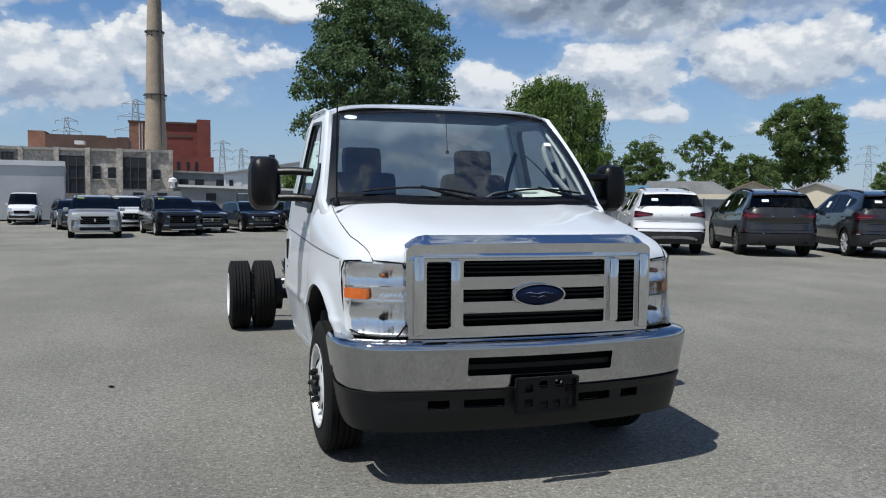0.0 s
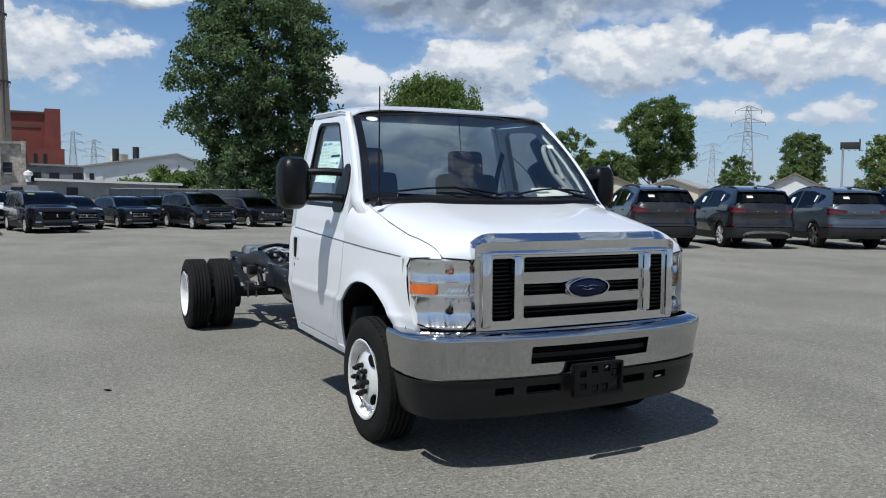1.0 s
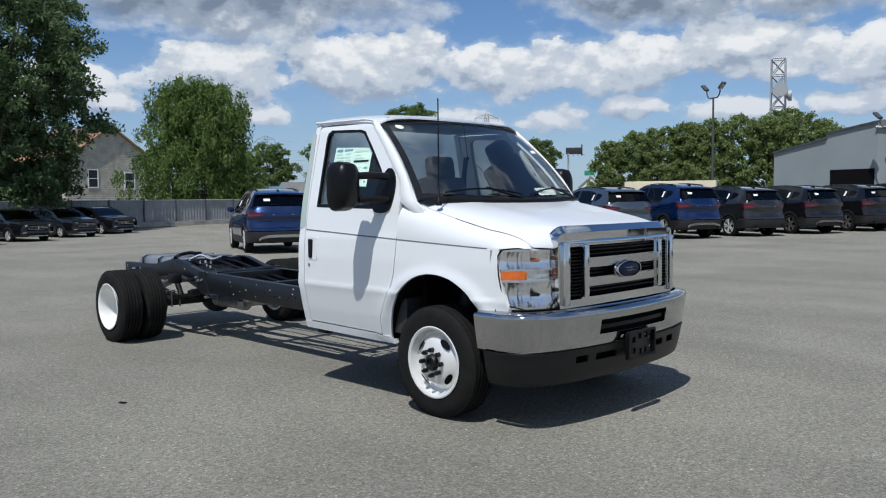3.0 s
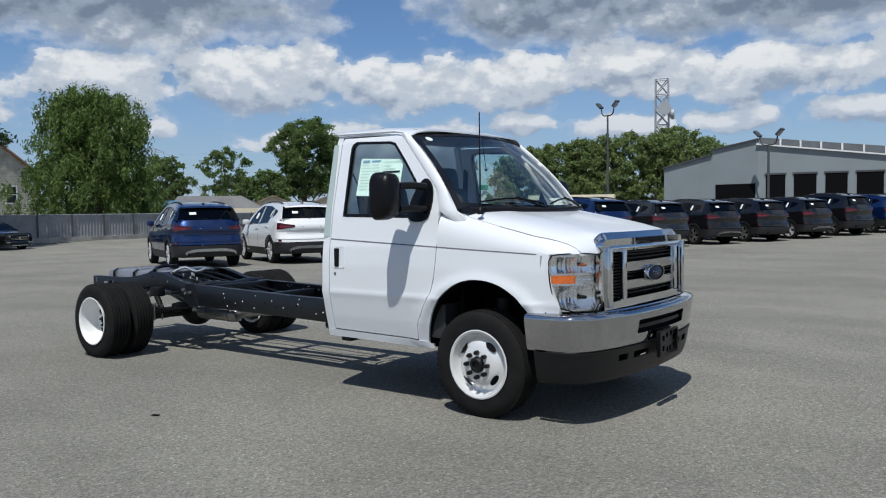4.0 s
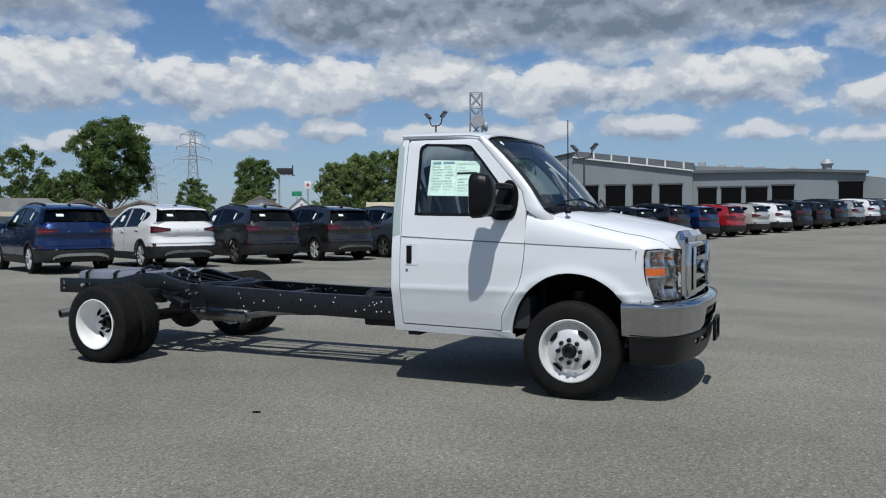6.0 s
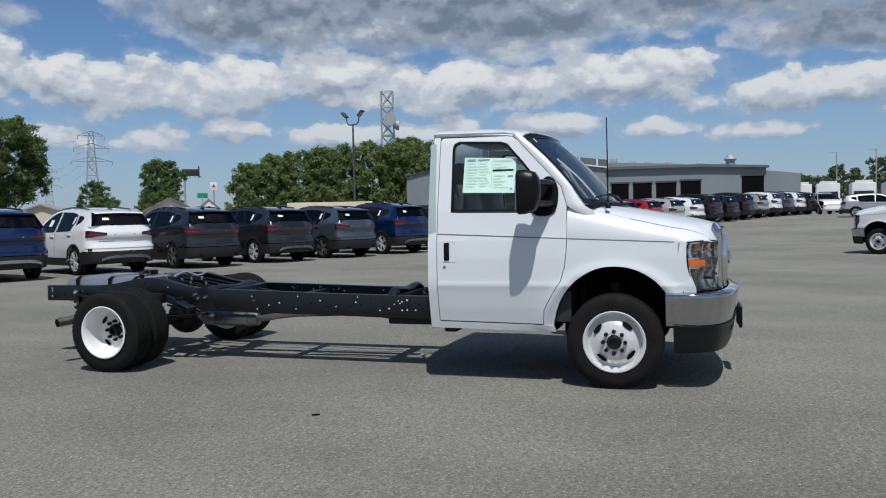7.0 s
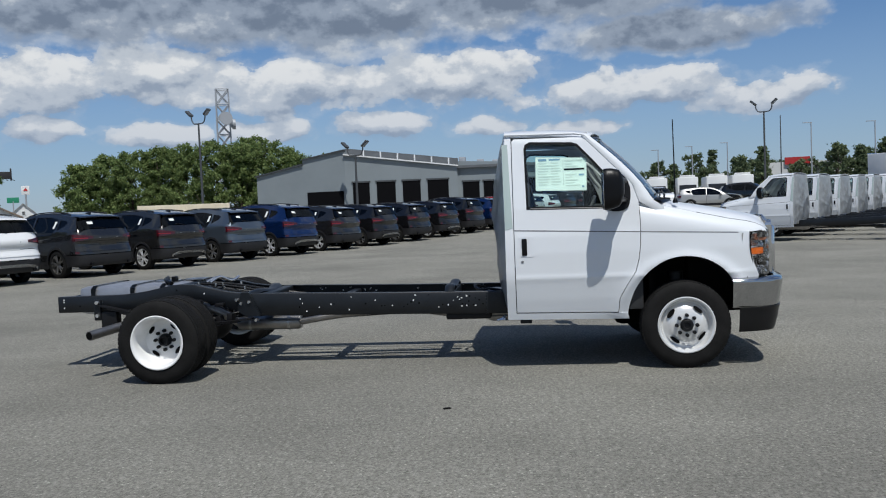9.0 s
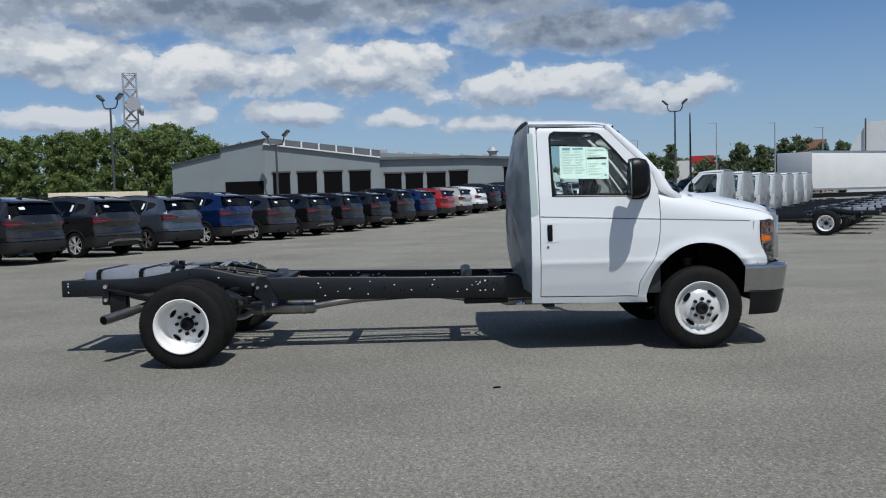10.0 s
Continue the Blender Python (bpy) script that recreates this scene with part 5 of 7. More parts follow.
    part("over_axle_pipe", tube(bmesh.new(), curve([(-0.20, 4.10, 0.375), (-0.30, 4.30, 0.52), (-0.34, 4.60, 0.60), (-0.40, 4.90, 0.50), (-0.50, 5.06, 0.445), (-0.62, 5.115, 0.428)], 28), 0.040, 12), M["muffler"], ex)
    part("tail_pipe", tube(bmesh.new(), [(-0.60, 5.108, 0.430), (-0.78, 5.172, 0.413), (-0.945, 5.232, 0.397)], 0.043, 14), M["muffler"], ex)
    # air lines, wiring and brackets packed round the axle
    rng = random.Random(21)
    for k in range(14):
        a = Vector((rng.uniform(-0.42, 0.3), rng.uniform(3.95, 4.30), rng.uniform(0.38, 0.62)))
        b = a + Vector((rng.uniform(-0.1, 0.1), rng.uniform(0.12, 0.5), rng.uniform(-0.08, 0.14)))
        mid = (a + b) / 2 + Vector((rng.uniform(-.06, .06), 0, rng.uniform(-.05, .08)))
        part("brake_line", tube(bmesh.new(), curve([a, mid, b], 10), rng.uniform(0.006, 0.013), 6), M["axle_paint"], frame_ob)
    for k in range(10):
        part("bracket", boxed((rng.uniform(-0.46, 0.1), rng.uniform(3.98, 4.28), rng.uniform(0.40, 0.62)), (rng.uniform(0.03, 0.12), rng.uniform(0.03, 0.10), rng.uniform(0.03, 0.12)), 0.008, Matrix.Rotation(rng.uniform(-0.6, 0.6), 4, "X")), M["axle_paint"], frame_ob)
    for k in range(9):
        c = Vector((rng.uniform(-0.40, -0.1), rng.uniform(3.95, 4.65), rng.uniform(0.66, 0.80)))
        part("bolt", rod(bmesh.new(), c, c + Vector((0, 0, 0.03)), 0.011, 6), M["bolt"], frame_ob)
    part("pipe_mouth", rod(bmesh.new(), (-0.93, 5.2265, 0.3985), (-0.9475, 5.2329, 0.3968), 0.037, 14), M["dark"], ex)
    bm = bmesh.new()
    box(bm, (-0.30, 1.85, 0.41), (0.18, 0.42, 0.06), 0.02)
    part("transmission_mount", bm, M["axle_paint"], frame_ob)
    part("cable_end", tube(bmesh.new(), curve([(-0.55, 1.50, 0.43), (-0.57, 1.54, 0.40), (-0.55, 1.58, 0.385), (-0.60, 1.50, 0.40)], 12), 0.012, 6), M["bolt"], frame_ob)
    part("step_bracket", boxed((-0.80, 1.32, 0.415), (0.16, 0.10, 0.035), 0.008), M["axle_paint"], frame_ob)
    # wheels
    for s in (-1, 1):
        wheel(t, s * 0.862, 0.0, s, False, M["wheel_front"], "white front wheel with oval vents and eight lug nuts")
        wheel(t, s * 1.105, 4.47, s, True, M["wheel_white"], "white deep-dished outer rear wheel")
        wheel(t, s * 0.855, 4.47, -s, True, M["wheel_white"], "inner rear wheel of the dual pair")
    return t


truck = cab_truck()
chassis(truck)


# ---- parked vehicles ----
def hatch(name, label, category, group, paint, spec, trim=None, alloy="bright", facing="rear"):
    """A five-door car or van: nose towards -y, tail at y = 0 (its own axes). spec holds its lines."""
    t = thing(name, label, category, group)
    L, top, belt, W = spec["length"], spec["top"], spec["belt"], spec["width"] / 2
    zt = lambda y: ease(y, [p[0] for p in top], [p[1] for p in top])
    zb = lambda y: ease(y, [p[0] for p in belt], [p[1] for p in belt])

    def hw(y, z):
        plan = 1 - spec.get("taper_f", 0.14) * max(0.0, (-y - (L - 0.9)) / 0.9) ** 2.2 - 0.10 * max(0.0, (0.60 + y) / 0.60) ** 2.0
        b = zb(y)
        body = ease(z, [0.2, 0.32, 0.62, 0.80, b], [0.93, 0.965, 1.0, 0.985, 0.955])
        if z > b:
            body = 0.955 - spec.get("lean", 0.20) * (z - b) / 0.62
        return W * plan * body

    floor = 0.235
    arches = []
    for yc in spec["axles"]:
        arches.append([(yc + spec["arch"] * math.cos(a), 0.335 + spec["arch"] * math.sin(a)) for a in np.linspace(math.pi + 0.28, -0.28, 15)])
    roofline = [(y, z) for y, z in top]
    outline = [(-L + 0.12, floor + 0.06)] + [p for p in arches[0] if p[1] > floor] + [p for p in arches[1] if p[1] > floor] + [(-0.14, floor + 0.10)]
    edge = [(y * 0.994, z - 0.028) for y, z in reversed(roofline)]
    if spec.get("own_tail"):
        outline[-1] = (-0.50, floor + 0.10)
        edge = [(-0.50, 1.16), (-0.20, 1.175)] + [p for p in edge if p[1] > 1.19]
    outline += [(min(-0.06, y), z) for y, z in edge]
    windows = spec["windows"]
    for s in (-1, 1):
        bm = sheet(outline, windows, lambda y, z: (s * hw(y, z), y, z), (0.16, 0.09), 0.03)
        part("body_side", bm, paint, t)
        for w in windows:
            part("side_window", sheet(w, [], lambda y, z: (s * (hw(y, z) - 0.012), y, z), (0.3, 0.2)), M["suv_glass"], t)
        if facing:
            edge_line = spec["cladding"]
            for yc in spec["axles"]:
                arc = [(yc + (spec["arch"] + d) * math.cos(a), 0.335 + (spec["arch"] + d) * math.sin(a)) for d in (0.0,) for a in np.linspace(math.pi + 0.2, -0.2, 15)]
                arc2 = [(yc + (spec["arch"] + 0.055) * math.cos(a), 0.335 + (spec["arch"] + 0.055) * math.sin(a)) for a in np.linspace(-0.2, math.pi + 0.2, 15)]
                part("arch_trim", sheet(arc + arc2, [], lambda y, z: (s * (hw(y, z) + 0.006), y, z), (0.2, 0.2), 0.02), M["grey_plastic"], t)
            y0, y1 = spec["axles"][0] + spec["arch"] + 0.05, spec["axles"][1] - spec["arch"] - 0.05
            part("sill_trim", sheet([(y0, floor - 0.01), (y1, floor - 0.01), (y1, edge_line), (y0, edge_line)], [], lambda y, z: (s * (hw(y, z) + 0.006), y, z), (0.3, 0.1), 0.03), M["grey_plastic"], t)
            for yy in spec["doors"]:
                part("door_gap", sheet([(yy - 0.006, 0.40), (yy + 0.006, 0.40), (yy + 0.006, zb(yy)), (yy - 0.006, zb(yy))], [], lambda y, z: (s * (hw(y, z) + 0.0015), y, z), (0.5, 0.1)), M["dark"], t)
            for yy in spec["handles"]:
                part("door_handle", boxed((s * (hw(yy, zb(yy) - 0.10) + 0.012), yy, zb(yy) - 0.10), (0.03, 0.20, 0.03), 0.01), paint, t)
            part("roof_rail", tube(bmesh.new(), [(s * (hw(y, zt(y)) - 0.09), y, zt(y) + 0.015) for y in np.linspace(*spec["rails"], 10)], 0.016, 6), M["grey_plastic"], t)
        ym = spec["mirror"]
        part("wing_mirror", boxed((s * (hw(ym, zb(ym)) + 0.10), ym, zb(ym) + 0.09), (0.20, 0.13, 0.15), 0.05), paint, t)
        # window surround
        for w in windows:
            cy, cz = sum(p[0] for p in w) / len(w), sum(p[1] for p in w) / len(w)
            big = [(cy + (y - cy) * 1.03, cz + (z - cz) * 1.10) for y, z in w]
            part("window_frame", sheet(big, [w], lambda y, z: (s * (hw(y, z) + 0.002), y, z), (0.4, 0.3)), M["black_gloss"], t)
    # the skin over the top, front and tail: painted runs and glazed runs
    def run(y0, y1, name, mat, lift=0.0, inset=0.0, n=None):
        path = [p for p in roofline if min(y0, y1) < p[0] < max(y0, y1)]
        pts = [(y0, zt(y0))] + path + [(y1, zt(y1))]
        rows = []
        for y, z in pts:
            w = hw(min(-0.06, y), z - 0.028) - inset
            rows.append([(u * w, y, z + lift - 0.028 * abs(u) ** 8 + 0.012 * (1 - u * u)) for u in np.linspace(-1, 1, 13)])
        part(name, grid(bmesh.new(), rows), mat, t, smooth=35)
    own = spec.get("own_tail", False)
    for y0, y1, nm, mat in spec["runs"]:
        if own and nm == "tailgate":
            continue
        run(y0, y1, nm, paint if mat == "paint" else M[mat])
    # face and tail below the skin's ends
    for yy, sgn in ((-L, -1), (0.0, 1))[:1 if own else 2]:
        z_hi = zt(yy) + 0.0
        rows = []
        for z, d in ((z_hi - 0.0, 0.0), (z_hi - 0.10, -0.005), ((z_hi + 0.45) / 2, 0.0), (0.48, 0.035), (0.36, 0.03), (0.26, -0.05)):
            w = hw(yy * 0.995 - (0.06 if sgn > 0 else -0.06), z - 0.02)
            rows.append([(u * w, yy + sgn * d - sgn * 0.16 * abs(u) ** 4, z) for u in np.linspace(-1, 1, 13)])
        part("tail_panel" if sgn > 0 else "nose_panel", grid(bmesh.new(), rows), paint, t, smooth=35)
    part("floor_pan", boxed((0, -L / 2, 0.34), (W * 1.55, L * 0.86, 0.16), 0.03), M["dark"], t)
    # black block added in place of seats, so the cabin looks shaded through the glass
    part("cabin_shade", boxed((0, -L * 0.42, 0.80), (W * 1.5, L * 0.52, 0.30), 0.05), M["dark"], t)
    # wheels
    for yc in spec["axles"]:
        for s in (-1, 1):
            hub = new("wheel")
            hub.parent, hub.location = t, (s * (W - 0.125), yc, 0.344)
            if s > 0:
                hub.rotation_euler = (0, 0, math.pi)
            bm = lathe(bmesh.new(), [(-0.08, 0.235), (-0.112, 0.255), (-0.108, 0.318), (-0.085, 0.350), (0.085, 0.350), (0.108, 0.318), (0.1, 0.235)], (0, 0, 0), "x", 28)
            part("tyre", bm, M["tyre"], hub)
            bm = lathe(bmesh.new(), [(-0.085, 0.236), (-0.098, 0.246), (-0.095, 0.226), (-0.03, 0.215), (0.06, 0.205)], (0, 0, 0), "x", 28)
            for k in range(10):
                a = 2 * math.pi * (k // 2) / 5 + (0.20 if k % 2 else -0.20)
                tube(bm, [(-0.080, 0.05 * math.cos(a), 0.05 * math.sin(a)), (-0.100, 0.232 * math.cos(a * 1.0), 0.232 * math.sin(a))], 0.020, 5)
            rod(bm, (-0.05, 0, 0), (-0.085, 0, 0), 0.06, 14)
            part("alloy_rim", bm, M["alloy"] if alloy == "bright" else M["muffler"], hub)
            part("brake", lathe(bmesh.new(), [(-0.02, 0.0), (-0.02, 0.21)], (0, 0, 0), "x", 20), M["dark"], hub)
    return t, hw, zt, zb


SUV = dict(own_tail=True, length=4.58, width=1.88, taper_f=0.16, lean=0.33, arch=0.385, axles=(-3.65, -0.94), cladding=0.42, mirror=-3.02, rails=(-2.75, -0.75), doors=(-3.02, -2.05), handles=(-2.20, -1.22),
           top=[(-4.58, 0.72), (-4.52, 0.86), (-4.38, 0.97), (-4.05, 1.05), (-3.52, 1.10), (-3.42, 1.13), (-3.05, 1.34), (-2.72, 1.52), (-2.45, 1.60), (-2.05, 1.645), (-1.6, 1.650), (-1.1, 1.625), (-0.66, 1.575), (-0.42, 1.530), (-0.36, 1.500), (-0.13, 1.20), (-0.05, 1.05), (0.0, 0.90)],
           belt=[(-4.58, 0.80), (-3.5, 1.00), (-2.0, 1.045), (-0.9, 1.10), (0, 1.12)],
           windows=[[(-3.12, 1.055), (-2.10, 1.075), (-2.10, 1.545), (-2.40, 1.505), (-2.70, 1.40), (-2.95, 1.25)], [(-2.02, 1.078), (-1.16, 1.105), (-1.02, 1.30), (-1.06, 1.465), (-1.40, 1.52), (-2.02, 1.535)], [(-0.98, 1.20), (-0.70, 1.30), (-0.62, 1.38), (-0.72, 1.425), (-0.96, 1.448)]],
           runs=[(-4.58, -3.45, "bonnet", "paint"), (-3.45, -2.52, "windscreen", "suv_glass"), (-2.52, -0.42, "roof", "paint"), (-0.36, -0.135, "rear_window", "suv_glass"), (-0.42, -0.36, "spoiler", "black_gloss"), (-0.135, 0.0, "tailgate", "paint")])


def crossover(colour, words, brightwork=False, alloy="bright"):
    t, hw, zt, zb = hatch("parked_crossover", words, "car", "crossovers in a row", PAINTS[colour], SUV, alloy=alloy)
    def tail(run, z, out=0.0):
        """The tail's skin: run goes from -1 on one flank round the back to 1 on the other."""
        a = run * math.pi / 2
        w = hw(-0.56, z) + 0.004 + out
        back = ease(z, [0.24, 0.32, 0.46, 0.60, 0.66, 0.70, 0.80, 0.87, 0.93, 1.02, 1.10, 1.21], [-0.07, 0.025, 0.055, 0.045, 0.030, 0.015, -0.035, -0.035, 0.0, -0.006, -0.055, -0.120]) + out
        return math.copysign(abs(math.sin(a)) ** 0.60, a) * w, -0.54 + (back + 0.54) * abs(math.cos(a)) ** 0.60, z

    def skin(name, runs, zs, mat, parent, out=0.0, thick=0.012, words=""):
        bm = grid(bmesh.new(), [[tail(r, z, out) for r in runs] for z in zs])
        bmesh.ops.recalc_face_normals(bm, faces=bm.faces)
        if thick:
            inward(bm, thick, (0, -1, 0))
        return part(name, bm, mat, parent, words, smooth=40)
    ring = [math.copysign(abs(k / 18) ** 1.0, k) for k in range(-18, 19)]
    skin("tailgate_skin", ring, (0.585, 0.62, 0.68, 0.74, 0.80, 0.84, 0.87, 0.90, 0.93, 0.98, 1.02, 1.06, 1.10, 1.15, 1.20), PAINTS[colour], t)
    # step over the bumper and the shoulder fold under the lamps
    skin("bumper_step", [r * 0.86 for r in ring], (0.705, 0.690, 0.672, 0.660), PAINTS[colour], t, 0.014, 0.01)
    skin("shoulder_fold", [r * 0.80 for r in ring], (0.902, 0.890, 0.876), PAINTS[colour], t, 0.010, 0.008)
    for s in (-1, 1):
        # tail lamps wrap round the corner, wider outside
        rows = [[tail(s * r, 1.0 + f * (0.030 + 0.052 * min(1, (r - 0.22) / 0.4)), 0.014) for f in (-1, -0.4, 0.3, 1)] for r in np.linspace(0.22, 0.84, 16)]
        bm = grid(bmesh.new(), rows)
        bmesh.ops.recalc_face_normals(bm, faces=bm.faces)
        inward(bm, 0.03, (-s * 0.7, -0.7, 0))
        lamp = part("tail_lamp", bm, M["red_lens"], t, "dark red tail lamp")
        rows = [[tail(s * r, 0.985 + f * 0.012, 0.0165) for f in (-1, 1)] for r in np.linspace(0.34, 0.78, 14)]
        part("lamp_strip", grid(bmesh.new(), rows), M["red_glow"], lamp)
        rows = [[tail(s * r, z, 0.012) for r in np.linspace(0.60, 0.74, 6)] for z in (0.60, 0.66, 0.70)]
        part("reflector", grid(bmesh.new(), rows), M["red_lens"], t)
        part("exhaust_tip", rod(bmesh.new(), (s * 0.58, -0.12, 0.345), (s * 0.58, 0.045, 0.345), 0.040, 14), M["black_plastic"], t)
    skin("boot_gap", [r * 0.40 for r in ring], (0.815, 0.825), M["dark"], t, 0.0015, 0)
    skin("plate_recess", [r * 0.075 for r in ring], (0.80, 0.86, 0.90), PAINTS[colour], t, 0.003, 0)
    bumper = skin("rear_bumper", ring, (0.565, 0.545, 0.50, 0.44, 0.38, 0.335, 0.30, 0.285), M["grey_plastic"], t, 0.006, 0.02)
    if brightwork:
        rows = [[(u * 0.66, 0.074 - 0.05 * abs(u) ** 4, z - 0.08 * abs(u) ** 5) for u in np.linspace(-1, 1, 17)] for z in (0.485, 0.415)]
        bm = grid(bmesh.new(), rows)
        bmesh.ops.solidify(bm, geom=bm.faces[:], thickness=0.02)
        part("skid_plate", bm, M["satin_chrome"], bumper, "silver skid plate")
    for k in range(6):
        part("tailgate_mark", boxed((-0.26 + 0.104 * k, -0.012, 0.985), (0.045, 0.012, 0.022), 0.003), M["satin_chrome"], t)
    part("rear_wiper", tube(bmesh.new(), [(0.0, -0.10, 1.20), (0.18, -0.135, 1.245), (0.34, -0.14, 1.235)], 0.009, 5), M["black_plastic"], t)
    part("glass_sheet", boxed((0.40, -0.225, 1.36), (0.17, 0.006, 0.075), 0, Matrix.Rotation(radians(37), 4, "X")), M["paper"], t, "white sheet in the rear window")
    for y0, y1, z0, z1 in ((-1.20, -1.12, 1.25, 1.42), (-2.60, -2.40, 1.20, 1.36)):
        rows = [[(hw(y, z) - 0.004, y, z) for y in (y0 + (z - z0) * 0.2, y1 + (z - z0) * 0.2)] for z in (z0, z1)]
        part("glass_sheet", grid(bmesh.new(), rows), M["paper"], t)
    part("roof_fin", boxed((0, -0.78, 1.60), (0.05, 0.18, 0.06), 0.018), M["black_gloss"], t)
    bm = grid(bmesh.new(), [[(u * 0.66, y, z - 0.02 * u * u) for u in np.linspace(-1, 1, 11)] for y, z in ((-0.56, 1.565), (-0.30, 1.525), (-0.28, 1.505), (-0.36, 1.49))])
    part("spoiler_lip", bm, PAINTS[colour], t)
    return t


BIG = dict(SUV, own_tail=False, length=5.0, width=1.98, arch=0.41, axles=(-4.05, -1.05), lean=0.20, mirror=-3.35, rails=(-3.0, -0.6), doors=(-3.35, -2.25), handles=(-2.4, -1.4),
           top=[(-5.0, 0.78), (-4.97, 0.98), (-4.88, 1.08), (-4.5, 1.14), (-3.9, 1.18), (-3.8, 1.22), (-3.42, 1.45), (-3.10, 1.64), (-2.85, 1.71), (-2.4, 1.765), (-1.8, 1.78), (-1.1, 1.77), (-0.55, 1.74), (-0.30, 1.70), (-0.22, 1.60), (-0.08, 1.22), (-0.03, 1.05), (0.0, 0.90)],
           belt=[(-5.0, 0.90), (-3.9, 1.08), (-2.0, 1.12), (0, 1.15)],
           windows=[[(-3.45, 1.14), (-2.32, 1.15), (-2.32, 1.64), (-2.70, 1.61), (-3.0, 1.50), (-3.25, 1.34)], [(-2.22, 1.15), (-1.22, 1.16), (-1.18, 1.60), (-1.5, 1.64), (-2.22, 1.648)], [(-1.10, 1.17), (-0.42, 1.20), (-0.46, 1.52), (-0.60, 1.58), (-1.08, 1.60)]],
           runs=[(-5.0, -3.85, "bonnet", "paint"), (-3.85, -2.92, "windscreen", "suv_glass"), (-2.92, -0.30, "roof", "paint"), (-0.22, -0.075, "rear_window", "suv_glass"), (-0.30, -0.22, "spoiler", "paint"), (-0.075, 0.0, "tailgate", "paint")])


def nose_suv(colour, words, group="dark estate cars facing the lot", silver=False, chrome_face=True):
    """A big estate car whose face is what shows: grille, lamps, bumper."""
    t, hw, zt, zb = hatch("parked_suv", words, "car", group, PAINTS[colour], BIG)
    y = -5.0
    bm = bmesh.new()
    rows = [[(u * 0.52, y - 0.03 + 0.05 * abs(u) ** 3, z) for u in np.linspace(-1, 1, 11)] for z in (0.60, 0.75, 0.92)]
    bm = grid(bm, rows)
    bmesh.ops.solidify(bm, geom=bm.faces[:], thickness=0.04)
    g = part("front_grille", bm, M["dark"], t)
    for z in (0.66, 0.74, 0.82):
        part("grille_bar", grid(bmesh.new(), [[(u * 0.50, y - 0.045 + 0.05 * abs(u) ** 3, z + d) for u in np.linspace(-1, 1, 9)] for d in (0, 0.022)]), M["satin_chrome"] if chrome_face else M["grey_plastic"], g)
    part("emblem", boxed((0, y - 0.05, 0.76), (0.06, 0.02, 0.13), 0.006), M["chrome"], g)
    for s in (-1, 1):
        bm = grid(bmesh.new(), [[(s * x, yy, 0.87 + 0.06 * k - 0.03 * k * (x - 0.55)) for x, yy in ((0.55, y - 0.012), (0.70, y + 0.03), (0.82, y + 0.11), (0.88, y + 0.24))] for k in (-1, 0, 1)])
        bmesh.ops.solidify(bm, geom=bm.faces[:], thickness=0.03)
        part("headlamp", bm, M["reflector"], t)
        part("fog_lamp", boxed((s * 0.68, y + 0.01, 0.50), (0.22, 0.04, 0.06), 0.012), M["satin_chrome"], t)
    part("lower_intake", boxed((0, y - 0.02, 0.42), (1.1, 0.06, 0.12), 0.02), M["black_plastic"], t)
    part("skid_plate", boxed((0, y - 0.012, 0.315), (1.0, 0.06, 0.05), 0.015), M["satin_chrome"], t)
    if not chrome_face:
        part("windscreen_strip", grid(bmesh.new(), [[(x, -3.10 - d, 1.655 - 0.55 * d + 0.012) for x in (-0.62, -0.36)] for d in (0, 0.05)]), M["strip"], t, "yellow-green strip on the windscreen")
    return t


def place(ob, x, y, heading):
    """Sets a thing on the ground; heading: degrees to the left of +y in which its nose points."""
    ob.matrix_world = pose(x, y, lift(x, y), 0, 0, heading + 180) @ Matrix.Diagonal((1, 1, 1.06, 1))
    return ob


# the long row, tails to the lot
ROW0, ROW_STEP, ROW_HEAD = Vector((12.9, 12.5)), Vector((2.57, -1.09)), -23.0
row_cars = [("blue", True, "bright"), ("white", True, "bright"), ("grey", False, "dark"), ("grey", True, "bright"), ("slate", False, "dark"), ("blue", True, "bright"), ("grey", False, "bright"),
            ("black", True, "dark"), ("black", False, "dark"), ("black", True, "bright"), ("black", False, "dark"), ("blue", False, "dark"), ("red", False, "bright"), ("beige", False, "bright"), ("white", False, "bright"), ("black", False, "dark"),
            ("black", False, "bright"), ("black", False, "dark"), ("silver", False, "bright"), ("white", False, "bright"), ("slate", False, "dark"), ("white", False, "bright"), ("black", False, "dark")]
colour_words = dict(blue="glossy blue", white="glossy white", grey="dark grey metallic", slate="blue-grey metallic", black="glossy black", red="bright red", silver="silver metallic", beige="pale beige metallic")
made = {}
for n, (colour, bright, alloy) in enumerate(row_cars):
    at = ROW0 + ROW_STEP * (n - 2)
    key = (colour, bright, alloy)
    if key not in made:
        made[key] = place(crossover(colour, f"{colour_words[colour]} crossover parked tail out" + (" with silver skid plate" if bright else ""), bright, alloy), at.x, at.y, ROW_HEAD)
    else:
        copy_thing(made[key], pose(at.x, at.y, lift(at.x, at.y), 0, 0, ROW_HEAD + 180) @ Matrix.Diagonal((1, 1, 1.06, 1)))


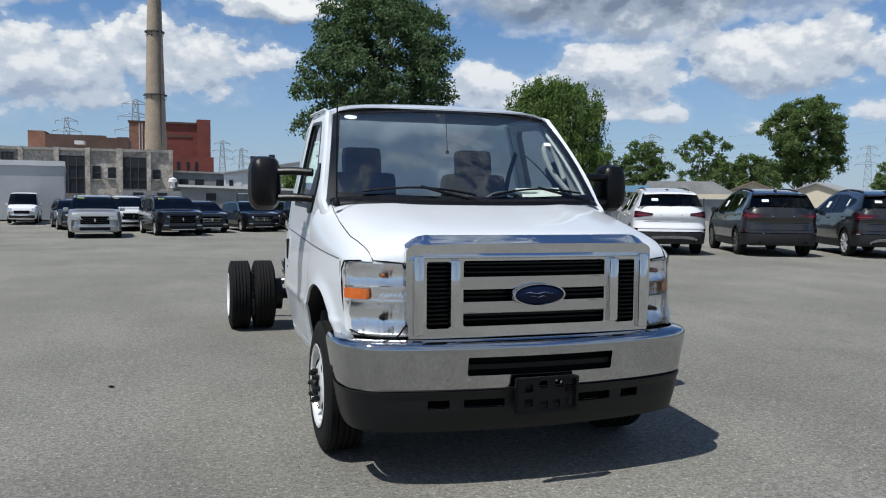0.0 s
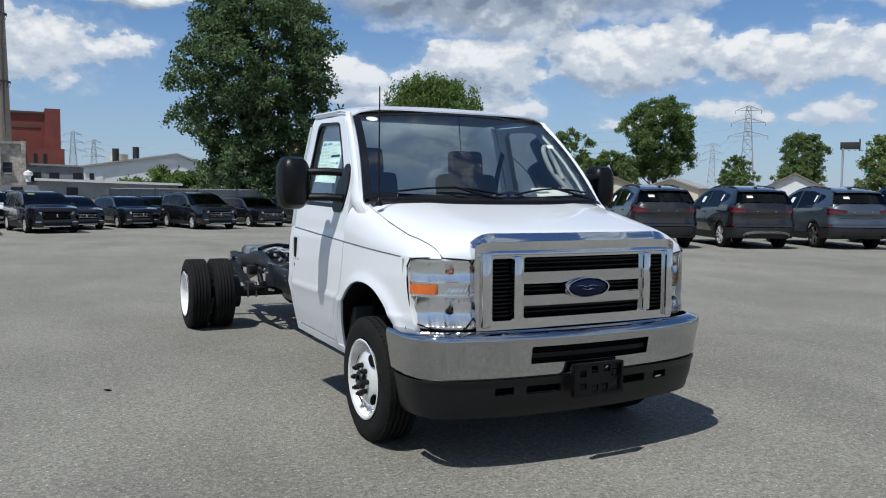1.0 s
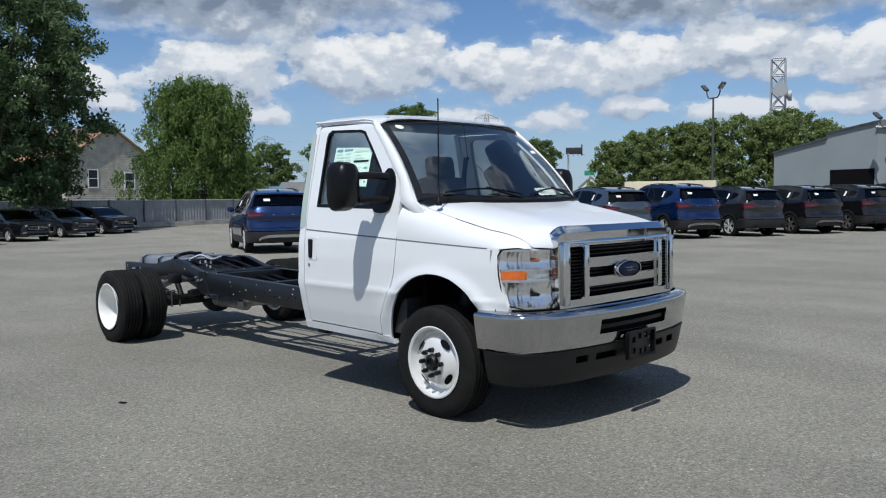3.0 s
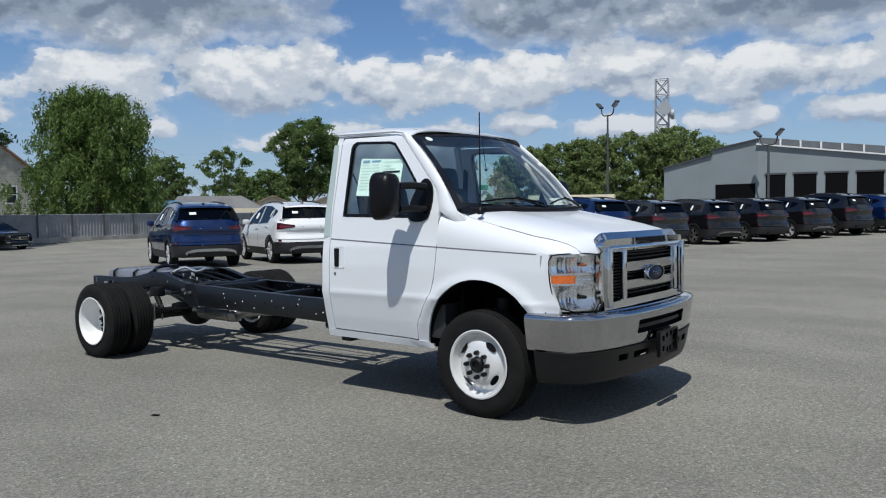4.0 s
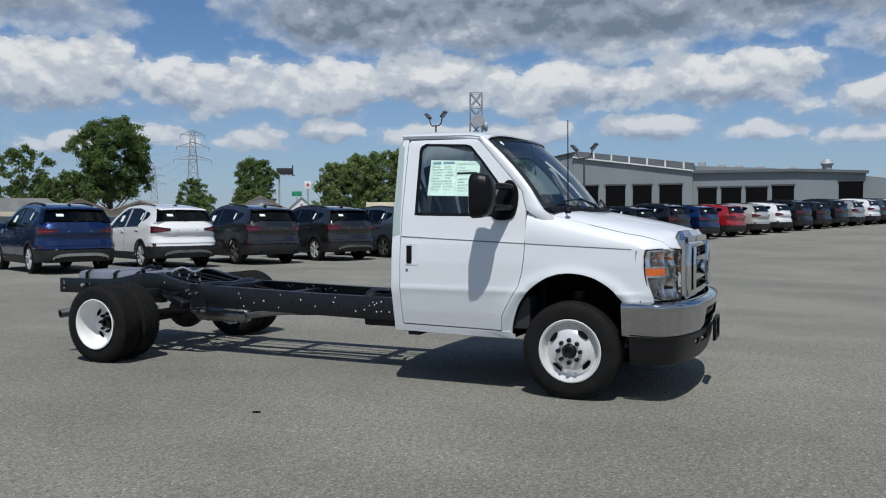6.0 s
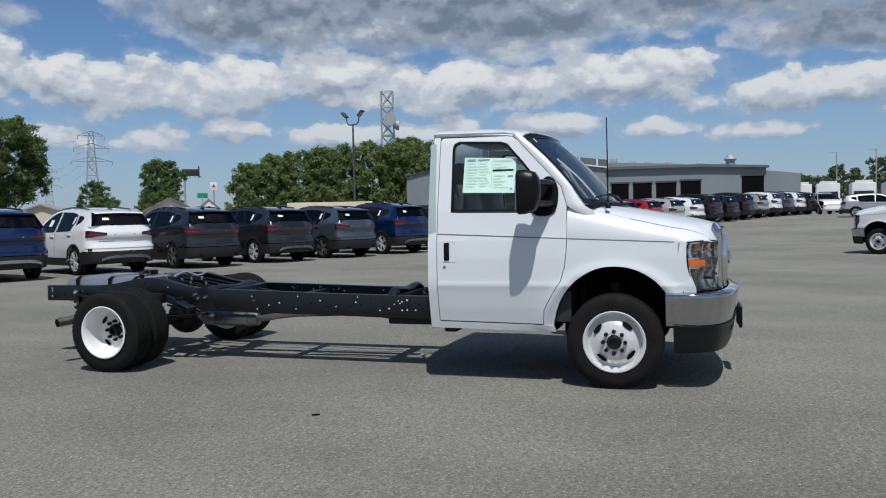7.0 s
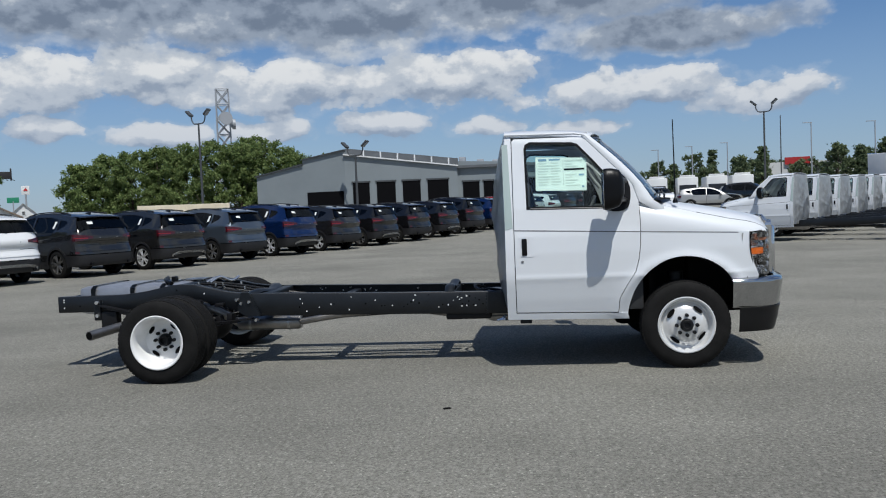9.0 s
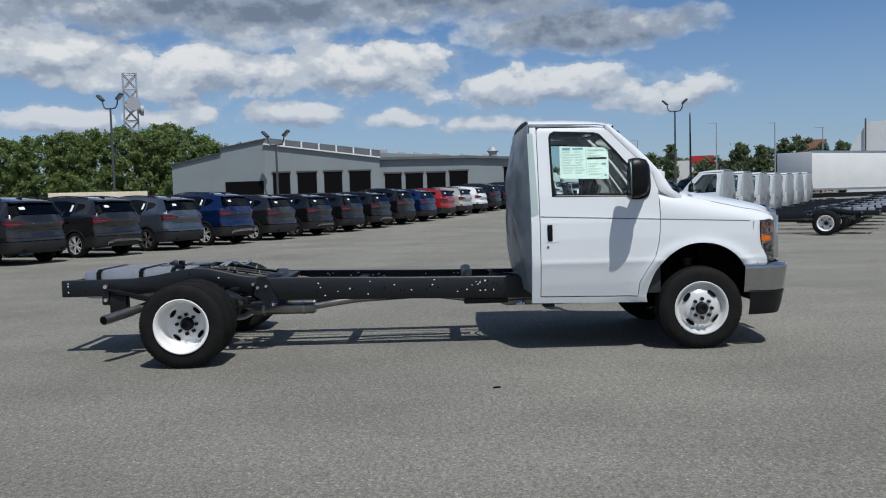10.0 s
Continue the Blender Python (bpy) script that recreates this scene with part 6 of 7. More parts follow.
# ---- the lot's edges: fence, buildings, stacks, masts ----
M.update(
    fence=surface("weathered_steel_fence", (0.27, 0.28, 0.29), 0.7, vary=0.2, scale=1.2, fine=0.1, fine_scale=20),
    concrete=surface("stained_concrete", (0.36, 0.34, 0.31), 0.9, vary=0.3, scale=1.5),
    grey_block=surface("grey_painted_block", (0.42, 0.44, 0.46), 0.85, vary=0.08, scale=0.6),
    white_trim=surface("white_metal_trim", (0.68, 0.69, 0.69), 0.6, vary=0.06, scale=1),
    stone=surface("tan_stone_panel", (0.52, 0.47, 0.41), 0.9, vary=0.35, scale=0.9, fine=0.35, fine_scale=4),
    dark_glass=surface("dark_office_glass", (0.022, 0.025, 0.03), 0.35, spec=0.3),
    brown_brick=surface("brown_brick", (0.12, 0.075, 0.06), 0.9, vary=0.2, scale=0.5, fine=0.15, fine_scale=7),
    orange_brick=surface("orange_brick", (0.30, 0.15, 0.10), 0.9, vary=0.2, scale=0.5, fine=0.15, fine_scale=7),
    red_brick=surface("red_brick", (0.205, 0.060, 0.048), 0.9, vary=0.18, scale=0.25, fine=0.1, fine_scale=3),
    stack=surface("tan_stack_brick", (0.36, 0.29, 0.22), 0.9, vary=0.15, scale=0.25, fine=0.08, fine_scale=2),
    roof_grey=surface("grey_roof_felt", (0.30, 0.30, 0.30), 0.85, vary=0.2, scale=0.8),
    roof_brown=surface("brown_shingle", (0.20, 0.155, 0.125), 0.9, vary=0.25, scale=1.2),
    roof_orange=surface("orange_brown_shingle", (0.30, 0.165, 0.105), 0.9, vary=0.25, scale=1.2),
    tarp=surface("blue_tarp", (0.16, 0.32, 0.46), 0.6, vary=0.1),
    siding=surface("weathered_cream_siding", (0.43, 0.41, 0.34), 0.8, vary=0.25, scale=1.2),
    cream=surface("cream_stucco", (0.60, 0.54, 0.42), 0.85, vary=0.08, scale=1),
    depot_wall=surface("blue_grey_wall_panel", (0.215, 0.245, 0.262), 0.7, vary=0.06, scale=0.4),
    depot_shade=surface("painted_bay_shade", (0.006, 0.006, 0.007), 0.9, spec=0.05),
    depot_roof=surface("ribbed_dark_roof", (0.14, 0.15, 0.16), 0.5, 0.2, vary=0.15, scale=0.6),
    trailer=surface("white_box_body", (0.70, 0.71, 0.71), 0.5, vary=0.04, scale=1),
    sign_black=surface("black_sign_board", (0.02, 0.02, 0.022), 0.6),
    sign_red=surface("red_sign_panel", (0.45, 0.03, 0.03), 0.5),
    sign_green=surface("green_road_sign", (0.02, 0.22, 0.12), 0.5),
)


def prism(outline, depth, origin, along, up=(0, 0, 1), out=None):
    """A wall or body: an outline of (run, height) laid along a direction from origin, carried back by depth."""
    o, a, z = Vector(origin), Vector(along).normalized(), Vector(up)
    back = Vector(out) if out else z.cross(a)
    bm = bmesh.new()
    f = [bm.verts.new(o + a * r + z * h) for r, h in outline]
    b = [bm.verts.new(v.co + back * depth) for v in f]
    bm.faces.new(f), bm.faces.new(b)
    for i in range(len(f)):
        bm.faces.new((f[i], f[(i + 1) % len(f)], b[(i + 1) % len(f)], b[i]))
    return bm


def slab(parent, name, mat, origin, along, r0, r1, z0, z1, proud, depth, label=""):
    """A rectangular piece standing proud of a wall face."""
    a = Vector(along).normalized()
    back = Vector((0, 0, 1)).cross(a)
    o = Vector(origin) - back * proud
    return part(name, prism([(r0, z0), (r1, z0), (r1, z1), (r0, z1)], depth, o, a), mat, parent, label, smooth=0)


# fence along the back of the lot
fa, fb = Vector((1.0, 38.3, 0)), Vector((40.0, 45.8, 0))
fdir = (fb - fa).normalized()
fence = thing("fence", "weathered grey steel panel fence on a concrete kerb", "fence")
part("kerb", prism([(0, 0), ((fb - fa).length, 0), ((fb - fa).length, 0.26), (0, 0.26)], 0.3, fa - Vector((0, 0.05, 0)), fdir), M["concrete"], fence)
n_pan = 18
pan = (fb - fa).length / n_pan
rng = random.Random(4)
for k in range(n_pan):
    bm = bmesh.new()
    o = fa + fdir * pan * k
    rows = []
    for j in range(41):
        r = pan * (0.01 + 0.98 * j / 40)
        rows.append([o + fdir * r + Vector((0, 0.10 + 0.018 * (j % 4 in (1, 2)), z)) for z in (0.26, 1.50 + rng.uniform(-0.01, 0.01))])
    part("panel", grid(bm, rows), M["fence"], fence, smooth=0)
    part("post", boxed(o + Vector((0, 0.06, 0.80)), (0.07, 0.07, 1.56), 0.01), M["lamp_steel"], fence)
part("top_rail", tube(bmesh.new(), [fa + Vector((0, 0.08, 1.52)), fb + Vector((0, 0.08, 1.52))], 0.03, 6), M["lattice"], fence)

# pale block building at the lot's corner
o, a = Vector((-7.85, 44.6, 0)), Vector((-1, -0.12, 0))
b = thing("block_building", "low pale grey painted block building with white parapet", "building")
L = 26.0
part("wall", prism([(0, 0), (L, 0), (L, 2.95), (0, 2.95)], -18, o, a), M["grey_block"], b, smooth=0)
part("parapet", prism([(-0.05, 2.95), (L, 2.95), (L, 3.22), (-0.05, 3.22)], -18.1, o - Vector((0, 0.08, 0)), a), M["white_trim"], b, smooth=0)

# stone-fronted office block with dark bays
o, a = Vector((-32.0, 79.6, 0)), Vector((1, 0.02, 0))
X = lambda px: 14.4 + 0.0484 * px
Z = lambda py: 5.65 - (py - 262) * 0.0494
b = thing("office_block", "tan stone-fronted office block with dark glazed bays", "building")
part("wall", prism([(0, 0), (X(312), 0), (X(312), Z(262)), (X(0), Z(258)), (0, Z(258))], 24, o, a), M["stone"], b, smooth=0)
for p0, p1, t0, t1 in ((102, 147, 274, 346), (217, 261, 275, 336), (0, 22, 270, 284)):
    bay = slab(b, "glazed_bay", M["dark_glass"], o, a, X(p0), X(p1), Z(t1), Z(t0), 0.10, 0.3)
    slab(bay, "spandrel", M["sign_black"], o, a, X(p0), X(p1), Z(t0 + 20), Z(t0 + 2), 0.16, 0.1)
    slab(bay, "spandrel", M["sign_black"], o, a, X(p0), X(p1), Z(t0 + 45), Z(t0 + 40), 0.16, 0.1)
    for q in np.linspace(p0, p1, 4):
        slab(bay, "mullion", M["lamp_steel"], o, a, X(q) - 0.04, X(q) + 0.04, Z(t1), Z(t0), 0.18, 0.1)
for p0, p1, t0, t1 in ((161, 176, 293, 318), (189, 204, 295, 316), (273, 288, 298, 317)):
    w = slab(b, "window", M["dark_glass"], o, a, X(p0), X(p1), Z(t1), Z(t0), 0.05, 0.2)
    slab(w, "sill", M["concrete"], o, a, X(p0) - 0.1, X(p1) + 0.1, Z(t1) - 0.12, Z(t1), 0.16, 0.2)
    slab(w, "sash", M["lamp_steel"], o, a, X(p0), X(p1), Z((t0 + t1) / 2) - 0.03, Z((t0 + t1) / 2) + 0.03, 0.09, 0.1)
for p0, p1 in ((148, 157), (205, 217), (262, 270), (304, 312), (30, 38), (92, 101)):
    slab(b, "pier", M["stone"], o, a, X(p0), X(p1), 0, Z(258), 0.28, 0.3)
slab(b, "cornice", M["concrete"], o, a, 0, X(313), Z(264), Z(259), 0.22, 0.4)
for p0, p1, t0, mat in ((62, 177, 234, "brown_brick"), (30, 62, 228, "orange_brick"), (177, 200, 238, "brown_brick"), (199, 222, 236, "brown_brick")):
    slab(b, "roof_block", M[mat], o + Vector((0, 5, 0)), a, X(p0), X(p1), Z(264), Z(t0) + 0.35, 0.0, 8)
for px in (70, 84, 97, 113, 128, 150, 163):
    part("roof_vent", rod(bmesh.new(), o + a * X(px) + Vector((0, 6, Z(236))), o + a * X(px) + Vector((0, 6, Z(227))), 0.12, 8), M["lattice"], b)
slab(b, "roof_plant", M["white_trim"], o + Vector((0, 3, 0)), a, X(122), X(140), Z(248), Z(241), 0, 1.5)

# red brick power house
o, a = Vector((-14.7, 225.0, 0)), Vector((1, 0.01, 0))
X = lambda px: (px - 233) * 0.1405
Z = lambda py: 20.8 - (py - 213) * 0.146
b = thing("power_house", "tall red brick power house with stepped roofline", "building")
part("wall", prism([(0, 0), (X(355), 0), (X(355), Z(213)), (0, Z(216))], 30, o, a), M["red_brick"], b, smooth=0)
slab(b, "stair_tower", M["red_brick"], o, a, X(354), X(379), 0, Z(207), 1.2, 14)
slab(b, "lower_block", M["red_brick"], o, a, X(312), X(383), 0, Z(277), 6, 6)
slab(b, "faded_bay", M["orange_brick"], o, a, X(234), X(262), 0, Z(217), 0.2, 0.4)
for px in (250, 255):
    slab(b, "pale_stripe", M["white_trim"], o, a, X(px), X(px + 1.2), 0, Z(217), 0.4, 0.4)
slab(b, "coping", M["brown_brick"], o, a, -0.3, X(355), Z(216), Z(212.5), 0.4, 1)
slab(b, "louvre_band", M["brown_brick"], o, a, X(300), X(345), Z(240), Z(236), 0.15, 0.3)
for px in (317, 334, 349):
    slab(b, "tall_window", M["dark_glass"], o, a, X(px), X(px + 5), Z(303), Z(286), 6.1, 0.3)

# stack
b = thing("chimney_stack", "tall tapered tan brick chimney stack with ring platforms", "chimney", at=(-7.3, 195.3, 0))
r = lambda z: 2.78 - 0.0272 * z
part("shaft", lathe(bmesh.new(), [(z, r(z)) for z in np.linspace(0, 72, 19)] + [(72, r(72) - 0.35), (60, 0.5)], (0, 0, 0), "z", 40), M["stack"], b)
for z in (24.2, 38.5, 55, 71.2):
    ringed = part("ring_platform", lathe(bmesh.new(), [(z, r(z)), (z, r(z) + 0.45), (z + 0.25, r(z) + 0.45), (z + 0.25, r(z))], (0, 0, 0), "z", 32), M["lamp_steel"], b)
    for k in range(10):
        ang = 2 * math.pi * k / 10
        part("stay", rod(bmesh.new(), ((r(z) + 0.42) * math.cos(ang), (r(z) + 0.42) * math.sin(ang), z), ((r(z)) * math.cos(ang), (r(z)) * math.sin(ang), z - 1.2), 0.05, 5), M["lamp_steel"], ringed)
part("ladder", boxed((1.2, -2.0, 36), (0.35, 0.08, 70), 0), M["lamp_steel"], b)

# low sheds
b = thing("low_shed", "long low grey shed with pale roof edge", "building")
o, a = Vector((-6.2, 64.8, 0)), Vector((1, -0.06, 0))
part("wall", prism([(0, 0), (14.6, 0), (14.6, 1.85), (4.4, 2.10), (4.4, 1.75), (0, 1.75)], 8, o, a), M["fence"], b, smooth=0)
part("roof", prism([(4.2, 2.1), (14.9, 1.85), (14.9, 2.02), (4.2, 2.28)], 8.6, o - Vector((0, 0.3, 0)), a), M["white_trim"], b, smooth=0)
for r0 in (0.8, 2.6, 6.4, 9.8, 12.3):
    slab(b, "window", M["dark_glass"], o, a, r0, r0 + 0.8, 1.0, 1.6, 0.04, 0.2)
part("roof_fan", lathe(bmesh.new(), [(2.0, 0.18), (2.45, 0.18), (2.5, 0.34), (2.75, 0.30), (2.9, 0.0)], (-2.4, 66, 0), "z", 16), M["white_trim"], b)
b = thing("pitched_shed", "off-white shed with slanting roof", "building")
o, a = Vector((2.35, 79.9, 0)), Vector((1, -0.09, 0))
part("wall", prism([(0, 0), (13.0, 0), (11.2, 3.9), (8.4, 4.95), (0, 3.55)], 12, o, a), M["white_trim"], b, smooth=0)
part("roof", prism([(-0.2, 3.55), (8.4, 4.95), (11.4, 3.9), (11.4, 4.05), (8.4, 5.12), (-0.2, 3.72)], 12.6, o - Vector((0, 0.3, 0)), a), M["roof_grey"], b, smooth=0)
slab(b, "end_bay", M["trailer"], o, a, 0.05, 1.7, 1.8, 3.4, 0.06, 0.2)
for r0, r1, z0, z1 in ((0.5, 0.9, 2.4, 3.0), (6.2, 7.2, 2.95, 3.12), (6.2, 7.2, 2.65, 2.80)):
    slab(b, "vent", M["dark_glass"], o, a, r0, r1, z0, z1, 0.1, 0.1)
for px, h in ((3.2, 5.6), (5.1, 5.8)):
    part("flue", rod(bmesh.new(), o + a * px + Vector((0, 4, 3.6)), o + a * px + Vector((0, 4, h)), 0.32, 12), M["sign_black"], b)
part("roof_tank", rod(bmesh.new(), o + a * 3.7 + Vector((0, 6, 3.6)), o + a * 3.7 + Vector((0, 6, 5.1)), 0.9, 16), M["cream"], b)

b = thing("flat_annexe", "grey flat-roofed annexe in front of the power house", "building")
o, a = Vector((-2.8, 96, 0)), Vector((1, -0.04, 0))
part("wall", prism([(0, 0), (7.6, 0), (7.6, 3.9), (0, 4.1)], 10, o, a), M["fence"], b, smooth=0)
part("roof_edge", prism([(-0.1, 4.1), (7.8, 3.9), (7.8, 4.1), (-0.1, 4.3)], 10.3, o - Vector((0, 0.2, 0)), a), M["roof_grey"], b, smooth=0)
for r0 in (0.8, 2.6, 5.0):
    slab(b, "window", M["dark_glass"], o, a, r0, r0 + 1.0, 2.3, 3.3, 0.05, 0.2)

# gabled houses beyond the fence
def house(words, x, y, w, d, eave, ridge, turn, wall, roof, windows=()):
    h = thing("house", words, "house", "houses beyond the lot", (x, y, 0), turn)
    part("wall", prism([(-w / 2, 0), (w / 2, 0), (w / 2, eave), (0, ridge), (-w / 2, eave)], d, (0, 0, 0), (1, 0, 0)), M[wall], h, smooth=0)
    for s in (-1, 1):
        bm = prism([(0, ridge + 0.02), (s * (w / 2 + 0.4), eave - 0.4 * (ridge - eave) / (w / 2)), (s * (w / 2 + 0.4), eave + 0.18 - 0.4 * (ridge - eave) / (w / 2)), (0, ridge + 0.22)], d + 0.8, (0, -0.4, 0), (1, 0, 0))
        part("roof", bm, M[roof], h, smooth=0)
    n = int(ridge / 0.24)
    for k in range(n):
        z = 0.24 * k
        half = w / 2 if z < eave else w / 2 * (ridge - z) / (ridge - eave)
        if half > 0.2 and wall == "siding":
            part("siding_board", boxed((0, -0.012, z + 0.12), (2 * half - 0.02, 0.03, 0.235), 0, Matrix.Rotation(radians(-13), 4, "X")), M[wall], h, smooth=0)
    for wx, wz, ww, wh in windows:
        win = part("window", boxed((wx, -0.03, wz), (ww, 0.10, wh), 0), M["dark_glass"], h)
        for s in (-1, 1):
            part("frame", boxed((wx + s * ww / 2, -0.05, wz), (0.12, 0.14, wh + 0.2), 0), M["white_trim"], win)
            part("frame", boxed((wx, -0.05, wz + s * wh / 2), (ww, 0.14, 0.12), 0), M["white_trim"], win)
        part("frame", boxed((wx, -0.05, wz), (ww, 0.13, 0.06), 0), M["white_trim"], win)
    return h


hs = house("pale yellow clapboard house with orange-brown gable roof", 32.7, 84.8, 10.4, 12, 6.0, 9.6, 8, "siding", "roof_orange", [(-2.2, 4.0, 1.1, 1.9), (2.1, 3.8, 1.2, 1.8)])
house("cream house with brown roof", 66, 80, 9, 9, 1.9, 3.7, -40, "cream", "roof_brown")
house("cream gabled house end", 72, 76, 7, 8, 2.4, 3.6, -55, "cream", "roof_grey")
house("white house with grey roof far beyond the lot", 78.2, 62.0, 6, 6, 2.6, 4.1, -50, "white_trim", "roof_brown")
b = thing("flat_store", "low building with long pale grey roof", "building")
o, a = Vector((45.6, 72.4, 0)), Vector((0.79, -0.61, 0))
part("wall", prism([(0, 0), (9, 0), (9, 2.1), (0, 2.1)], 8, o, a), M["cream"], b, smooth=0)
part("roof", prism([(-0.4, 2.1), (9.6, 2.1), (7.2, 3.45), (0.6, 3.45)], 8, o, a), M["roof_grey"], b, smooth=0)
b = thing("tarp_shelter", "low shelter under a faded blue tarp roof", "shelter")
o = Vector((41.6, 74.6, 0))
part("roof", prism([(0, 2.3), (5.6, 2.3), (5.2, 3.0), (0.8, 2.9)], 5, o, a), M["tarp"], b, smooth=0)
for r0 in (0.3, 2.8, 5.2):
    part("post", rod(bmesh.new(), o + a * r0, o + a * r0 + Vector((0, 0, 2.32)), 0.06, 6), M["lamp_steel"], b)

# service building with open bays
b = thing("service_building", "blue-grey service building with a row of dark open bays", "building")
A, u, n = Vector((69.0, 18.7, 0)), Vector((0.10, -0.995, 0)), Vector((0.995, 0.10, 0))
part("main_wall", prism([(0, 0), (10.8, 0), (10.8, 5.6), (0, 7.1)], 30, A, u, out=n), M["depot_wall"], b, smooth=0)
part("end_wall", prism([(0, 0), (9.4, 0), (9.4, 5.35), (4.4, 6.3), (4.4, 6.75), (0, 7.45)], 24, A, (0.16, 0.987, 0), out=(0.987, -0.16, 0)), M["depot_wall"], b, smooth=0)
part("end_trim", prism([(0, 7.45), (4.4, 6.75), (4.4, 6.87), (0, 7.57)], 0.4, A - n * 0.2, (0.16, 0.987, 0), out=(0.987, -0.16, 0)), M["lamp_steel"], b, smooth=0)
part("end_trim", prism([(4.4, 6.3), (9.5, 5.33), (9.5, 5.45), (4.4, 6.42)], 0.4, A - n * 0.2, (0.16, 0.987, 0), out=(0.987, -0.16, 0)), M["lamp_steel"], b, smooth=0)
part("upper_roof", prism([(0, 7.1), (10.9, 5.65), (10.9, 6.3), (0, 7.7)], 26, A + n * 0.6, u, out=n), M["depot_roof"], b, smooth=0)
part("eave_trim", prism([(-0.1, 7.0), (10.9, 5.5), (10.9, 5.62), (-0.1, 7.13)], 0.5, A - n * 0.25, u, out=n), M["white_trim"], b, smooth=0)
for r0 in np.linspace(1.8, 10.0, 6):
    part("standing_seam", boxed(A + u * r0 + n * 0.55 + Vector((0, 0, 7.38 - 0.132 * r0)), (0.10, 0.14, 0.66)), M["white_trim"], b, smooth=0)
part("low_wall", prism([(10.8, 0), (25.1, 0), (25.1, 5.15), (19.4, 5.35), (10.8, 5.35)], 26, A + n * 0.8, u, out=n), M["depot_wall"], b, smooth=0)
part("low_roof", prism([(10.7, 5.35), (19.4, 5.35), (25.3, 5.1), (25.3, 5.32), (19.4, 5.6), (10.7, 5.6)], 26.5, A + n * 0.45, u, out=n), M["depot_roof"], b, smooth=0)
part("set_back_wall", prism([(10.8, 5.5), (21, 5.5), (18, 6.0), (10.8, 6.35)], 12, A + n * 6, u, out=n), M["depot_wall"], b, smooth=0)
part("end_annexe", prism([(25.1, 0), (28.5, 0), (28.5, 4.6), (25.1, 5.0)], 14, A + n * 3, u, out=n), M["depot_wall"], b, smooth=0)
# near-black slabs on the wall paint the shade inside the open bays
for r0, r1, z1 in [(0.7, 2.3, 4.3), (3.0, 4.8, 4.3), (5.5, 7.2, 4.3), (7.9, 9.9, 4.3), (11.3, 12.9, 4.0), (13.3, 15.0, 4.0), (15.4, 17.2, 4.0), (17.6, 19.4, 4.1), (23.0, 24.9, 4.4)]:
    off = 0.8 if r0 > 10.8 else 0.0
    bay = slab(b, "open_bay", M["depot_shade"], A + n * off, u, r0, r1, 0.0, z1, 0.06, 0.3)
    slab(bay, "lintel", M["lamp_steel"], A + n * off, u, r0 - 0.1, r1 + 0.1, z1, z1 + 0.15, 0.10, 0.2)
slab(b, "side_bay", M["depot_shade"], A, Vector((-0.16, -0.987, 0)), -4.0, -0.2, 1.0, 3.6, 0.06, 0.3)
part("base_band", prism([(0, 0), (25.1, 0), (25.1, 1.0), (0, 1.0)], 0.2, A - n * 0.05, u, out=n), M["grey_block"], b, smooth=0)
for r0, h in ((11.5, 6.9), (13.4, 6.6), (15, 6.5), (17, 6.4), (20, 6.2), (22.4, 6.1)):
    part("roof_unit", boxed(A + u * r0 + n * 8 + Vector((0, 0, h - 0.4)), (0.8, 0.7, 0.7), 0.06), M["lattice"], b)
part("roof_fan", lathe(bmesh.new(), [(5.2, 0.4), (5.9, 0.4), (6.1, 0.6), (6.5, 0.3), (6.55, 0.0)], A + u * 22.3 + n * 3, "z", 16), M["lattice"], b)

# cream container behind the row
b = thing("storage_container", "cream storage container behind the parked row", "container", at=(47.2, 25.4, 0), heading=-66)
part("shell", boxed((0, 0, 1.25), (6.1, 2.4, 2.5), 0.04), M["cream"], b)
for k in range(24):
    part("rib", boxed((-2.9 + 0.25 * k, -1.21, 1.33), (0.10, 0.05, 2.2), 0.01), M["cream"], b)


# ---- lamps, masts and pylons ----
def flood_lamp(x, y, h, turn, words="tall dark lot lamp with twin flood heads on curved arms"):
    t = thing("lot_lamp", words, "street lamp", "lot lamps", (x, y, 0), turn)
    part("base", lathe(bmesh.new(), [(0, 0.35), (0.75, 0.33), (0.8, 0.28), (0.8, 0.0)], (0, 0, 0), "z", 16), M["concrete"], t)
    part("pole", lathe(bmesh.new(), [(0.7, 0.13), (h - 1.1, 0.085), (h - 1.05, 0.0)], (0, 0, 0), "z", 12), M["lamp_steel"], t)
    for s in (-1, 1):
        part("arm", tube(bmesh.new(), curve([(0, 0, h - 1.15), (s * 0.55, 0, h - 1.1), (s * 0.80, 0, h - 0.75), (s * 0.85, 0, h - 0.35)], 12), 0.06, 8), M["lamp_steel"], t)
        head = part("flood_head", boxed((s * 1.08, 0, h - 0.12), (0.75, 0.50, 0.20), 0.05, Matrix.Rotation(radians(-s * 42), 4, "Y")), M["lamp_steel"], t)
        part("lens", boxed((s * 1.12, 0, h - 0.22), (0.6, 0.40, 0.03), 0.01, Matrix.Rotation(radians(-s * 42), 4, "Y")), M["lattice"], head)
    return t


flood_lamp(66.5, 32.0, 11.6, 70)
flood_lamp(83.1, -24.2, 11.6, 60)
flood_lamp(66.6, 17.1, 7.9, 70, "lot lamp with two square flood heads by the service building")


def strut(bm, a, b, r):
    rod(bm, a, b, r, 4)


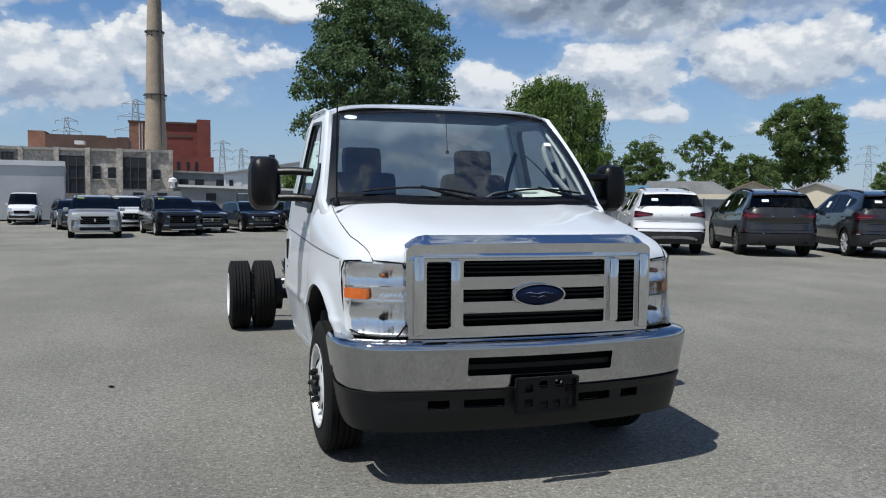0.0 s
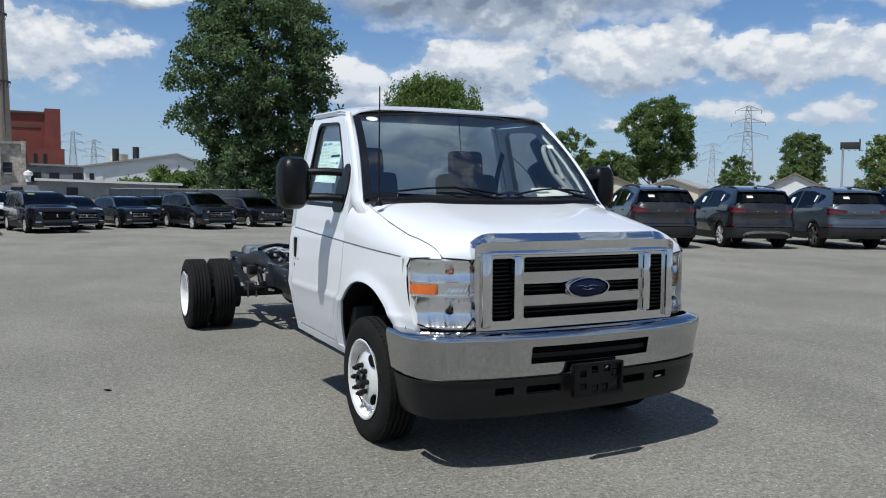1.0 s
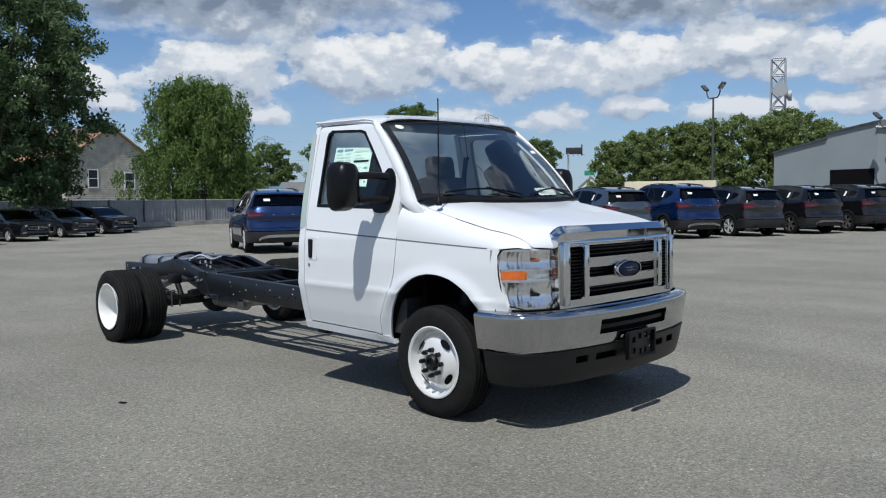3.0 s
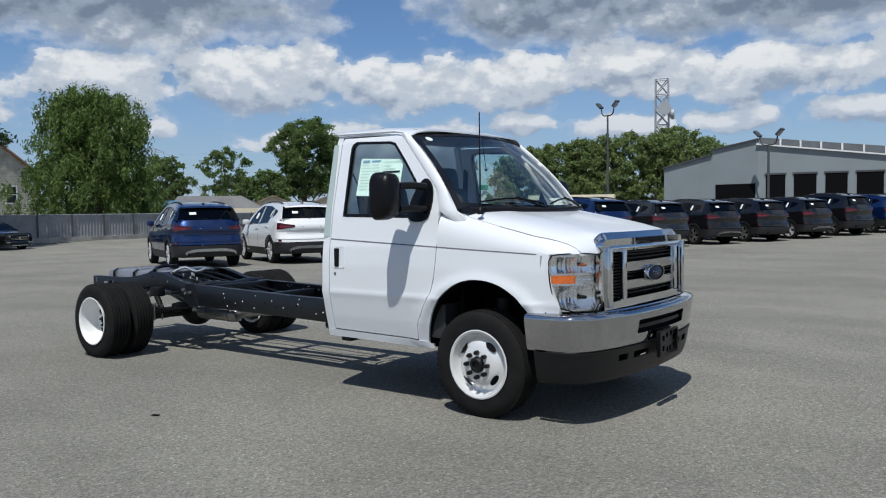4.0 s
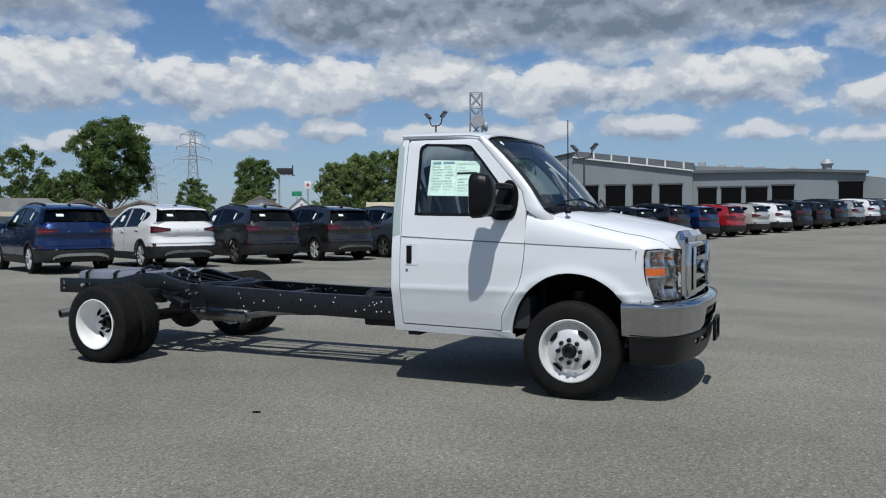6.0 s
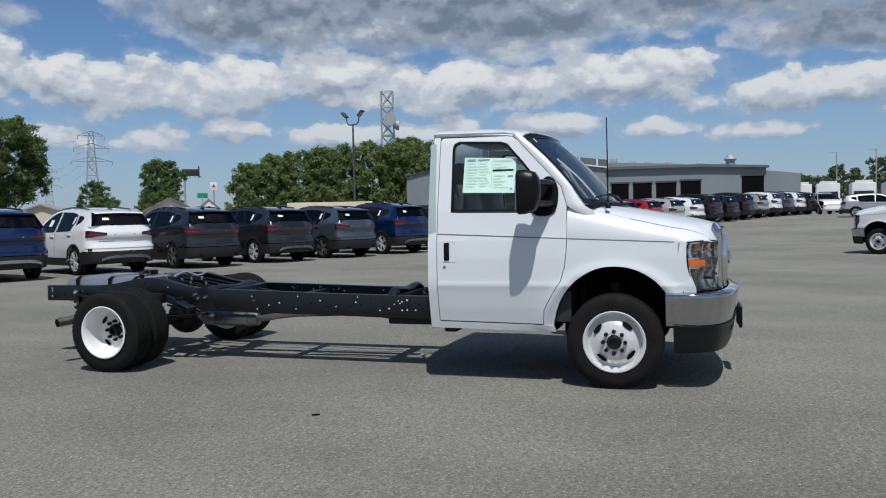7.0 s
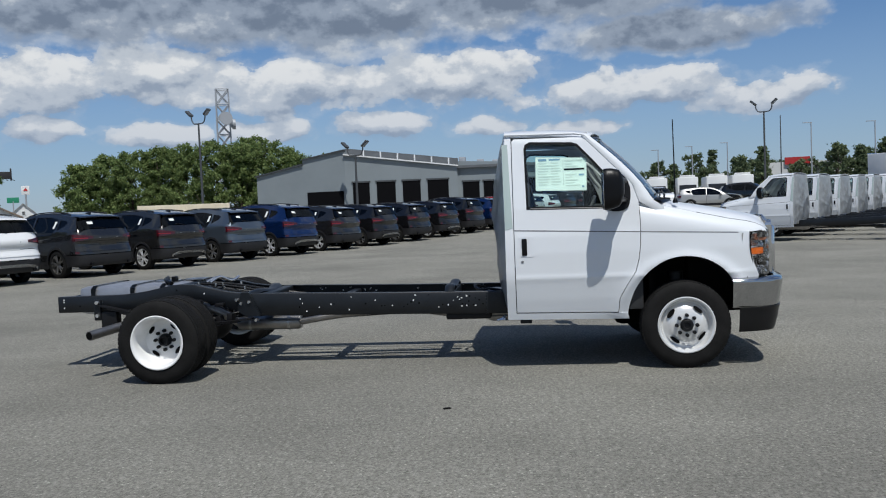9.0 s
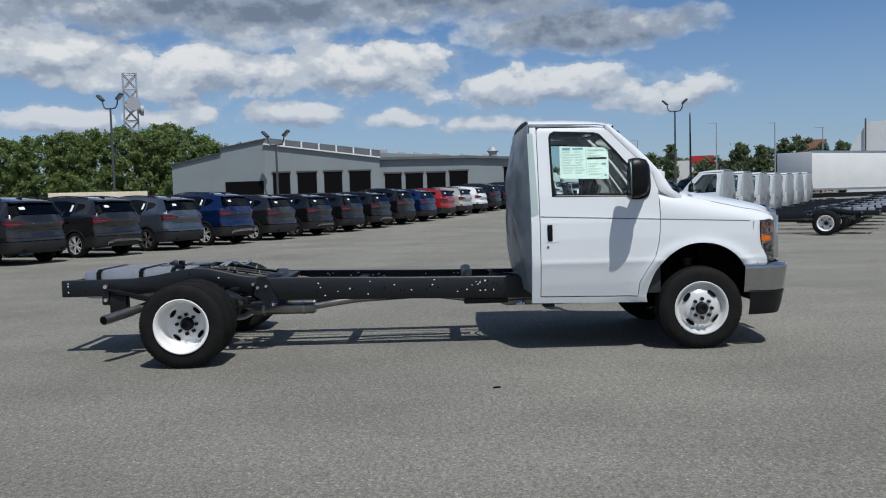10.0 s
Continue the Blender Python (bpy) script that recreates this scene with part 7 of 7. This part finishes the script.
def lattice_mast(name, words, x, y, h, w0, w1, n, r, turn=0, group=""):
    t = thing(name, words, "tower", group, (x, y, 0), turn)
    wid = lambda z: w0 + (w1 - w0) * z / h
    cor = lambda z: [Vector((sx * wid(z) / 2, sy * wid(z) / 2, z)) for sx, sy in ((-1, -1), (1, -1), (1, 1), (-1, 1))]
    for k in range(4):
        part("leg", rod(bmesh.new(), cor(0)[k], cor(h)[k], r * 1.5, 5), M["lattice"], t)
    for i in range(n):
        z0, z1 = h * i / n, h * (i + 1) / n
        bm = bmesh.new()
        for k in range(4):
            strut(bm, cor(z0)[k], cor(z1)[(k + 1) % 4], r)
            strut(bm, cor(z0)[(k + 1) % 4], cor(z1)[k], r)
            strut(bm, cor(z1)[k], cor(z1)[(k + 1) % 4], r)
        tagged(part("bracing", bm, M["lattice"], t, smooth=0), kind="stuff")
    return t


t = lattice_mast("radio_mast", "grey lattice radio mast with two dish aerials", 160.2, 65.2, 28.8, 3.0, 2.6, 9, 0.11, 20)
for dx, dy, z, rad in ((-2.6, -0.6, 22.4, 1.35), (0.4, -2.0, 21.5, 1.1)):
    part("dish", lathe(bmesh.new(), [(-0.5, 0.0), (-0.5, rad), (0.1, rad), (0.5, rad * 0.5), (0.6, 0.0)], (dx, dy, z), "x" if dx < -1 else "y", 24), M["lattice"], t)


def pylon(x, y, h, turn, words="steel lattice power pylon with three cross arms"):
    t = lattice_mast("power_pylon", words, x, y, h, h * 0.17, h * 0.045, 9, h * 0.0020, turn, "power pylons")
    for z, w in ((h * 0.70, 0.40), (h * 0.84, 0.34), (h * 0.97, 0.26)):
        bm = bmesh.new()
        for s in (-1, 1):
            tip = Vector((s * h * w / 2, 0, z))
            for yy in (-0.5, 0.5):
                strut(bm, (0, yy, z), tip, h * 0.0026)
                strut(bm, (0, yy, z + h * 0.05), tip, h * 0.003)
            strut(bm, tip, tip - Vector((0, 0, h * 0.04)), h * 0.004)
        tagged(part("cross_arm", bm, M["lattice"], t, smooth=0), kind="stuff")
    return t


pylon(181.8, 163.6, 26.8, -44)
pylon(247, 241, 22.6, -44)
pylon(12.1, 295, 20.5, 5)
pylon(-38, 293, 26.5, 10)
pylon(-17.3, 310, 35, 10)
pylon(21, 330, 20, 10)
pylon(131, 207, 20.5, -30)

# conductors slung between the pylons
def power_line(a, b, sag):
    pts = [Vector(a).lerp(Vector(b), k / 24) - Vector((0, 0, sag * 4 * (k / 24) * (1 - k / 24))) for k in range(25)]
    tagged(part("power_line", tube(bmesh.new(), pts, 0.03, 4), M["lattice"]), "thin dark power line slung between pylons", "cable", "power lines")


for x, y, h, x2, y2, h2 in ((181.8, 163.6, 26.8, 247, 241, 22.6), (181.8, 163.6, 26.8, 131, 207, 20.5), (131, 207, 20.5, 21, 330, 20)):
    for f in (0.66, 0.80, 0.93):
        power_line((x, y, h * f), (x2, y2, h2 * f), 0.02 * math.hypot(x - x2, y - y2))

# signs over the far road
t = thing("billboard", "dark billboard seen from behind on a tall pole", "sign", at=(190, 137, 0), heading=-52)
part("pole", rod(bmesh.new(), (-1.6, 0, 0), (-1.6, 0, 14.4), 0.28, 10), M["lattice"], t)
part("board", boxed((0, 0, 15.0), (4.6, 0.4, 1.9), 0.05), M["sign_black"], t)
part("end_frame", boxed((2.3, 0, 15.2), (0.35, 0.8, 3.2), 0.04), M["sign_black"], t)
for k in range(4):
    part("lamp_arm", rod(bmesh.new(), (-1.9 + 1.5 * k, -0.1, 13.9), (-1.6 + 1.5 * k, -1.6, 13.6), 0.09, 6), M["sign_black"], t)
t = thing("fuel_sign", "white square filling station sign with red mark", "sign", at=(330, 222, 0), heading=-57)
part("pole", rod(bmesh.new(), (0, 0, 0), (0, 0, 16), 0.4, 10), M["lattice"], t)
part("panel", boxed((0, 0, 17.6), (3.3, 0.6, 3.9), 0.08), M["trailer"], t)
part("mark", prism([(-0.95, 17.3), (0.95, 17.3), (0, 18.8)], 0.1, (0, -0.42, 0), (1, 0, 0)), M["sign_red"], t, smooth=0)
t = thing("road_sign", "green road direction sign", "sign", at=(300, 208, 0), heading=-57)
part("pole", rod(bmesh.new(), (0, 0, 0), (0, 0, 12), 0.25, 8), M["lattice"], t)
part("panel", boxed((0, 0, 12.4), (4.4, 0.3, 2.2), 0.05), M["sign_green"], t)
house("small white gabled house far beyond the lot", 200, 138, 7.0, 9, 4.6, 7.7, -57, "white_trim", "roof_grey", [(0, 5.2, 0.8, 1.0)])


# ---- trees ----
def leaf_mesh(name, centres, spread, per, size, seed, droop=0.0, mat=None, parent=None):
    """A crown: small bent leaf cards scattered round the twig ends in centres."""
    g = np.random.default_rng(seed)
    c = np.repeat(np.asarray(centres, float), per, axis=0)
    n = len(c)
    off = g.normal(0, 1, (n, 3)) * np.asarray(spread)
    c = c + off
    a = g.normal(0, 1, (n, 3))
    a[:, 2] -= droop
    a /= np.linalg.norm(a, axis=1)[:, None]
    b = np.cross(a, g.normal(0, 1, (n, 3)))
    b /= np.linalg.norm(b, axis=1)[:, None]
    s = size * g.uniform(0.6, 1.4, (n, 1))
    wide = 0.42 if droop == 0 else 0.24
    tip, root, l, r = c + a * s, c - a * s * 0.6, c + b * s * wide, c - b * s * wide
    v = np.stack([root, l, tip, r], 1).reshape(-1, 3)
    me = bpy.data.meshes.new(name)
    me.vertices.add(len(v))
    me.vertices.foreach_set("co", v.ravel())
    me.loops.add(4 * n)
    me.loops.foreach_set("vertex_index", np.arange(4 * n))
    me.polygons.add(n)
    me.polygons.foreach_set("loop_start", np.arange(0, 4 * n, 4))
    me.update(calc_edges=True)
    me.materials.append(mat)
    ob = new(name, me)
    ob.parent = parent
    return ob


def limb(bm, a, b, r0, r1, rng, bend=0.12, n=7):
    a, b = Vector(a), Vector(b)
    side = Vector((rng.uniform(-1, 1), rng.uniform(-1, 1), rng.uniform(-0.3, 0.3))) * (b - a).length * bend
    pts = [a.lerp(b, k / n) + side * math.sin(math.pi * k / n) for k in range(n + 1)]
    tube(bm, pts, [r0 + (r1 - r0) * k / n for k in range(n + 1)], 7)
    return pts


def tree(words, x, y, h, width, leaf, leaf_size, n_twigs, per, seed, base=0.12, shape="oval", droop=0.0, group="", trunks=1, name="tree", loose=1.0):
    """A tree from tapered trunk, limbs and twigs; the crown is thousands of leaves in clumps round the twig ends."""
    rng = random.Random(seed)
    t = thing(name, words, "tree", group, (x, y, lift(x, y)), rng.uniform(0, 360))
    bm = bmesh.new()
    ends = []
    R = width / 2
    def radius(f):
        if shape == "oval":
            return math.sin(math.pi * min(1, max(0, 0.10 + 0.86 * f))) ** 0.6
        if shape == "broad":
            return ease(f, [0, 0.12, 0.35, 0.6, 0.85, 1.0], [0.62, 0.86, 1.0, 0.92, 0.62, 0.18])
        if shape == "poplar":
            return ease(f, [0, 0.08, 0.28, 0.50, 0.75, 0.92, 1.0], [0.46, 0.56, 0.70, 0.96, 0.92, 0.60, 0.15])
        if shape == "vase":
            return ease(f, [0, 0.2, 0.5, 0.75, 0.92, 1.0], [0.38, 0.68, 1.0, 0.92, 0.60, 0.22])
        return ease(f, [0, 0.08, 1.0], [0.75, 1.0, 0.05])
    lumps = [(rng.uniform(0, 2 * math.pi), rng.uniform(0.1, 1.0), rng.uniform(0.55, 1.30)) for _ in range(26)]
    def reach(f, ang):
        k = 1.0
        for la, lf, lk in lumps:
            d = abs((ang - la + math.pi) % (2 * math.pi) - math.pi)
            k += (lk - 1) * math.exp(-(d / 0.55) ** 2 - ((f - lf) / 0.16) ** 2)
        return R * radius(f) * k
    tops = []
    for k in range(trunks):
        lean = Vector((rng.uniform(-1, 1), rng.uniform(-1, 1), 0)) * R * (0.08 if trunks == 1 else 0.28)
        tops.append(limb(bm, (lean.x * 0.2, lean.y * 0.2, -0.05), (lean.x, lean.y, h * 0.86), h * 0.018 / math.sqrt(trunks) + 0.05, 0.03, rng, 0.05, 12))
    n_limbs = 26 if shape != "cone" else 34
    for k in range(n_limbs):
        f = (k + rng.random()) / n_limbs
        ang = k * 2.4 + rng.uniform(-0.4, 0.4)
        z = h * (base + (1 - base) * f)
        trunk = rng.choice(tops)
        start_z = max(h * base * 0.6, z - reach(f, ang) * (0.75 if shape != "cone" else 0.05))
        i = min(len(trunk) - 1, max(1, int(start_z / (h * 0.86) * (len(trunk) - 1))))
        rr = reach(f, ang) * 0.80
        limb(bm, trunk[i], (rr * math.cos(ang), rr * math.sin(ang), z), 0.02 + 0.007 * h * (1 - f * 0.7), 0.015, rng, 0.16, 6)
    part("trunk", bm, M["bark"], t)
    # boughs: domed clumps of twigs round the crown, lit on top and hollow below
    g = np.random.default_rng(seed + 50)
    n_boughs = max(20, int(n_twigs / (6 if loose == 1.0 else 12)))
    boughs = []
    for k in range(n_boughs):
        f = 0.03 + 0.94 * ((k + g.random()) / n_boughs) ** 0.92
        ang = k * 2.39996 + g.uniform(-0.5, 0.5)
        rr = reach(f, ang) * (0.84 - 0.40 * (g.random() ** 1.6))
        size = R * g.uniform(0.14, 0.26) * (0.84 if shape in ("poplar", "cone") else 1.0)
        boughs.append((rr * math.cos(ang), rr * math.sin(ang), h * (base + (1 - base) * f) - size * 0.35, size))
    for k in range(n_twigs):
        bx, by, bz, size = boughs[k % n_boughs]
        d = g.normal(0, 1, 3)
        d /= np.linalg.norm(d)
        d[2] = abs(d[2]) * 1.1 - 0.30
        q = size * (0.45 + 0.65 * g.random() ** 0.5)
        ends.append((bx + d[0] * q * 1.15, by + d[1] * q * 1.15, max(h * base * 0.5, bz + d[2] * q)))
        if droop:
            # hanging strands
            for j in (1,):
                ends.append((ends[-1][0] * 1.006, ends[-1][1] * 1.006, max(0.5, ends[-1][2] - 0.34)))
    sp = max(0.20, width * 0.022) * (0.6 + 0.4 * loose)
    leaf_mesh("crown", ends, (sp, sp, sp * 0.8) if not droop else (sp * 0.55, sp * 0.55, sp), per, leaf_size, seed + 9, droop, M[leaf], t)
    return t


tree("tall dense dark green poplar at the back of the lot", 9.4, 42.2, 13.6, 11.0, "poplar_leaf", 0.135, 1800, 48, 11, 0.03, "poplar", trunks=3, loose=0.5)
tree("broad yellow-green willow behind the fence", 23.9, 49.6, 10.0, 11.6, "willow_leaf", 0.165, 1000, 34, 12, 0.10, "broad", droop=1.2, trunks=2)
tree("tall forked tree standing alone in the distance", 104.2, 114.3, 19.6, 16.6, "far_leaf", 0.28, 560, 80, 13, 0.25, "vase", trunks=2)
wood = [(50.5, 92.5, 8.6, 7), (56, 89, 9.2, 8), (62, 85, 10.2, 9), (58, 93, 8, 8), (68, 83, 7.5, 7), (88, 115.5, 8.4, 9), (93.5, 111.8, 8.6, 8), (72.5, 93, 7, 7),
         (115, 105, 9, 9), (122, 97, 8, 9), (96, 76, 6.0, 7), (106, 62, 8, 8), (90, 82, 5, 6)]
for k, (x, y, h, w) in enumerate(wood):
    tree("round green tree beyond the lot", x, y, h, w, "far_leaf", 0.21, 180, 42, 40 + k, 0.08, "oval" if k % 2 else "broad", group="trees beyond the lot")
tree("round dark green tree far beyond the lot", 113.2, 89.3, 12.2, 10.6, "far_leaf", 0.20, 380, 76, 33, 0.06, "broad", group="trees beyond the lot")
belt_line = [(81.0, 52.5, 8.0), (82.6, 50.2, 9.0), (83.0, 47.2, 9.4), (84.4, 44.6, 10.0), (85.4, 41.6, 10.1), (86.2, 38.6, 10.6), (87.4, 35.6, 10.2), (87.6, 32.6, 10.3), (88.6, 29.8, 9.2), (89.5, 27.0, 8.2), (92, 36, 11.5), (90, 46, 9.8), (90.5, 24, 7.4)]
for k, (x, y, h) in enumerate(belt_line):
    tree("leafy tree in a dense belt along the lot's far side", x, y, h + 0.3, 7.8, "hedge_leaf", 0.18, 330, 46, 70 + k, 0.02, "broad", group="tree belt")
firs = [(141.5, -17.5, 7), (141, -21.5, 8.8), (140.5, -24.5, 8.2), (139.9, -28.0, 10.4), (139.4, -31, 10.8), (138.5, -34.8, 9.0), (137, -38, 8.5), (117.6, -30.5, 8), (117, -33.3, 9.4), (114, -43, 9.5), (112.6, -45.5, 8.8), (111.6, -48.4, 9.6), (110.7, -50.5, 10.0), (109.5, -53, 8.6), (108.4, -55.2, 8.8), (106, -59, 8.4)]
for k, (x, y, h) in enumerate(firs):
    tree("dark conifer far beyond the lot" if k % 3 else "dark bushy tree far beyond the lot", x, y, h * 0.84, 3.6 if k % 3 else 6.0, "conifer_leaf", 0.26, 130, 30, 120 + k, 0.04, "cone" if k % 3 else "broad", group="far trees")
rng = random.Random(77)
for k in range(22):
    f = k / 21
    tree("low green tree in a far belt", 146 - 38 * f + rng.uniform(-2, 2), -12 - 50 * f, rng.uniform(4.6, 7.4), rng.uniform(5.0, 7.5), "conifer_leaf", 0.27, 90, 28, 200 + k, 0.02, "broad", group="far tree belt")
for k, (x, y, h, w) in enumerate([(9.0, 65, 2.9, 3.6), (7.4, 66, 3.3, 3.0), (11.5, 64, 3.6, 4.5), (5.4, 68, 2.4, 2.6)]):
    tree("overgrown bush against the sheds", x, y, h, w, "willow_leaf", 0.20, 60, 40, 160 + k, 0.03, "broad", name="bush", group="bushes by the sheds")


# ---- more vehicles round the lot ----
near = nose_suv("black", "glossy black estate car with chrome grille facing the lot")
NOSE = 193.0
def stand(x, y, turn=NOSE):
    """Pose for a car whose front axle stands at x, y and whose nose points that many degrees left of +y."""
    m = pose(0, 0, 0, 0, 0, turn + 180)
    off = m @ Vector((0, -4.05, 0))
    m.translation = (x - off.x * 0.93, y - off.y * 0.93, lift(x, y))
    return m @ Matrix.Diagonal((0.93, 0.93, 0.88, 1))
near.matrix_world = stand(4.5, 31.5)
for x, y in ((7.4, 33.2), (10.3, 35.4), (1.7, 33.2), (-0.6, 32.2), (3.1, 35.5), (13.0, 37.4)):
    copy_thing(near, stand(x, y))
b2 = nose_suv("black", "black estate car with yellow strip on its windscreen", chrome_face=False)
b2.matrix_world = stand(-1.85, 29.6)
s2 = nose_suv("silver", "silver estate car with yellow strip on its windscreen facing the lot", chrome_face=False)
s2.matrix_world = stand(-4.75, 27.8, 186)
w2 = nose_suv("white", "white estate car half hidden between dark ones", chrome_face=False)
w2.matrix_world = stand(-3.9, 34.5)
g2 = nose_suv("grey", "dark grey estate car half hidden between others")
g2.matrix_world = stand(-3.0, 36.5)
copy_thing(g2, stand(-6.2, 35.6))
g3 = crossover("silver", "silver hatchback parked side on at the row's end")
tagged(g3, "silver hatchback parked side on at the row's end", "car", "cars at the far end")
g3.matrix_world = pose(53.2, -9.5, lift(53.2, -9.5), 0, 0, -8) @ Matrix.Diagonal((1, 1, 0.93, 1))
for key, x, y, turn in ((("black", False, "dark"), 60.5, -18.4, -75), (("white", False, "bright"), 72, -17.5, -20), (("white", False, "bright"), 66, -6.4, -85), (("white", False, "bright"), 68, -9.8, -80),
                        (("black", False, "dark"), 62, -14.8, -30), (("silver", False, "bright"), 66.5, -15.6, -28)):
    other = copy_thing(made[key], pose(x, y, lift(x, y), 0, 0, turn))
    tagged(other, f"{colour_words[key[0]]} car parked at the lot's far end", "car", "cars at the far end")

VAN = dict(BIG, length=4.4, width=1.80, arch=0.37, axles=(-3.55, -0.65), lean=0.10, mirror=-3.0, rails=(-2.4, -2.3), doors=(-3.0, -2.0), handles=(-2.1, -1.2),
           top=[(-4.4, 0.75), (-4.36, 0.92), (-4.25, 1.02), (-3.75, 1.12), (-3.65, 1.16), (-3.3, 1.48), (-3.05, 1.72), (-2.8, 1.82), (-2.2, 1.88), (-1.0, 1.88), (-0.3, 1.86), (-0.12, 1.80), (-0.05, 1.2), (-0.02, 1.0), (0, 0.8)],
           belt=[(-4.4, 0.85), (-3.6, 1.05), (0, 1.08)],
           windows=[[(-3.3, 1.12), (-2.3, 1.12), (-2.3, 1.66), (-2.8, 1.64), (-3.05, 1.45)]],
           runs=[(-4.4, -3.7, "bonnet", "paint"), (-3.7, -2.85, "windscreen", "suv_glass"), (-2.85, -0.12, "roof", "paint"), (-0.12, 0.0, "rear_door", "paint")])
van, *_ = hatch("delivery_van", "small white delivery van parked facing out by the block wall", "van", "", PAINTS["white"], VAN)
part("front_grille", boxed((0, -4.40, 0.70), (0.9, 0.06, 0.18), 0.03), M["black_plastic"], van)
part("front_bumper", boxed((0, -4.40, 0.42), (1.5, 0.10, 0.16), 0.04), M["grey_plastic"], van)
for s in (-1, 1):
    part("headlamp", boxed((s * 0.70, -4.32, 0.82), (0.28, 0.14, 0.22), 0.04), M["reflector"], van)
van.matrix_world = pose(-9.6, 44.0, lift(-9.6, 44.0), 0, 0, 5) @ Matrix.Diagonal((0.78, 0.86, 0.83, 1))

# white cab chassis trucks side by side
base = Vector((19.13, -5.87))
for k in range(7):
    p = base + Vector((0.85, -0.53)) * (3.05 * k)
    other = copy_thing(truck, pose(p.x, p.y, lift(p.x, p.y), 0, 0, -32 + 180))
    for hole in [q for q in other.children_recursive if q.name.startswith("punched_hole") or q.name.startswith("brake_line")]:
        bpy.data.objects.remove(hole)
    tagged(other, "white cab chassis truck parked in line with others", "truck", "cab chassis trucks in line")

# box bodies, buses and far buildings to the right
def box_body(words, x, y, length, turn, floor=1.3, h=2.3):
    t = thing("box_truck", words, "truck", "box trucks", (x, y, 0), turn)
    part("box_body", boxed((0, 0, floor + h / 2), (length, 2.4, h), 0.04), M["trailer"], t)
    for s in (-1, 1):
        part("roof_rail", boxed((0, s * 1.19, floor + h), (length, 0.06, 0.10), 0.01), M["satin_chrome"], t)
        part("floor_rail", boxed((0, s * 1.2, floor), (length, 0.06, 0.12), 0.01), M["satin_chrome"], t)
        for x0 in (-length * 0.35, length * 0.2):
            part("wheel", lathe(bmesh.new(), [(-0.13, 0.2), (-0.15, 0.42), (0.15, 0.42), (0.13, 0.2)], (x0, s * 0.95, 0.42), "y", 20), M["tyre"], t)
    part("chassis", boxed((0, 0, floor - 0.35), (length * 0.95, 0.9, 0.25), 0.02), M["frame_paint"], t)
    return t


box_body("long white box truck body behind the cab chassis line", 40.6, -23.2, 12.0, -64, 1.35, 2.1)
for k, (x, y) in enumerate(((87, -10.6), (86.7, -13.2), (86.2, -16.4), (85.7, -19.4), (85.2, -22.0), (88.5, -7.4))):
    t = thing("shuttle_bus", "small white shuttle bus far across the lot", "bus", "white buses", (x, y, lift(x, y)), 84)
    part("body", boxed((0, 0, 1.75), (2.2, 5.5, 2.5), 0.12), M["trailer"], t)
    part("windscreen", boxed((0, 2.76, 1.75), (1.8, 0.06, 0.8), 0.03), M["dark_glass"], t)
    part("bonnet", boxed((0, 3.2, 1.05), (1.9, 1.0, 0.8), 0.1), M["trailer"], t)
    part("grille", boxed((0, 3.72, 0.95), (1.3, 0.06, 0.35), 0.02), M["dark_glass"], t)
    part("roof_marker", boxed((0, 2.3, 3.1), (1.6, 0.6, 0.25), 0.06), M["trailer"], t)
    for s in (-1, 1):
        for yy in (-1.6, 2.6):
            part("wheel", lathe(bmesh.new(), [(-0.12, 0.2), (-0.14, 0.38), (0.14, 0.38), (0.12, 0.2)], (s * 0.95, yy, 0.38), "x", 16), M["tyre"], t)
b = thing("red_front_store", "far store with a red fascia and white walls", "building")
o, a = Vector((125.6, -36, 0)), Vector((-0.22, -0.976, 0))
part("wall", prism([(0, 0), (18, 0), (18, 6.6), (0, 6.6)], 12, o, a), M["white_trim"], b, smooth=0)
slab(b, "fascia", M["sign_red"], o, a, 3.0, 6.6, 6.2, 7.3, 0.3, 1)
b = thing("brick_flats", "far orange-brown brick flats above the trees", "building")
o = Vector((138.4, -62, 0))
part("wall", prism([(0, 0), (5, 0), (5, 10.2), (0, 10.2)], 8, o, Vector((-0.4, -0.916, 0))), M["orange_brick"], b, smooth=0)
b = thing("membrane_hall", "white pitched membrane hall far beyond the lot", "building")
o, a = Vector((90.2, -47.0, 0)), Vector((-0.5, -0.866, 0))
part("shell", prism([(0, 0), (14, 0), (14, 9.4), (2.6, 9.2), (2.0, 8.9), (0.0, 5.4)], 14, o, a), M["trailer"], b, smooth=0)
part("mast", rod(bmesh.new(), (89.0, -48.6, 5.0), (89.0, -48.6, 9.6), 0.10, 8), M["lamp_steel"], b)
for x, y, h in ((107, -52, 9.2), (104, -44, 9.8), (110, -38, 10.5), (128, -20, 8.8), (126, -25, 9.0), (124, -30, 9.2)):
    t = thing("far_lamp", "slim pale lamp post far across the lot", "street lamp", "far lamp posts", (x, y, lift(x, y)))
    part("pole", rod(bmesh.new(), (0, 0, 0), (0, 0, h), 0.12, 8, 0.07), M["lattice"], t)
    part("arm", boxed((0, 0.5, h), (0.15, 1.2, 0.10), 0.02), M["lattice"], t)
t = thing("whip_mast", "thin dark mast beyond the lot", "mast", at=(87.5, -27.2, 0))
part("pole", rod(bmesh.new(), (0, 0, 0), (0, 0, 10.4), 0.09, 8, 0.05), M["lamp_steel"], t)
# pebble and bit of debris near the camera's way
t = tagged(part("debris", boxed((-2.2, 1.885, 0.004), (0.03, 0.055, 0.008), 0.003, Matrix.Rotation(radians(25), 4, "Z")), M["dark"]), "dark scrap lying on the asphalt", "debris")
